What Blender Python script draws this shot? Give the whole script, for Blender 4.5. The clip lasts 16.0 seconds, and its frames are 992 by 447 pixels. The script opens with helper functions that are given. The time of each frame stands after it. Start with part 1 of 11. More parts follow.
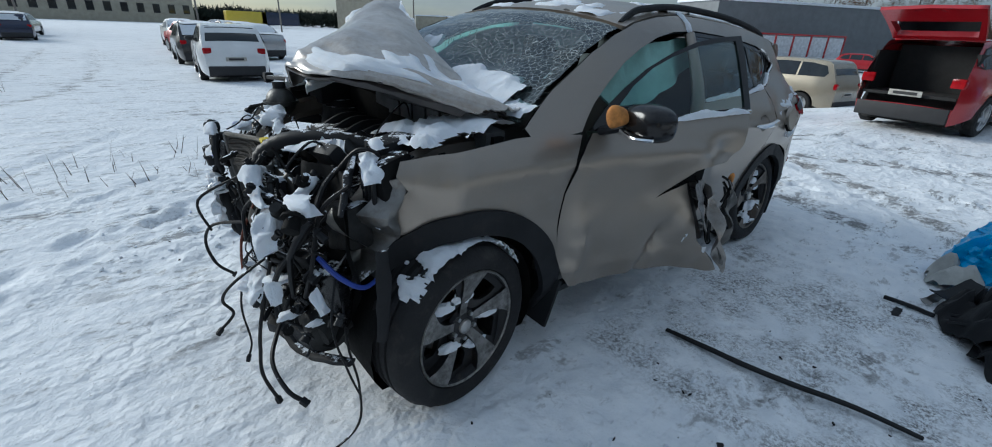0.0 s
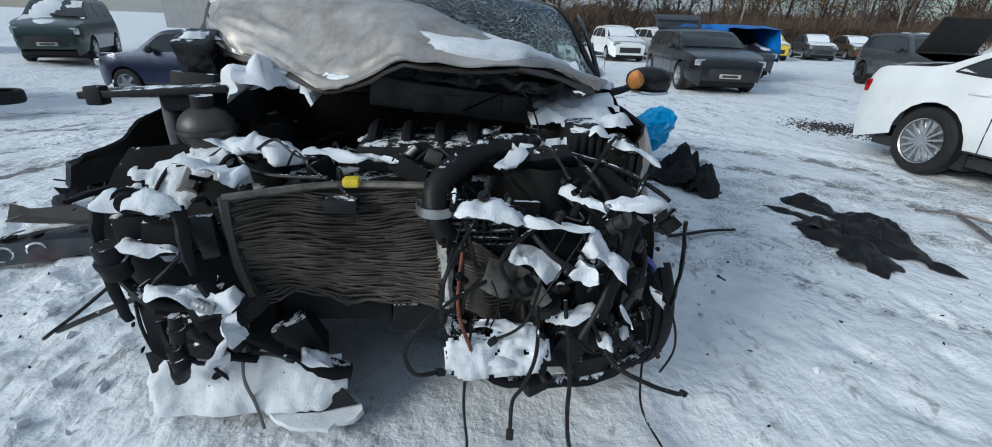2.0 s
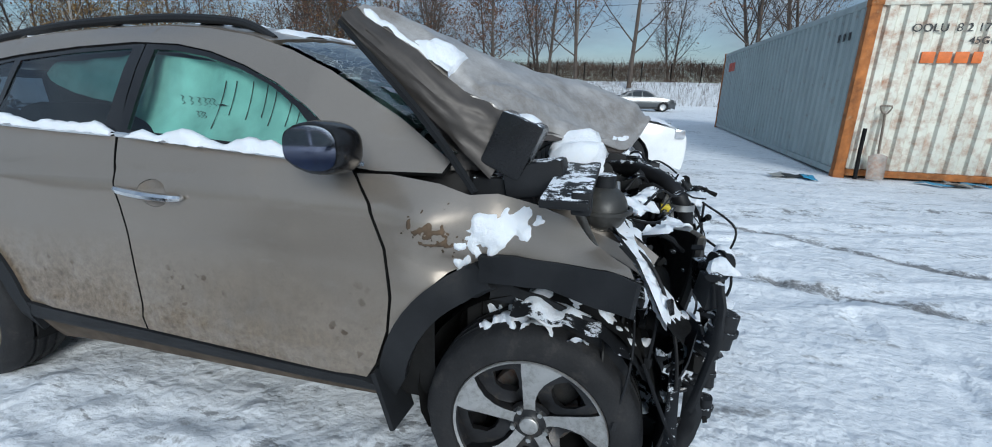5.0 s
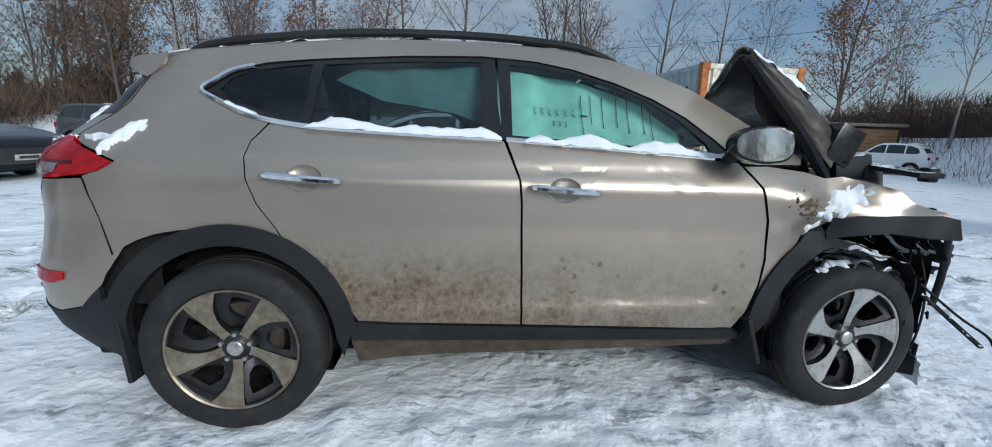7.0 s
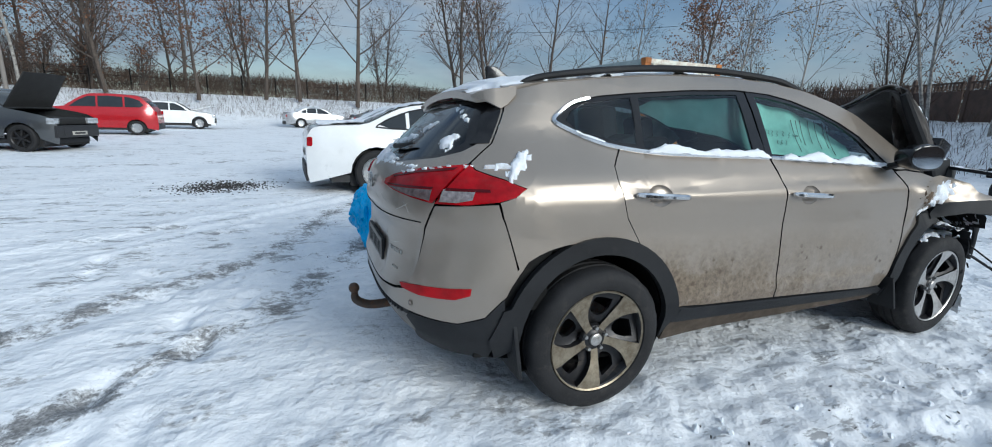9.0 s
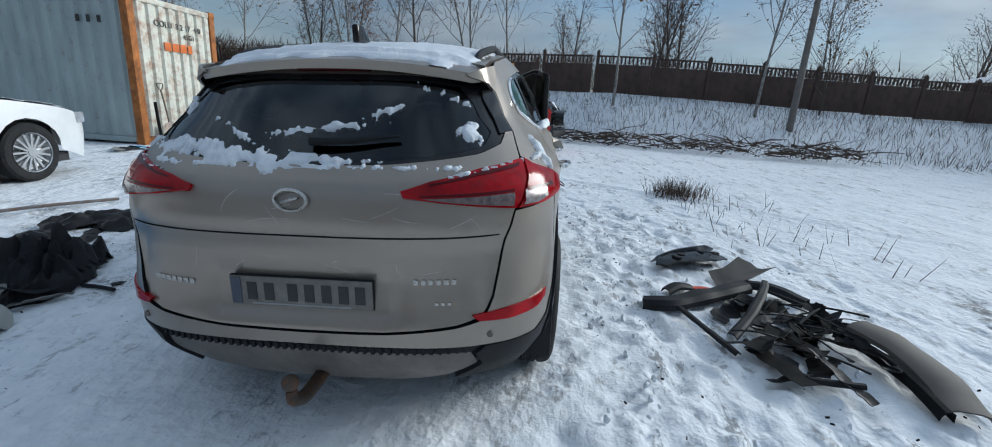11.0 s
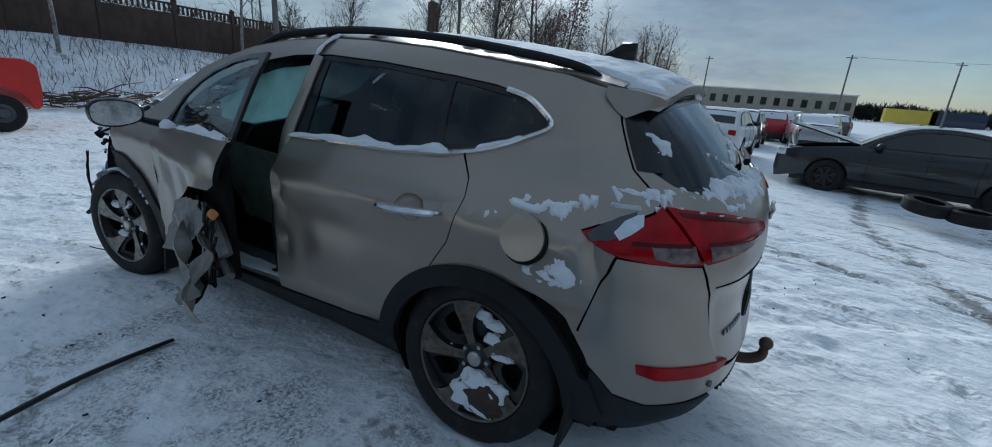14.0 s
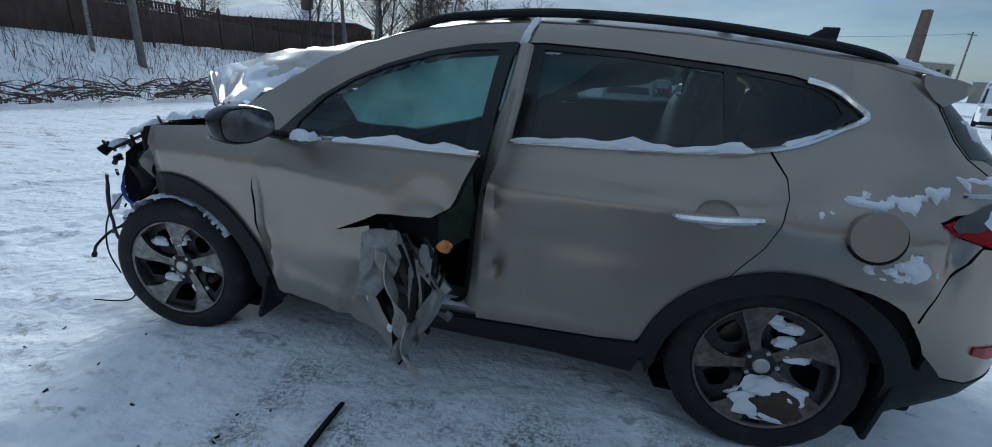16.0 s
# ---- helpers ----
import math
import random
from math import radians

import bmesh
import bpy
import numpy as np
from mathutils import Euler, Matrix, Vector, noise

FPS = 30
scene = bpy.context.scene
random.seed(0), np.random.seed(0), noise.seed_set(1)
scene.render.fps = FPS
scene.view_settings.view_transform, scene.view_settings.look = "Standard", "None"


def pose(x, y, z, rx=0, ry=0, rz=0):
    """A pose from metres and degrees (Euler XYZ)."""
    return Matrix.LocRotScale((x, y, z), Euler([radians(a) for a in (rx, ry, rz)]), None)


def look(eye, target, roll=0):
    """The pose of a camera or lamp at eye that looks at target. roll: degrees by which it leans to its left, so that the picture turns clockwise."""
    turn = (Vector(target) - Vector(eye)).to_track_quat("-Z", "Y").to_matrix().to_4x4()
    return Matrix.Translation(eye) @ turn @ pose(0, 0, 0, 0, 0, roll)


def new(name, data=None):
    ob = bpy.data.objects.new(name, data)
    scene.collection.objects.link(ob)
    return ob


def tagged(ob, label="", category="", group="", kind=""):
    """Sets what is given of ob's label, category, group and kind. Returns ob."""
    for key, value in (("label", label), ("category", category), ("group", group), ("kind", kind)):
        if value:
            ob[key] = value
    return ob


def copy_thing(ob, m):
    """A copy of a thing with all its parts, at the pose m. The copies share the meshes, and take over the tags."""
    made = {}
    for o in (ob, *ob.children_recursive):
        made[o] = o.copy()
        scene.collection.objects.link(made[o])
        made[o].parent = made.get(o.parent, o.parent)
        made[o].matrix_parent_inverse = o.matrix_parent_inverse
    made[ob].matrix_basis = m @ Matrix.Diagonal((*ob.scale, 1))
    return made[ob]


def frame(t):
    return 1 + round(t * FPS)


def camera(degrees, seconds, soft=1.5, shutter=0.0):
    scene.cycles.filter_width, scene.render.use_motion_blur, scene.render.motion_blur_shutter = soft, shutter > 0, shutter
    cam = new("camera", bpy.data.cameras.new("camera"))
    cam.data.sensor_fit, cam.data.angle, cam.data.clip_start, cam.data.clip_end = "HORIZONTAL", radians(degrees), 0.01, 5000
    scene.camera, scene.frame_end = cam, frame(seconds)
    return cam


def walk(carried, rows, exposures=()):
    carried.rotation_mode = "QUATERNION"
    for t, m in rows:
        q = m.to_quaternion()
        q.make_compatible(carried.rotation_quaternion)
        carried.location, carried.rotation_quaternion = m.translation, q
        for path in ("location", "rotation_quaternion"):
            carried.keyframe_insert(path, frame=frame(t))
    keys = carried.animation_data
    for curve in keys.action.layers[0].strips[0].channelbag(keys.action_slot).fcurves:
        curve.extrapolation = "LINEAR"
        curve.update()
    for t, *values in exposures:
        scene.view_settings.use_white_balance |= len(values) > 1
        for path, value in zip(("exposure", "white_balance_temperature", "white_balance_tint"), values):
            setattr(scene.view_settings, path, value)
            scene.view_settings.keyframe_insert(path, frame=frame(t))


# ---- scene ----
cam = camera(94.3, 16.0, soft=1.0)
PATH = [
    (0, (2.276, 2.171, 1.441), (1.077, 0.772, 0.663), 2.4),
    (0.5, (2.583, 1.775, 1.403), (1.191, 0.567, 0.626), 2.1),
    (1, (2.89, 1.301, 1.396), (1.229, 0.514, 0.609), 2.5),
    (1.5, (2.981, 0.787, 1.388), (1.168, 0.485, 0.6), 2.2),
    (2, (3.081, 0.177, 1.369), (1.253, 0.346, 0.576), 2.2),
    (2.5, (3.022, -0.329, 1.349), (1.243, 0.114, 0.55), 3.3),
    (3, (2.847, -0.887, 1.345), (1.161, -0.136, 0.574), 3.0),
    (3.2, (2.771, -1.097, 1.332), (1.147, -0.2, 0.586), 2.7),
    (4.25, (2.18, -1.87, 1.365), (1.08, -0.27, 0.72), 1.8),
    (5.3, (1.256, -2.151, 1.382), (0.953, -0.248, 0.846), 1.5),
    (5.5, (1.056, -2.178, 1.371), (0.858, -0.255, 0.859), 2.0),
    (6, (0.561, -2.28, 1.284), (0.55, -0.338, 0.803), 2.4),
    (6.5, (0.063, -2.47, 1.204), (0.191, -0.529, 0.739), 2.7),
    (7, (-0.561, -2.658, 1.217), (-0.306, -0.713, 0.826), 2.4),
    (7.5, (-1.085, -2.787, 1.25), (-0.68, -0.87, 0.853), 2.5),
    (8, (-1.571, -2.783, 1.3), (-1.052, -0.894, 0.897), 2.5),
    (8.5, (-2.084, -2.751, 1.363), (-1.529, -0.88, 0.925), 2.1),
    (9, (-2.523, -2.535, 1.343), (-1.799, -0.726, 0.889), 2.3),
    (9.5, (-2.975, -2.232, 1.369), (-1.804, -0.671, 0.928), 2.0),
    (10, (-3.309, -1.742, 1.337), (-1.612, -0.784, 0.887), 2.8),
    (10.2, (-3.409, -1.573, 1.338), (-1.619, -0.826, 0.853), 2.9),
    (11.25, (-3.67, -0.43, 1.35), (-1.72, -0.5, 0.82), 3.8),
    (12.3, (-3.455, 0.805, 1.362), (-1.805, -0.169, 0.787), 4.8),
    (12.5, (-3.373, 1.012, 1.395), (-1.763, -0.027, 0.821), 4.8),
    (13, (-3.017, 1.487, 1.388), (-1.522, 0.286, 0.82), 4.9),
    (13.5, (-2.651, 1.925, 1.408), (-1.373, 0.497, 0.838), 4.7),
    (14, (-2.14, 2.261, 1.395), (-1.218, 0.581, 0.822), 4.5),
    (14.5, (-1.725, 2.515, 1.429), (-1.129, 0.697, 0.847), 4.4),
    (15, (-1.235, 2.588, 1.433), (-0.804, 0.723, 0.854), 4.1),
    (15.5, (-0.882, 2.574, 1.389), (-0.407, 0.73, 0.777), 3.4),
    (16, (-0.704, 2.598, 1.366), (-0.236, 0.759, 0.732), 3.1),
]
EXPOSURES = [(0.0, -0.06, 5780, 3), (2.0, -0.08, 5820, 3), (3.2, -0.08, 5820, 4), (5.3, 0.06, 5650, 4), (7.0, 0.08, 5700, 4), (10.2, 0.18, 5800, 4), (12.3, -0.42, 5530, 2), (14.0, -0.30, 5480, 2), (16.0, -0.08, 5400, 2)]
walk(cam, [(t, look(e, g, r)) for t, e, g, r in PATH], EXPOSURES)

# daylight: a low, veiled winter sun ahead and to the right of the car, broken cloud
SUN = Vector((0.46, -0.85, 0.38)).normalized()
world = bpy.data.worlds.new("winter_sky")
scene.world = world
world.use_nodes = True
wn, wl = world.node_tree.nodes, world.node_tree.links
wn.clear()
sky = wn.new("ShaderNodeTexSky")
sky.sky_type = "NISHITA"
sky.sun_disc = False
sky.sun_elevation = math.asin(SUN.z)
sky.sun_rotation = math.atan2(SUN.x, SUN.y)
sky.air_density, sky.dust_density, sky.ozone_density = 1.0, 0.5, 2.0
wco = wn.new("ShaderNodeTexCoord")
wmap = wn.new("ShaderNodeMapping")
wmap.inputs["Scale"].default_value = (1.0, 1.0, 3.2)
wl.new(wco.outputs["Generated"], wmap.inputs["Vector"])
wno = wn.new("ShaderNodeTexNoise")
wno.inputs["Scale"].default_value = 2.3
wno.inputs["Detail"].default_value = 7.0
wno.inputs["Roughness"].default_value = 0.55
wl.new(wmap.outputs["Vector"], wno.inputs["Vector"])
wra = wn.new("ShaderNodeValToRGB")
wra.color_ramp.elements[0].position, wra.color_ramp.elements[1].position = 0.36, 0.62
wra.color_ramp.elements[0].color, wra.color_ramp.elements[1].color = (0.35, 0.35, 0.35, 1), (0.95, 0.95, 0.95, 1)
wl.new(wno.outputs["Fac"], wra.inputs["Fac"])
wsh = wn.new("ShaderNodeValToRGB")
wsh.color_ramp.elements[0].position, wsh.color_ramp.elements[1].position = 0.30, 0.75
wsh.color_ramp.elements[0].color, wsh.color_ramp.elements[1].color = (2.7, 3.3, 4.3, 1), (6.8, 7.2, 7.6, 1)
wn2 = wn.new("ShaderNodeTexNoise")
wn2.inputs["Scale"].default_value = 4.5
wn2.inputs["Detail"].default_value = 5.0
wl.new(wmap.outputs["Vector"], wn2.inputs["Vector"])
wl.new(wn2.outputs["Fac"], wsh.inputs["Fac"])
# the cloud veil is brighter round the sun
wdot = wn.new("ShaderNodeVectorMath")
wdot.operation = "DOT_PRODUCT"
wdot.inputs[1].default_value = SUN
wl.new(wco.outputs["Generated"], wdot.inputs[0])
wnear = wn.new("ShaderNodeMapRange")
wnear.inputs["From Min"].default_value, wnear.inputs["From Max"].default_value, wnear.inputs["To Min"].default_value, wnear.inputs["To Max"].default_value = 0.3, 1.0, 0.82, 1.15
wl.new(wdot.outputs["Value"], wnear.inputs["Value"])
wglow = wn.new("ShaderNodeVectorMath")
wglow.operation = "SCALE"
wl.new(wsh.outputs["Color"], wglow.inputs[0])
# an overcast sky is dimmer towards the horizon than overhead
wsep = wn.new("ShaderNodeSeparateXYZ")
wl.new(wco.outputs["Generated"], wsep.inputs[0])
whigh = wn.new("ShaderNodeMapRange")
whigh.inputs["From Min"].default_value, whigh.inputs["From Max"].default_value, whigh.inputs["To Min"].default_value, whigh.inputs["To Max"].default_value = 0.15, 0.9, 0.72, 1.75
wl.new(wsep.outputs["Z"], whigh.inputs["Value"])
wmul = wn.new("ShaderNodeMath")
wmul.operation = "MULTIPLY"
wl.new(wnear.outputs[0], wmul.inputs[0])
wl.new(whigh.outputs[0], wmul.inputs[1])
wl.new(wmul.outputs[0], wglow.inputs["Scale"])
wmx = wn.new("ShaderNodeMix")
wmx.data_type = "RGBA"
wl.new(wra.outputs["Color"], wmx.inputs["Factor"])
wl.new(sky.outputs["Color"], wmx.inputs["A"])
wl.new(wglow.outputs["Vector"], wmx.inputs["B"])
wbg = wn.new("ShaderNodeBackground")
wbg.inputs["Strength"].default_value = 0.09
wout = wn.new("ShaderNodeOutputWorld")
wl.new(wmx.outputs["Result"], wbg.inputs["Color"])
wl.new(wbg.outputs["Background"], wout.inputs["Surface"])

sun_data = bpy.data.lights.new("sun", "SUN")
sun_data.energy, sun_data.angle, sun_data.color = 3.2, radians(26), (1.0, 0.93, 0.84)
sun_ob = new("sun", sun_data)
sun_ob.matrix_world = look(tuple(SUN * 40), (0, 0, 0))

# ---------------------------------------------------------------- materials
def nodes_of(m):
    m.use_nodes = True
    nt = m.node_tree
    return nt, nt.nodes, nt.links, nt.nodes["Principled BSDF"]


def noise_node(nt, scale, detail=4.0, rough=0.55, vec=None, stretch=None):
    n = nt.nodes.new("ShaderNodeTexNoise")
    n.inputs["Scale"].default_value, n.inputs["Detail"].default_value, n.inputs["Roughness"].default_value = scale, detail, rough
    if vec is None:
        vec = nt.nodes.new("ShaderNodeTexCoord").outputs["Object"]
    if stretch:
        mp = nt.nodes.new("ShaderNodeMapping")
        mp.inputs["Scale"].default_value = stretch
        nt.links.new(vec, mp.inputs["Vector"])
        vec = mp.outputs["Vector"]
    nt.links.new(vec, n.inputs["Vector"])
    return n.outputs["Fac"]


def ramp(nt, fac, a, b, ca=(0, 0, 0), cb=(1, 1, 1)):
    r = nt.nodes.new("ShaderNodeValToRGB")
    r.color_ramp.elements[0].position, r.color_ramp.elements[1].position = a, b
    r.color_ramp.elements[0].color, r.color_ramp.elements[1].color = (*ca, 1), (*cb, 1)
    nt.links.new(fac, r.inputs["Fac"])
    return r.outputs["Color"]


def mixed(nt, fac, a, b):
    m = nt.nodes.new("ShaderNodeMix")
    m.data_type = "RGBA"
    for s, v in (("Factor", fac), ("A", a), ("B", b)):
        if isinstance(v, (tuple, float, int)):
            m.inputs[s].default_value = v if isinstance(v, (float, int)) else (*v, 1)
        else:
            nt.links.new(v, m.inputs[s])
    return m.outputs["Result"]


def scaled(nt, fac, k, add=0.0):
    m = nt.nodes.new("ShaderNodeMath")
    m.operation = "MULTIPLY_ADD"
    m.inputs[1].default_value, m.inputs[2].default_value = k, add
    nt.links.new(fac, m.inputs[0])
    return m.outputs[0]


def bumped(nt, b, fac, strength, dist=0.01, under=None):
    n = nt.nodes.new("ShaderNodeBump")
    n.inputs["Strength"].default_value, n.inputs["Distance"].default_value = strength, dist
    nt.links.new(fac, n.inputs["Height"])
    if under is not None:
        nt.links.new(under, n.inputs["Normal"])
    nt.links.new(n.outputs["Normal"], b.inputs["Normal"])
    return n.outputs["Normal"]


def surf(name, col, rough=0.6, metal=0.0, var=0.25, scale=3.0, fine=60.0, bump=0.15, coat=0.0, dirt=None, dirt_amt=0.45, stretch=None, spec=0.5, rvar=0.15, snow=0.0):
    """A surface with large stains and fine grain; snow: how much of it has settled on the faces that look up."""
    m = bpy.data.materials.new(name)
    nt, nd, lk, b = nodes_of(m)
    big, small = noise_node(nt, scale, 6, 0.6, stretch=stretch), noise_node(nt, fine, 3, 0.6)
    lo, hi = tuple(c * (1 - var) for c in col), tuple(min(1, c * (1 + var)) for c in col)
    c = mixed(nt, ramp(nt, big, 0.3, 0.7), lo, hi)
    if dirt:
        c = mixed(nt, scaled(nt, ramp(nt, noise_node(nt, scale * 1.7, 8, 0.7), 1 - dirt_amt - 0.12, 1 - dirt_amt + 0.14), 0.85), c, dirt)
    b.inputs["Metallic"].default_value = metal
    if snow:
        up = nd.new("ShaderNodeSeparateXYZ")
        lk.new(nd.new("ShaderNodeNewGeometry").outputs["Normal"], up.inputs[0])
        lie = nd.new("ShaderNodeMath")
        lie.operation = "ADD"
        lk.new(scaled(nt, up.outputs["Z"], 0.45), lie.inputs[0])
        lk.new(noise_node(nt, 13, 7, 0.75), lie.inputs[1])
        lies = ramp(nt, lie.outputs[0], 1.0 - snow, 1.03 - snow)
        c = mixed(nt, lies, c, (0.84, 0.87, 0.91))
        lk.new(scaled(nt, lies, -metal, metal), b.inputs["Metallic"])
    lk.new(c, b.inputs["Base Color"])
    lk.new(scaled(nt, small, rvar * 2, rough - rvar), b.inputs["Roughness"])
    b.inputs["Specular IOR Level"].default_value = spec
    b.inputs["Coat Weight"].default_value = coat
    b.inputs["Coat Roughness"].default_value = 0.08
    if bump:
        bumped(nt, b, small, bump, 0.004)
    return m


def glass_mat(name, tint, clear=0.75, rough=0.02):
    """Thin tinted pane: part clear, part mirror by the angle."""
    m = bpy.data.materials.new(name)
    nt, nd, lk, b = nodes_of(m)
    nd.remove(b)
    tr, gl, mx = nd.new("ShaderNodeBsdfTransparent"), nd.new("ShaderNodeBsdfGlossy"), nd.new("ShaderNodeMixShader")
    tr.inputs["Color"].default_value = (*tuple(c * clear for c in tint), 1)
    gl.inputs["Roughness"].default_value = rough
    gl.inputs["Color"].default_value = (0.9, 0.95, 1.0, 1)
    fr = nd.new("ShaderNodeFresnel")
    fr.inputs["IOR"].default_value = 1.5
    lk.new(fr.outputs["Fac"], mx.inputs[0])
    lk.new(tr.outputs[0], mx.inputs[1])
    lk.new(gl.outputs[0], mx.inputs[2])
    lk.new(mx.outputs[0], nd["Material Output"].inputs["Surface"])
    return m


def paint(name, col, metal=0.55, rough=0.32, dirt=(0.22, 0.17, 0.12), dirt_amt=0.32, frost_light=0.0, splash=False):
    m = bpy.data.materials.new(name)
    nt, nd, lk, b = nodes_of(m)
    flake = noise_node(nt, 900, 2, 0.5)
    c = mixed(nt, ramp(nt, flake, 0.35, 0.65), tuple(v * 0.85 for v in col), tuple(min(1, v * 1.15) for v in col))
    blotch = noise_node(nt, 2.6, 9, 0.72)
    film = ramp(nt, blotch, 1 - dirt_amt - 0.15, 1 - dirt_amt + 0.2)
    speck = ramp(nt, noise_node(nt, 34, 5, 0.75), 0.60, 0.70)
    both = nt.nodes.new("ShaderNodeMath")
    both.operation = "MULTIPLY"
    lk.new(film, both.inputs[0])
    lk.new(speck, both.inputs[1])
    streak = ramp(nt, noise_node(nt, 7, 6, 0.7, stretch=(0.7, 0.7, 3.2)), 0.60, 0.74)
    c = mixed(nt, scaled(nt, film, 0.38), c, dirt)
    c = mixed(nt, scaled(nt, both.outputs[0], 0.6), c, tuple(v * 0.6 for v in dirt))
    c = mixed(nt, scaled(nt, streak, 0.22), c, (0.45, 0.42, 0.38))
    scr = ramp(nt, noise_node(nt, 5, 9, 0.8, stretch=(1.0, 1.0, 9.0)), 0.70, 0.73)
    c = mixed(nt, scaled(nt, scr, 0.22), c, (0.6, 0.57, 0.53))
    shine = scaled(nt, film, -0.25, metal)
    if splash:
        # brown road film and painted-in dim reflections low on the doors, round dark splashes, fine scratches
        xyz = nt.nodes.new("ShaderNodeSeparateXYZ")
        lk.new(nt.nodes.new("ShaderNodeTexCoord").outputs["Object"], xyz.inputs[0])
        low = nt.nodes.new("ShaderNodeMapRange")
        low.inputs["From Min"].default_value, low.inputs["From Max"].default_value, low.inputs["To Min"].default_value, low.inputs["To Max"].default_value = 0.42, 0.84, 1.0, 0.0
        lk.new(xyz.outputs["Z"], low.inputs["Value"])
        aft = nt.nodes.new("ShaderNodeMapRange")
        aft.inputs["From Min"].default_value, aft.inputs["From Max"].default_value, aft.inputs["To Min"].default_value, aft.inputs["To Max"].default_value = -1.1, 0.7, 1.0, 0.28
        lk.new(xyz.outputs["X"], aft.inputs["Value"])

        def times(a, b2):
            q = nt.nodes.new("ShaderNodeMath")
            q.operation = "MULTIPLY"
            lk.new(a, q.inputs[0])
            lk.new(b2, q.inputs[1])
            return q.outputs[0]
        zone = times(low.outputs[0], aft.outputs[0])
        filmy = ramp(nt, noise_node(nt, 4.5, 10, 0.8), 0.34, 0.53)
        cover = nt.nodes.new("ShaderNodeMath")
        cover.operation, cover.use_clamp = "MULTIPLY", True
        cover.inputs[1].default_value = 2.3
        lk.new(times(zone, filmy), cover.inputs[0])
        silt_shade = mixed(nt, ramp(nt, noise_node(nt, 38, 7, 0.8), 0.40, 0.60), (0.085, 0.06, 0.037), (0.20, 0.157, 0.11))
        c = mixed(nt, scaled(nt, cover.outputs[0], 0.95), c, silt_shade)
        keep = scaled(nt, cover.outputs[0], -0.9, 1.0)
        shine = times(shine, keep)
        blob = nt.nodes.new("ShaderNodeTexVoronoi")
        blob.inputs["Scale"].default_value = 19
        blob.inputs["Randomness"].default_value = 1.0
        warp = nt.nodes.new("ShaderNodeVectorMath")
        warp.operation = "ADD"
        wob = nt.nodes.new("ShaderNodeTexNoise")
        wob.inputs["Scale"].default_value = 26
        shift = nt.nodes.new("ShaderNodeVectorMath")
        shift.operation = "SCALE"
        shift.inputs["Scale"].default_value = 0.05
        lk.new(wob.outputs["Color"], shift.inputs[0])
        lk.new(nt.nodes.new("ShaderNodeTexCoord").outputs["Object"], warp.inputs[0])
        lk.new(shift.outputs["Vector"], warp.inputs[1])
        lk.new(warp.outputs["Vector"], blob.inputs["Vector"])
        size = nt.nodes.new("ShaderNodeMath")
        size.operation = "SUBTRACT"
        lk.new(blob.outputs["Distance"], size.inputs[0])
        lk.new(scaled(nt, noise_node(nt, 9, 2, 0.5), 0.5, -0.18), size.inputs[1])
        spot = ramp(nt, size.outputs[0], 0.10, 0.22, (1, 1, 1), (0, 0, 0))
        some = ramp(nt, noise_node(nt, 2.3, 4, 0.6), 0.54, 0.60)
        c = mixed(nt, scaled(nt, times(times(spot, some), ramp(nt, low.outputs[0], 0.15, 0.4)), 0.8), c, (0.075, 0.05, 0.03))
        scuff = ramp(nt, noise_node(nt, 16, 6, 0.8, stretch=(3.0, 1.0, 0.5)), 0.66, 0.70)
        c = mixed(nt, scaled(nt, times(scuff, ramp(nt, low.outputs[0], 0.5, 0.9)), 0.5), c, (0.6, 0.58, 0.54))
    # pale icy film that also paints in brightness from sun and sky
    if frost_light:
        rime_light = ramp(nt, noise_node(nt, 7, 10, 0.82), 0.36, 0.66)
        c = mixed(nt, scaled(nt, rime_light, frost_light), c, (0.74, 0.75, 0.76))
        shine = scaled(nt, rime_light, -0.45, 0.70)
    lk.new(c, b.inputs["Base Color"])
    lk.new(shine, b.inputs["Metallic"])
    lk.new(scaled(nt, film, 0.3, rough), b.inputs["Roughness"])
    b.inputs["Coat Weight"].default_value = 0.35
    lk.new(scaled(nt, film, 0.35, 0.1), b.inputs["Coat Roughness"])
    bumped(nt, b, noise_node(nt, 4, 3, 0.5), 0.05, 0.02)
    return m


def snow_mat(name, tint=(0.77, 0.80, 0.84)):
    m = bpy.data.materials.new(name)
    nt, nd, lk, b = nodes_of(m)
    f, g = noise_node(nt, 90, 5, 0.7), noise_node(nt, 14, 5, 0.6)
    c = mixed(nt, ramp(nt, g, 0.35, 0.7), tuple(v * 0.92 for v in tint), tint)
    lk.new(c, b.inputs["Base Color"])
    b.inputs["Roughness"].default_value = 0.75
    b.inputs["Specular IOR Level"].default_value = 0.3
    b.inputs["Subsurface Weight"].default_value = 0.15
    b.inputs["Subsurface Radius"].default_value = (0.02, 0.025, 0.03)
    n = bumped(nt, b, g, 0.35, 0.02)
    bumped(nt, b, f, 0.6, 0.007, n)
    return m


PAINT = paint("taupe_metallic_paint", (0.315, 0.275, 0.233), metal=0.70, rough=0.35, dirt=(0.24, 0.195, 0.145), dirt_amt=0.28)
PAINT_LOW = paint("mud_splashed_taupe_paint", (0.315, 0.275, 0.233), metal=0.70, rough=0.35, dirt=(0.27, 0.22, 0.165), dirt_amt=0.30, splash=True)
SILL_MUD = surf("mud_caked_sill", (0.085, 0.068, 0.052), 0.8, 0, 0.4, 6, 70, 0.25, spec=0.2, dirt=(0.045, 0.034, 0.025), dirt_amt=0.5)
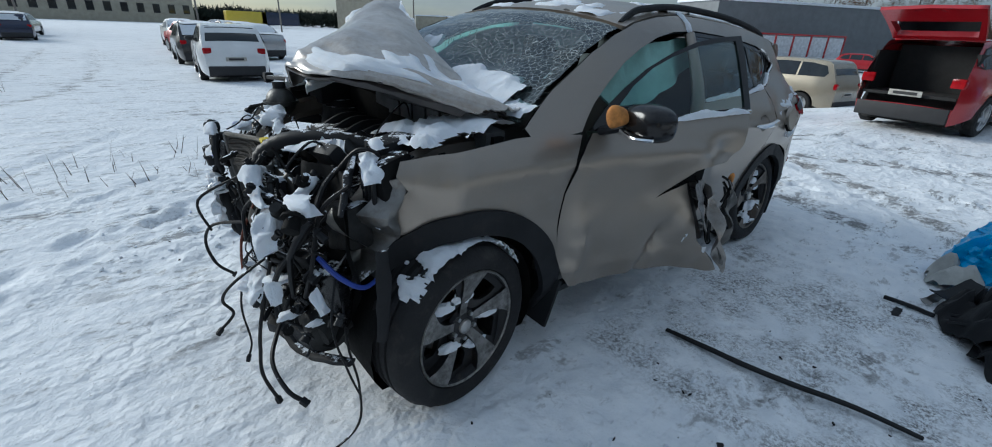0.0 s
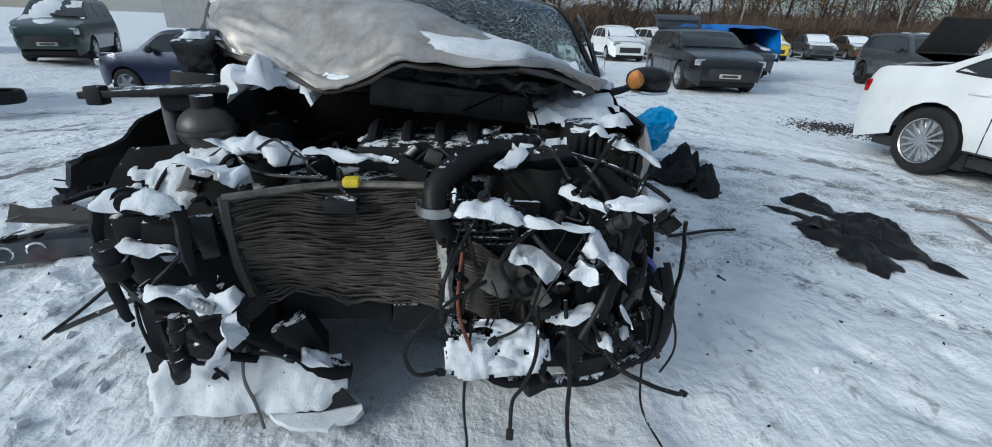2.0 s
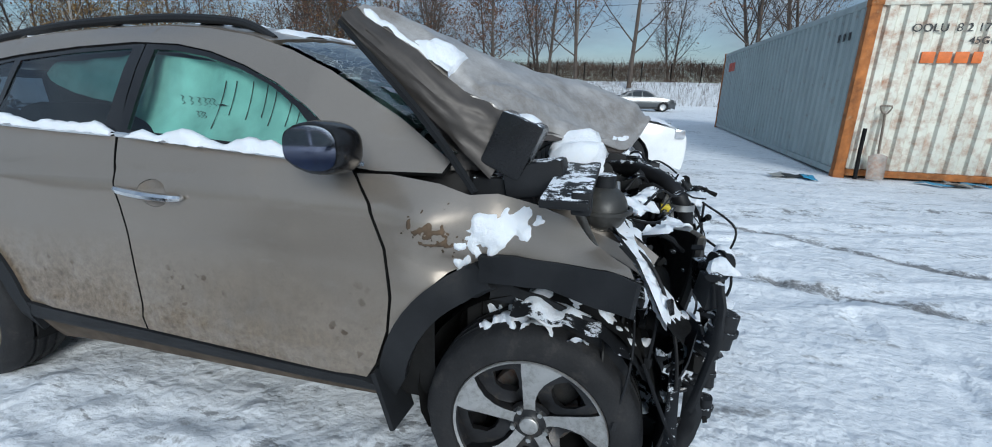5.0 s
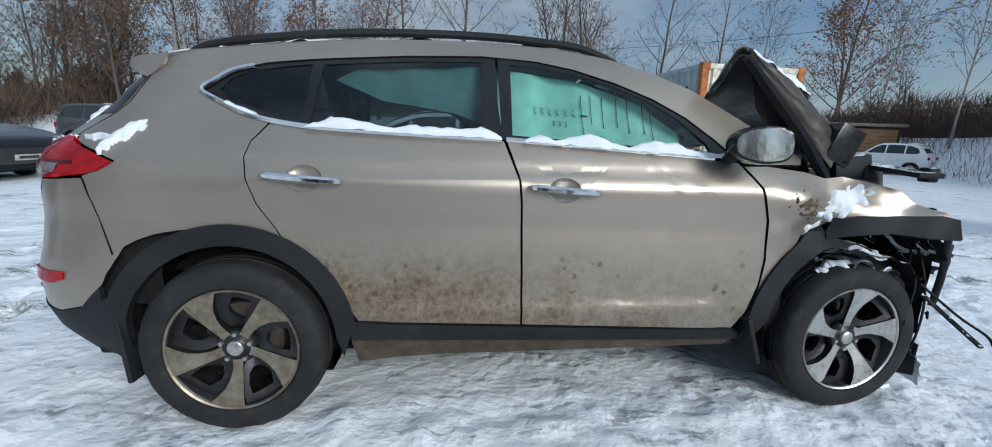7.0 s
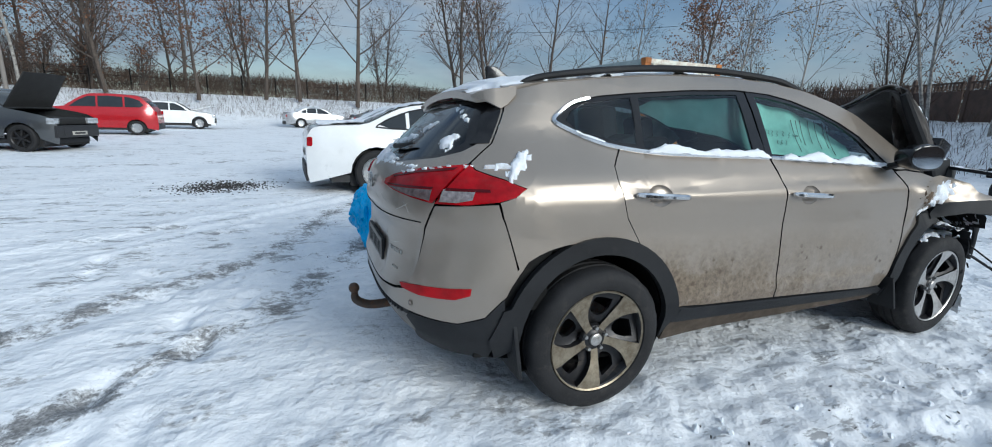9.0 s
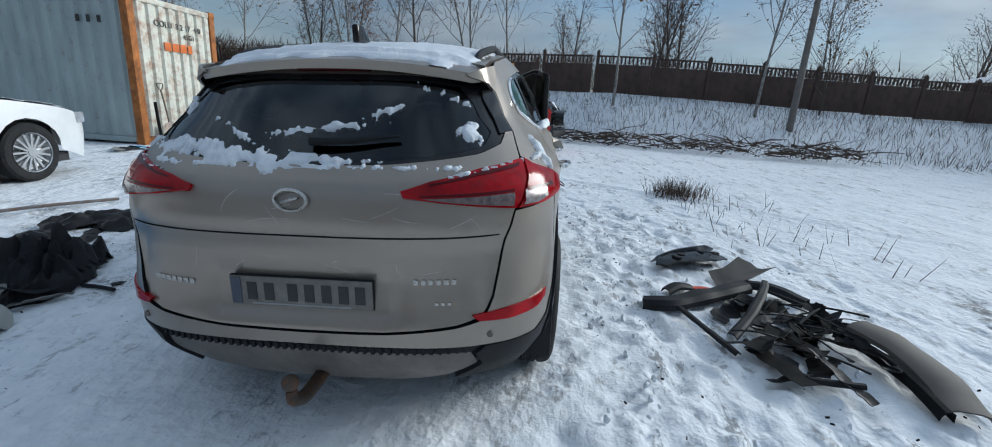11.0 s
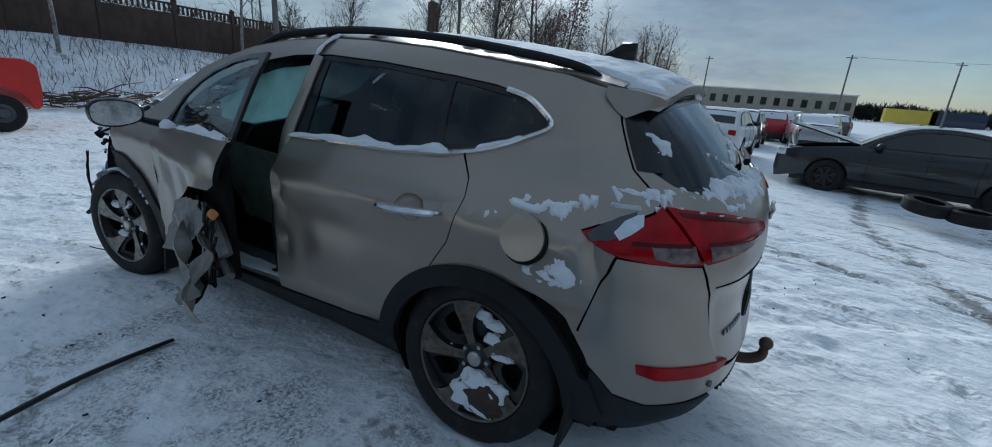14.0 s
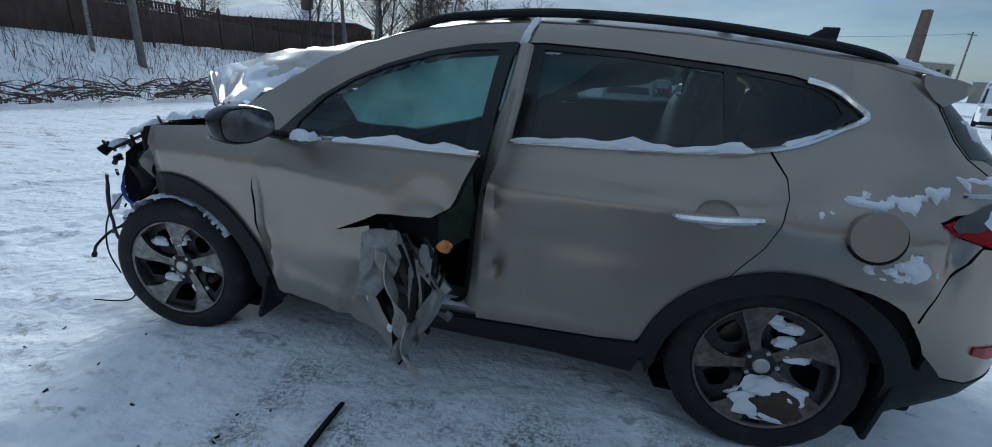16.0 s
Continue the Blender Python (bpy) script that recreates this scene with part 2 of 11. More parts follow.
PAINT_FROST_LIT = paint("frosted_lightened_taupe_paint", (0.315, 0.275, 0.233), metal=0.70, rough=0.35, dirt_amt=0.28, frost_light=0.42)
BARE = surf("torn_sheet_metal", (0.22, 0.215, 0.205), 0.42, 0.75, 0.3, 9, 80, 0.2, dirt=(0.12, 0.09, 0.07), dirt_amt=0.35)
PLASTIC = surf("black_grained_plastic", (0.016, 0.017, 0.019), 0.6, 0, 0.3, 4, 240, 0.2, dirt=(0.04, 0.037, 0.034), dirt_amt=0.30, spec=0.2)
PLASTIC_GLOSS = surf("black_gloss_plastic", (0.009, 0.009, 0.010), 0.2, 0, 0.2, 6, 40, 0.02, dirt=(0.03, 0.03, 0.03), dirt_amt=0.25, spec=0.4)
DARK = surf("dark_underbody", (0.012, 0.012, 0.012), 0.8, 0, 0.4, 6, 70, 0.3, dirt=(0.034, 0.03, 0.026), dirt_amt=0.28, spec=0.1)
ENGINE = surf("sooty_engine_metal", (0.03, 0.03, 0.03), 0.55, 0.4, 0.5, 11, 90, 0.3, dirt=(0.055, 0.045, 0.038), dirt_amt=0.32, spec=0.2)
FINS = surf("crushed_radiator_fins", (0.062, 0.053, 0.043), 0.55, 0.35, 0.5, 8, 150, 0.35, dirt=(0.02, 0.019, 0.018), dirt_amt=0.46, snow=0.0)
ALU = surf("scuffed_aluminium", (0.45, 0.45, 0.44), 0.38, 0.9, 0.2, 10, 120, 0.15, dirt=(0.13, 0.11, 0.09), dirt_amt=0.35)
RIMFACE = surf("machined_alloy", (0.50, 0.49, 0.47), 0.36, 0.85, 0.12, 14, 160, 0.08, dirt=(0.17, 0.15, 0.125), dirt_amt=0.40)
RIMGRIME = surf("machined_alloy_grimed", (0.33, 0.29, 0.22), 0.42, 0.8, 0.15, 12, 160, 0.1, dirt=(0.15, 0.115, 0.075), dirt_amt=0.5)
RIMDARK = surf("dark_alloy", (0.03, 0.03, 0.032), 0.42, 0.6, 0.3, 10, 90, 0.1, dirt=(0.11, 0.09, 0.07), dirt_amt=0.35)
RUBBER = surf("tyre_rubber", (0.015, 0.015, 0.016), 0.75, 0, 0.3, 7, 140, 0.4, dirt=(0.055, 0.05, 0.045), dirt_amt=0.34, spec=0.3)
HOSE = surf("ribbed_rubber_hose", (0.010, 0.010, 0.011), 0.5, 0, 0.3, 12, 200, 0.2, spec=0.25)
CHROME = surf("chrome_trim", (0.78, 0.78, 0.78), 0.14, 1.0, 0.06, 8, 90, 0.02, dirt=(0.3, 0.28, 0.25), dirt_amt=0.25, rvar=0.06)
RED_LENS = surf("red_lamp_lens", (0.30, 0.003, 0.007), 0.12, 0, 0.4, 9, 60, 0.02, spec=0.22, dirt=(0.12, 0.02, 0.02), dirt_amt=0.3, rvar=0.05)
RED_DEEP = surf("deep_red_lens", (0.07, 0.002, 0.004), 0.15, 0, 0.3, 9, 60, 0.02, spec=0.25, rvar=0.05)
CLEAR_LENS = surf("clear_reflector_lens", (0.30, 0.26, 0.255), 0.15, 0.5, 0.5, 40, 160, 0.3, coat=1.0, rvar=0.05)
CLEAR_DIM = surf("rosy_clear_lens", (0.15, 0.11, 0.108), 0.2, 0.3, 0.5, 40, 160, 0.3, coat=0.4, rvar=0.05)
# left mirror glass, its colour darkened to paint a dimmer reflection
MIRROR_DIM = surf("dimmed_mirror_glass", (0.30, 0.31, 0.32), 0.12, 1.0, 0.4, 9, 60, 0.02, dirt=(0.05, 0.05, 0.05), dirt_amt=0.4)
MIRROR = surf("mirror_glass", (0.85, 0.88, 0.9), 0.04, 1.0, 0.04, 5, 30, 0.0, rvar=0.02)
GLASS = glass_mat("green_tinted_glass", (0.72, 0.86, 0.83), 0.92)
GLASS_DARK = glass_mat("privacy_glass", (0.36, 0.44, 0.46), 0.9)
GLASS_HATCH = glass_mat("privacy_glass_hatch", (0.22, 0.25, 0.27), 0.35)
AIRBAG = surf("teal_airbag_fabric", (0.36, 0.60, 0.55), 0.85, 0, 0.3, 5, 300, 0.15)
SEAT = surf("black_leather", (0.03, 0.028, 0.027), 0.5, 0, 0.25, 7, 120, 0.2)
AMBER = surf("orange_foam", (0.48, 0.2, 0.05), 0.85, 0, 0.4, 26, 90, 0.4)
YELLOW = surf("yellow_tape", (0.72, 0.55, 0.03), 0.55, 0, 0.2, 20, 60, 0.1)
BLUEWIRE = surf("blue_cable", (0.02, 0.05, 0.3), 0.45, 0, 0.2, 20, 60, 0.05)
SNOW = snow_mat("fresh_snow")
SNOWED = {PLASTIC: surf("snowed_plastic", (0.014, 0.015, 0.017), 0.6, 0, 0.3, 4, 240, 0.2, spec=0.2, snow=0.05),
          DARK: surf("snowed_underbody", (0.011, 0.011, 0.011), 0.8, 0, 0.4, 6, 70, 0.3, spec=0.1, snow=0.06),
          ENGINE: surf("snowed_engine_metal", (0.03, 0.03, 0.03), 0.55, 0.4, 0.5, 11, 90, 0.3, dirt=(0.055, 0.045, 0.038), dirt_amt=0.32, spec=0.2, snow=0.04),
          HOSE: surf("snowed_hose", (0.010, 0.010, 0.011), 0.5, 0, 0.3, 12, 200, 0.2, spec=0.25, snow=0.06),
          PLASTIC_GLOSS: surf("snowed_gloss_plastic", (0.009, 0.009, 0.010), 0.25, 0, 0.2, 6, 40, 0.02, spec=0.4, snow=0.05),
          BARE: surf("snowed_sheet_metal", (0.2, 0.195, 0.185), 0.42, 0.75, 0.3, 9, 80, 0.2, dirt=(0.1, 0.08, 0.06), dirt_amt=0.35, snow=0.10)}
WHITE_PLATE = surf("plate_white", (0.46, 0.45, 0.41), 0.5, 0, 0.2, 12, 80, 0.05, dirt=(0.27, 0.24, 0.2), dirt_amt=0.5)
INK = surf("black_ink", (0.03, 0.03, 0.03), 0.6, 0, 0.2, 20, 60, 0.0)

# ---------------------------------------------------------------- mesh helpers
def finish(name, bm, mat, sharp=38, smooth=True):
    me = bpy.data.meshes.new(name)
    bm.edges.index_update()
    rims = [e.index for e in bm.edges if e.is_boundary]
    bm.to_mesh(me)
    bm.free()
    for m in mat if isinstance(mat, (list, tuple)) else (mat,):
        me.materials.append(m)
    if smooth:
        me.shade_smooth()
        me.set_sharp_from_angle(angle=radians(sharp))
        if rims:
            at_ = me.attributes.get("sharp_edge") or me.attributes.new("sharp_edge", "BOOLEAN", "EDGE")
            for i in rims:
                at_.data[i].value = True
    return me


def part(name, bm, material, parent, label="", solid=0.0, sharp=38, rim=None):
    ob = new(name, finish(name, bm, material, sharp))
    ob.parent = parent
    if label:
        tagged(ob, label)
    if solid:
        md = ob.modifiers.new("thickness", "SOLIDIFY")
        md.thickness, md.offset = solid, -1
        if rim is not None:
            ob.data.materials.append(rim)
            md.material_offset_rim = len(ob.data.materials) - 1
            md.material_offset = len(ob.data.materials) - 1
    return ob


def thing(name, label, category, at=None, group="", kind=""):
    ob = new(name)
    if at is not None:
        ob.matrix_world = at
    return tagged(ob, label, category, group, kind)


def solo(name, bm, material, label, category, group="", kind="", solid=0.0, sharp=38, at=None):
    ob = part(name, bm, material, None, "", solid, sharp)
    if at is not None:
        ob.matrix_world = at
    return tagged(ob, label, category, group, kind)


def box(bm, c, s, m=None, bev=0.0):
    r = bmesh.ops.create_cube(bm, size=1, matrix=Matrix.Translation(c) @ (m or Matrix()) @ Matrix.Diagonal((*s, 1)))
    if bev:
        es = list({e for v in r["verts"] for e in v.link_edges})
        bmesh.ops.bevel(bm, geom=es, offset=bev, segments=2, affect="EDGES", profile=0.6)
    return r["verts"]


def cyl(bm, a, b, r0, r1=None, n=16, caps=True):
    a, b = Vector(a), Vector(b)
    d = b - a
    m = Matrix.Translation((a + b) / 2) @ d.to_track_quat("Z", "Y").to_matrix().to_4x4()
    return bmesh.ops.create_cone(bm, cap_ends=caps, segments=n, radius1=r0, radius2=r0 if r1 is None else r1, depth=d.length, matrix=m)["verts"]


def catmull(pts, n=6, closed=False):
    """A smooth line through the points."""
    P = [Vector(p) for p in pts]
    out, k = [], len(P)
    for i in range(k if closed else k - 1):
        a, b, c, d = (P[(i - 1) % k] if closed or i else P[0]), P[i], P[(i + 1) % k], (P[(i + 2) % k] if closed or i < k - 2 else P[-1])
        for j in range(n):
            t = j / n
            out.append(0.5 * ((2 * b) + (c - a) * t + (2 * a - 5 * b + 4 * c - d) * t * t + (3 * b - a - 3 * c + d) * t ** 3))
    if not closed:
        out.append(P[-1])
    return out


def tube(bm, pts, r, n=8, smooth=5, ends=True, wob=0.0, rib=0.0, flat=1.0):
    """A round bar or hose along the points; r may be a list that runs along it."""
    P = catmull(pts, smooth) if smooth else [Vector(p) for p in pts]
    rings, up = [], Vector((0.13, 0.31, 0.94))
    rl = r if isinstance(r, (list, tuple)) else [r, r]
    for i, p in enumerate(P):
        d = (P[min(i + 1, len(P) - 1)] - P[max(i - 1, 0)])
        d = d.normalized() if d.length > 1e-7 else Vector((0, 0, 1))
        s = d.cross(up)
        if s.length < 1e-4:
            s = d.cross(Vector((1, 0, 0)))
        s.normalize()
        q = s.cross(d)
        up = q
        f = i / max(1, len(P) - 1) * (len(rl) - 1)
        j = min(int(f), len(rl) - 2)
        rr = rl[j] + (rl[j + 1] - rl[j]) * (f - j)
        rr *= 1 + (rib if i % 2 else -rib)
        if wob:
            rr *= 1 + wob * noise.noise(p * 40)
        rings.append([bm.verts.new(p + (s * math.cos(2 * math.pi * k / n) + q * math.sin(2 * math.pi * k / n) * flat) * rr) for k in range(n)])
    for a, b in zip(rings, rings[1:]):
        for k in range(n):
            bm.faces.new((a[k], a[(k + 1) % n], b[(k + 1) % n], b[k]))
    if ends:
        bm.faces.new(rings[0][::-1])
        bm.faces.new(rings[-1])
    return bm


def lathe(bm, prof, n=48, axis="y", c=(0, 0, 0), closed=False):
    """Turns a profile of (radius, along) round an axis."""
    rings = []
    for k in range(n):
        a = 2 * math.pi * k / n
        ring = []
        for r, h in prof:
            p = {"y": (r * math.cos(a), h, r * math.sin(a)), "z": (r * math.cos(a), r * math.sin(a), h), "x": (h, r * math.cos(a), r * math.sin(a))}[axis]
            ring.append(bm.verts.new(Vector(p) + Vector(c)))
        rings.append(ring)
    m = len(prof)
    for k in range(n):
        a, b = rings[k], rings[(k + 1) % n]
        for i in range(m if closed else m - 1):
            bm.faces.new((a[i], a[(i + 1) % m], b[(i + 1) % m], b[i]))
    bmesh.ops.recalc_face_normals(bm, faces=bm.faces)
    return bm


def shrink(poly, d):
    """Moves an outline inwards by d."""
    n = len(poly)
    area = sum(poly[i][0] * poly[(i + 1) % n][1] - poly[(i + 1) % n][0] * poly[i][1] for i in range(n))
    s = 1 if area > 0 else -1
    out = []
    for i in range(n):
        p, q, r = (Vector(poly[(i + k) % n]).to_2d() for k in (-1, 0, 1))
        e1, e2 = (q - p), (r - q)
        if e1.length < 1e-6 or e2.length < 1e-6:
            out.append((q.x, q.y))
            continue
        n1, n2 = Vector((-e1.y, e1.x)).normalized() * s, Vector((-e2.y, e2.x)).normalized() * s
        b = n1 + n2
        k = d / max(0.35, b.length / 2) if b.length > 1e-4 else d
        b = b.normalized() * k if b.length > 1e-4 else n1 * d
        out.append((q.x + b.x, q.y + b.y))
    return out


def arc(cx, cz, r, a0, a1, n=12):
    return [(cx + r * math.cos(radians(a0 + (a1 - a0) * i / n)), cz + r * math.sin(radians(a0 + (a1 - a0) * i / n))) for i in range(n + 1)]


def sheet(outer, surface, out, step=0.06, holes=(), gap=0.0):
    """Fills an outline in a plane, cuts it into a fine net and lays it on a surface: surface(u, v) gives the place."""
    bm = bmesh.new()
    loops = [shrink(outer, gap) if gap else outer, *holes]
    es = []
    for lp in loops:
        vs = [bm.verts.new((p[0], p[1], 0)) for p in lp]
        es += [bm.edges.new((vs[i], vs[(i + 1) % len(vs)])) for i in range(len(vs)) if (vs[i].co - vs[(i + 1) % len(vs)].co).length > 1e-7]
    bmesh.ops.triangle_fill(bm, use_beauty=True, edges=es)
    for ax in (0, 1):
        lo, hi = min(v.co[ax] for v in bm.verts), max(v.co[ax] for v in bm.verts)
        k = math.floor(lo / step) + 1
        while k * step < hi - 1e-5:
            co, no = [0, 0, 0], [0, 0, 0]
            co[ax], no[ax] = k * step, 1
            bmesh.ops.bisect_plane(bm, geom=bm.verts[:] + bm.edges[:] + bm.faces[:], dist=1e-5, plane_co=co, plane_no=no)
            k += 1
    bmesh.ops.remove_doubles(bm, verts=bm.verts, dist=1e-5)
    for v in bm.verts:
        v.co = Vector(surface(v.co.x, v.co.y))
    bm.normal_update()
    tot = Vector()
    for f in bm.faces:
        tot += f.normal * f.calc_area()
    if tot.dot(Vector(out)) < 0:
        bmesh.ops.reverse_faces(bm, faces=bm.faces)
    return bm


def moved(bm, m):
    bmesh.ops.transform(bm, matrix=m, verts=bm.verts)
    return bm


def rough_up(bm, amp, freq, seed=0.0):
    for v in bm.verts:
        v.co += noise.noise_vector(v.co * freq + Vector((seed, seed * 1.7, -seed))) * amp
    return bm


def interp(tab, x):
    return float(np.interp(x, [t[0] for t in tab], [t[1] for t in tab]))

# ---------------------------------------------------------------- ground
def axis_steps(lo, hi, c0, c1, fine):
    """Net lines: fine between c0 and c1, ever wider outside."""
    out, x, d = [], c0, fine
    mid = [c0 + fine * i for i in range(int((c1 - c0) / fine) + 1)]
    a, x, d = [], mid[-1], fine
    while x < hi:
        d *= 1.12
        x += d
        a.append(x)
    b, x, d = [], c0, fine
    while x > lo:
        d *= 1.12
        x -= d
        b.append(x)
    return b[::-1] + mid + a


def bank_foot(y):
    """x of the foot of the bank ahead of the car."""
    return 13.2 + max(0, y + 4) * .36 + max(0, -y - 8) * .10


def ground_z(x, y):
    """Yard level with the snowy banks ahead of the car and to its far left."""
    z = 0.0
    k = (x - bank_foot(y)) / 4.2
    t = min(1, max(0, k))
    b1 = 1.9 * t * t * (3 - 2 * t)
    k = (y - 38 - .05 * x) / 5.0
    t = min(1, max(0, k)) * min(1, max(0, (x + 40) / 10))
    b2 = 2.2 * t * t * (3 - 2 * t)
    fall = min(.75, .045 * max(0, -x - .5)) * min(1, max(0, -y / 4)) * min(1, max(0, (y + 13) / 5))
    return max(b1, b2) - min(.30, .017 * max(0, -y - 3)) - fall


WHEEL_SPOTS = ((1.335, -.80), (-1.335, -.80), (-1.335, .80), (1.365, .845))


def snow_relief(x, y):
    near = math.hypot(x, y)
    v = Vector((x, y, 0))
    z = .018 * noise.noise(v * .55) + .012 * noise.noise(v * 2.1 + Vector((5, 1, 0)))
    # trodden snow on the right of the car, lumps and prints
    tr_ = max(0, min(1, 1.3 - abs(y + 1.75) * .7)) * max(0, min(1, 3.2 - abs(x + .2)))
    rough = .25 + .75 * tr_ + .35 * max(0, min(1, 1.2 - abs(y - 1.6))) * max(0, min(1, 3 - abs(x)))
    n = noise.noise(v * 6.5) * .55 + noise.noise(v * 13 + Vector((3, 3, 0))) * .45
    z += .027 * rough * n + .050 * tr_ * max(0, noise.noise(v * 9 + Vector((1, 4, 0)))) + .010 * tr_ * max(0, noise.noise(v * 4.2 + Vector((9, 0, 0))))
    # wheel ruts behind the car and past the forklift
    for a, b, c2 in (((-9, -6.5), (-2.4, -1.2), .11), ((-9, -4.8), (-3, 1.8), .11), ((-8.5, -1.0), (-2.2, 5.2), .12), ((-7, .2), (-.5, 6.2), .12), ((2.2, 1.2), (9, 3.4), .10), ((2.2, 2.9), (9, 5.0), .10), ((2.3, -5.5), (6.5, 2.2), .10)):
        ax, ay, dx, dy = a[0], a[1], b[0] - a[0], b[1] - a[1]
        L = math.hypot(dx, dy)
        s = ((x - ax) * dx + (y - ay) * dy) / L
        if -.5 < s < L + .5:
            q = abs(-(x - ax) * dy + (y - ay) * dx) / L + .12 * noise.noise(v * .6)
            if q < .4:
                z -= .020 * math.exp(-(q / c2) ** 2) - .010 * math.exp(-((q - .2) / .06) ** 2)
    for wx, wy in WHEEL_SPOTS:
        d = math.hypot((x - wx) / 1.25, y - wy)
        if d < .8:
            z += .035 * math.exp(-((d - .30) / .12) ** 2) * (.4 + .9 * max(0, noise.noise(v * 5)))
    # flatter under the car
    under = max(0, min(1, (.75 - abs(y)) * 4)) * max(0, min(1, (2.0 - abs(x)) * 3))
    z *= 1 - .6 * under
    k = max(0, (near - 9) / 9)
    return z / (1 + k)


# wheel tracks with dirt pressed into them: points along each, half width, how dirty
TRACKS = [([(-5.6, -2.2), (-3.46, .01), (-2.62, 1.02), (-1.6, 3.4), (.2, 4.9)], .16, .62), ([(-6.2, -1.6), (-4.02, .92), (-2.92, 2.23), (-2.2, 4.2), (-1.0, 5.0)], .15, .66),
          ([(-4.6, -13), (-3.77, -6.64), (-3.92, -4.48), (-4.08, -3.03), (-5.2, .5), (-8, 5)], .16, .75), ([(-6.2, -12), (-5.4, -6.2), (-5.5, -3.0), (-6.6, .2), (-9, 4)], .15, .45),
          ([(-.4, -5.2), (-3.16, -4.52), (-4.74, -3.17), (-8, -1)], .13, .7), ([(.2, -4.4), (-1.86, -3.73), (-4.02, -2.77), (-7, -.4)], .13, .7), ([(1.5, -7.5), (-2.56, -6.0), (-6.5, -4.6)], .16, .5),
          ([(2.6, 3.3), (3.3, 2.95), (4.23, 2.3), (5.01, 2.11), (8, 1.3)], .09, .85), ([(2.4, 1.75), (3.15, 1.57), (3.71, 1.39), (4.2, 1.19), (7, .2)], .09, .8),
          ([(.3, 1.9), (1.0, 2.5), (1.9, 3.3), (5, 4.6), (9, 5.4)], .26, .35), ([(-3.0, -1.75), (-1.81, -2.38), (1, -3.4), (5, -4.2)], .2, .12), ([(-3.04, -2.35), (-1.12, -3.6), (2, -5)], .2, .12),
          ([(-12, 9), (-7, 9.5), (-2, 12), (4, 16)], .3, .5), ([(-12, 11), (-7, 12), (-2, 15), (3, 20)], .3, .45), ([(-14, 24), (-6, 23), (4, 22), (14, 19)], .4, .7), ([(-14, 30), (-4, 29), (8, 27)], .4, .6), ([(4, -9), (2.5, -14), (2, -30)], .3, .4), ([(6, -9), (4.4, -14), (4, -30)], .3, .4), ([(-12, -2), (-9, -8), (-7, -20)], .3, .4)]
TSEG = [(Vector((*p, 0)), Vector((*q, 0)), w, k) for pts, w, k in TRACKS for p, q in zip(catmull([(*a, 0) for a in pts], 4), catmull([(*a, 0) for a in pts], 4)[1:])]
TA = np.array([(p.x, p.y, q.x - p.x, q.y - p.y, w, k) for p, q, w, k in TSEG])


def tracked(x, y):
    """How much of a wheel track lies at a place, and how dirty it is."""
    dx, dy = x - TA[:, 0], y - TA[:, 1]
    f = np.clip((dx * TA[:, 2] + dy * TA[:, 3]) / (TA[:, 2] ** 2 + TA[:, 3] ** 2), 0, 1)
    d = np.hypot(dx - f * TA[:, 2], dy - f * TA[:, 3]) / TA[:, 4]
    e = np.exp(-d ** 2)
    i = int(np.argmax(e))
    return float(e[i]), float((e * TA[:, 5]).max())


GROUND = bpy.data.materials.new("trodden_snow")
nt, nd, lk, b = nodes_of(GROUND)
pos = nd.new("ShaderNodeNewGeometry").outputs["Position"]
dirty = nd.new("ShaderNodeAttribute")
dirty.attribute_name = "dirt"


def maths(op, a, b2):
    q = nd.new("ShaderNodeMath")
    q.operation = op
    q.use_clamp = op == "SUBTRACT"
    for k, v in enumerate((a, b2)):
        if isinstance(v, float):
            q.inputs[k].default_value = v
        else:
            lk.new(v, q.inputs[k])
    return q.outputs[0]


def maths_vec(p):
    """Places shaken a little, so that cells lose their straight sides."""
    a, k, w = nd.new("ShaderNodeVectorMath"), nd.new("ShaderNodeVectorMath"), nd.new("ShaderNodeTexNoise")
    a.operation, k.operation = "ADD", "SCALE"
    w.inputs["Scale"].default_value = 12
    k.inputs["Scale"].default_value = 0.09
    lk.new(p, w.inputs["Vector"])
    lk.new(w.outputs["Color"], k.inputs[0])
    lk.new(p, a.inputs[0])
    lk.new(k.outputs["Vector"], a.inputs[1])
    return a.outputs["Vector"]


fine, mid = noise_node(nt, 60, 6, 0.75, pos), noise_node(nt, 9, 5, 0.58, pos)
lump = noise_node(nt, 17, 4, 0.55, pos)
snowc = mixed(nt, ramp(nt, mid, 0.32, 0.68), (0.73, 0.76, 0.795), (0.86, 0.875, 0.89))
icy = ramp(nt, noise_node(nt, 0.9, 7, 0.66, pos), 0.48, 0.64)
c1 = mixed(nt, scaled(nt, icy, 0.26), snowc, (0.58, 0.62, 0.66))
thaw = ramp(nt, noise_node(nt, 2.6, 9, 0.75, pos, (0.6, 1.3, 1.0)), 0.545, 0.61)
c1 = mixed(nt, scaled(nt, maths("MULTIPLY", thaw, ramp(nt, lump, 0.46, 0.56)), 0.65), c1, (0.22, 0.215, 0.21))
# grit and mud pressed into the wheel tracks
rag_ = maths("SUBTRACT", maths("ADD", scaled(nt, dirty.outputs["Fac"], 0.80), maths("ADD", scaled(nt, noise_node(nt, 3.2, 10, 0.78, pos), 3.6, -1.8), scaled(nt, noise_node(nt, 30, 8, 0.85, pos), 1.5, -0.75))), 0.34)
soil = mixed(nt, ramp(nt, noise_node(nt, 55, 6, 0.8, pos), 0.42, 0.58), (0.045, 0.043, 0.041), (0.25, 0.245, 0.24))
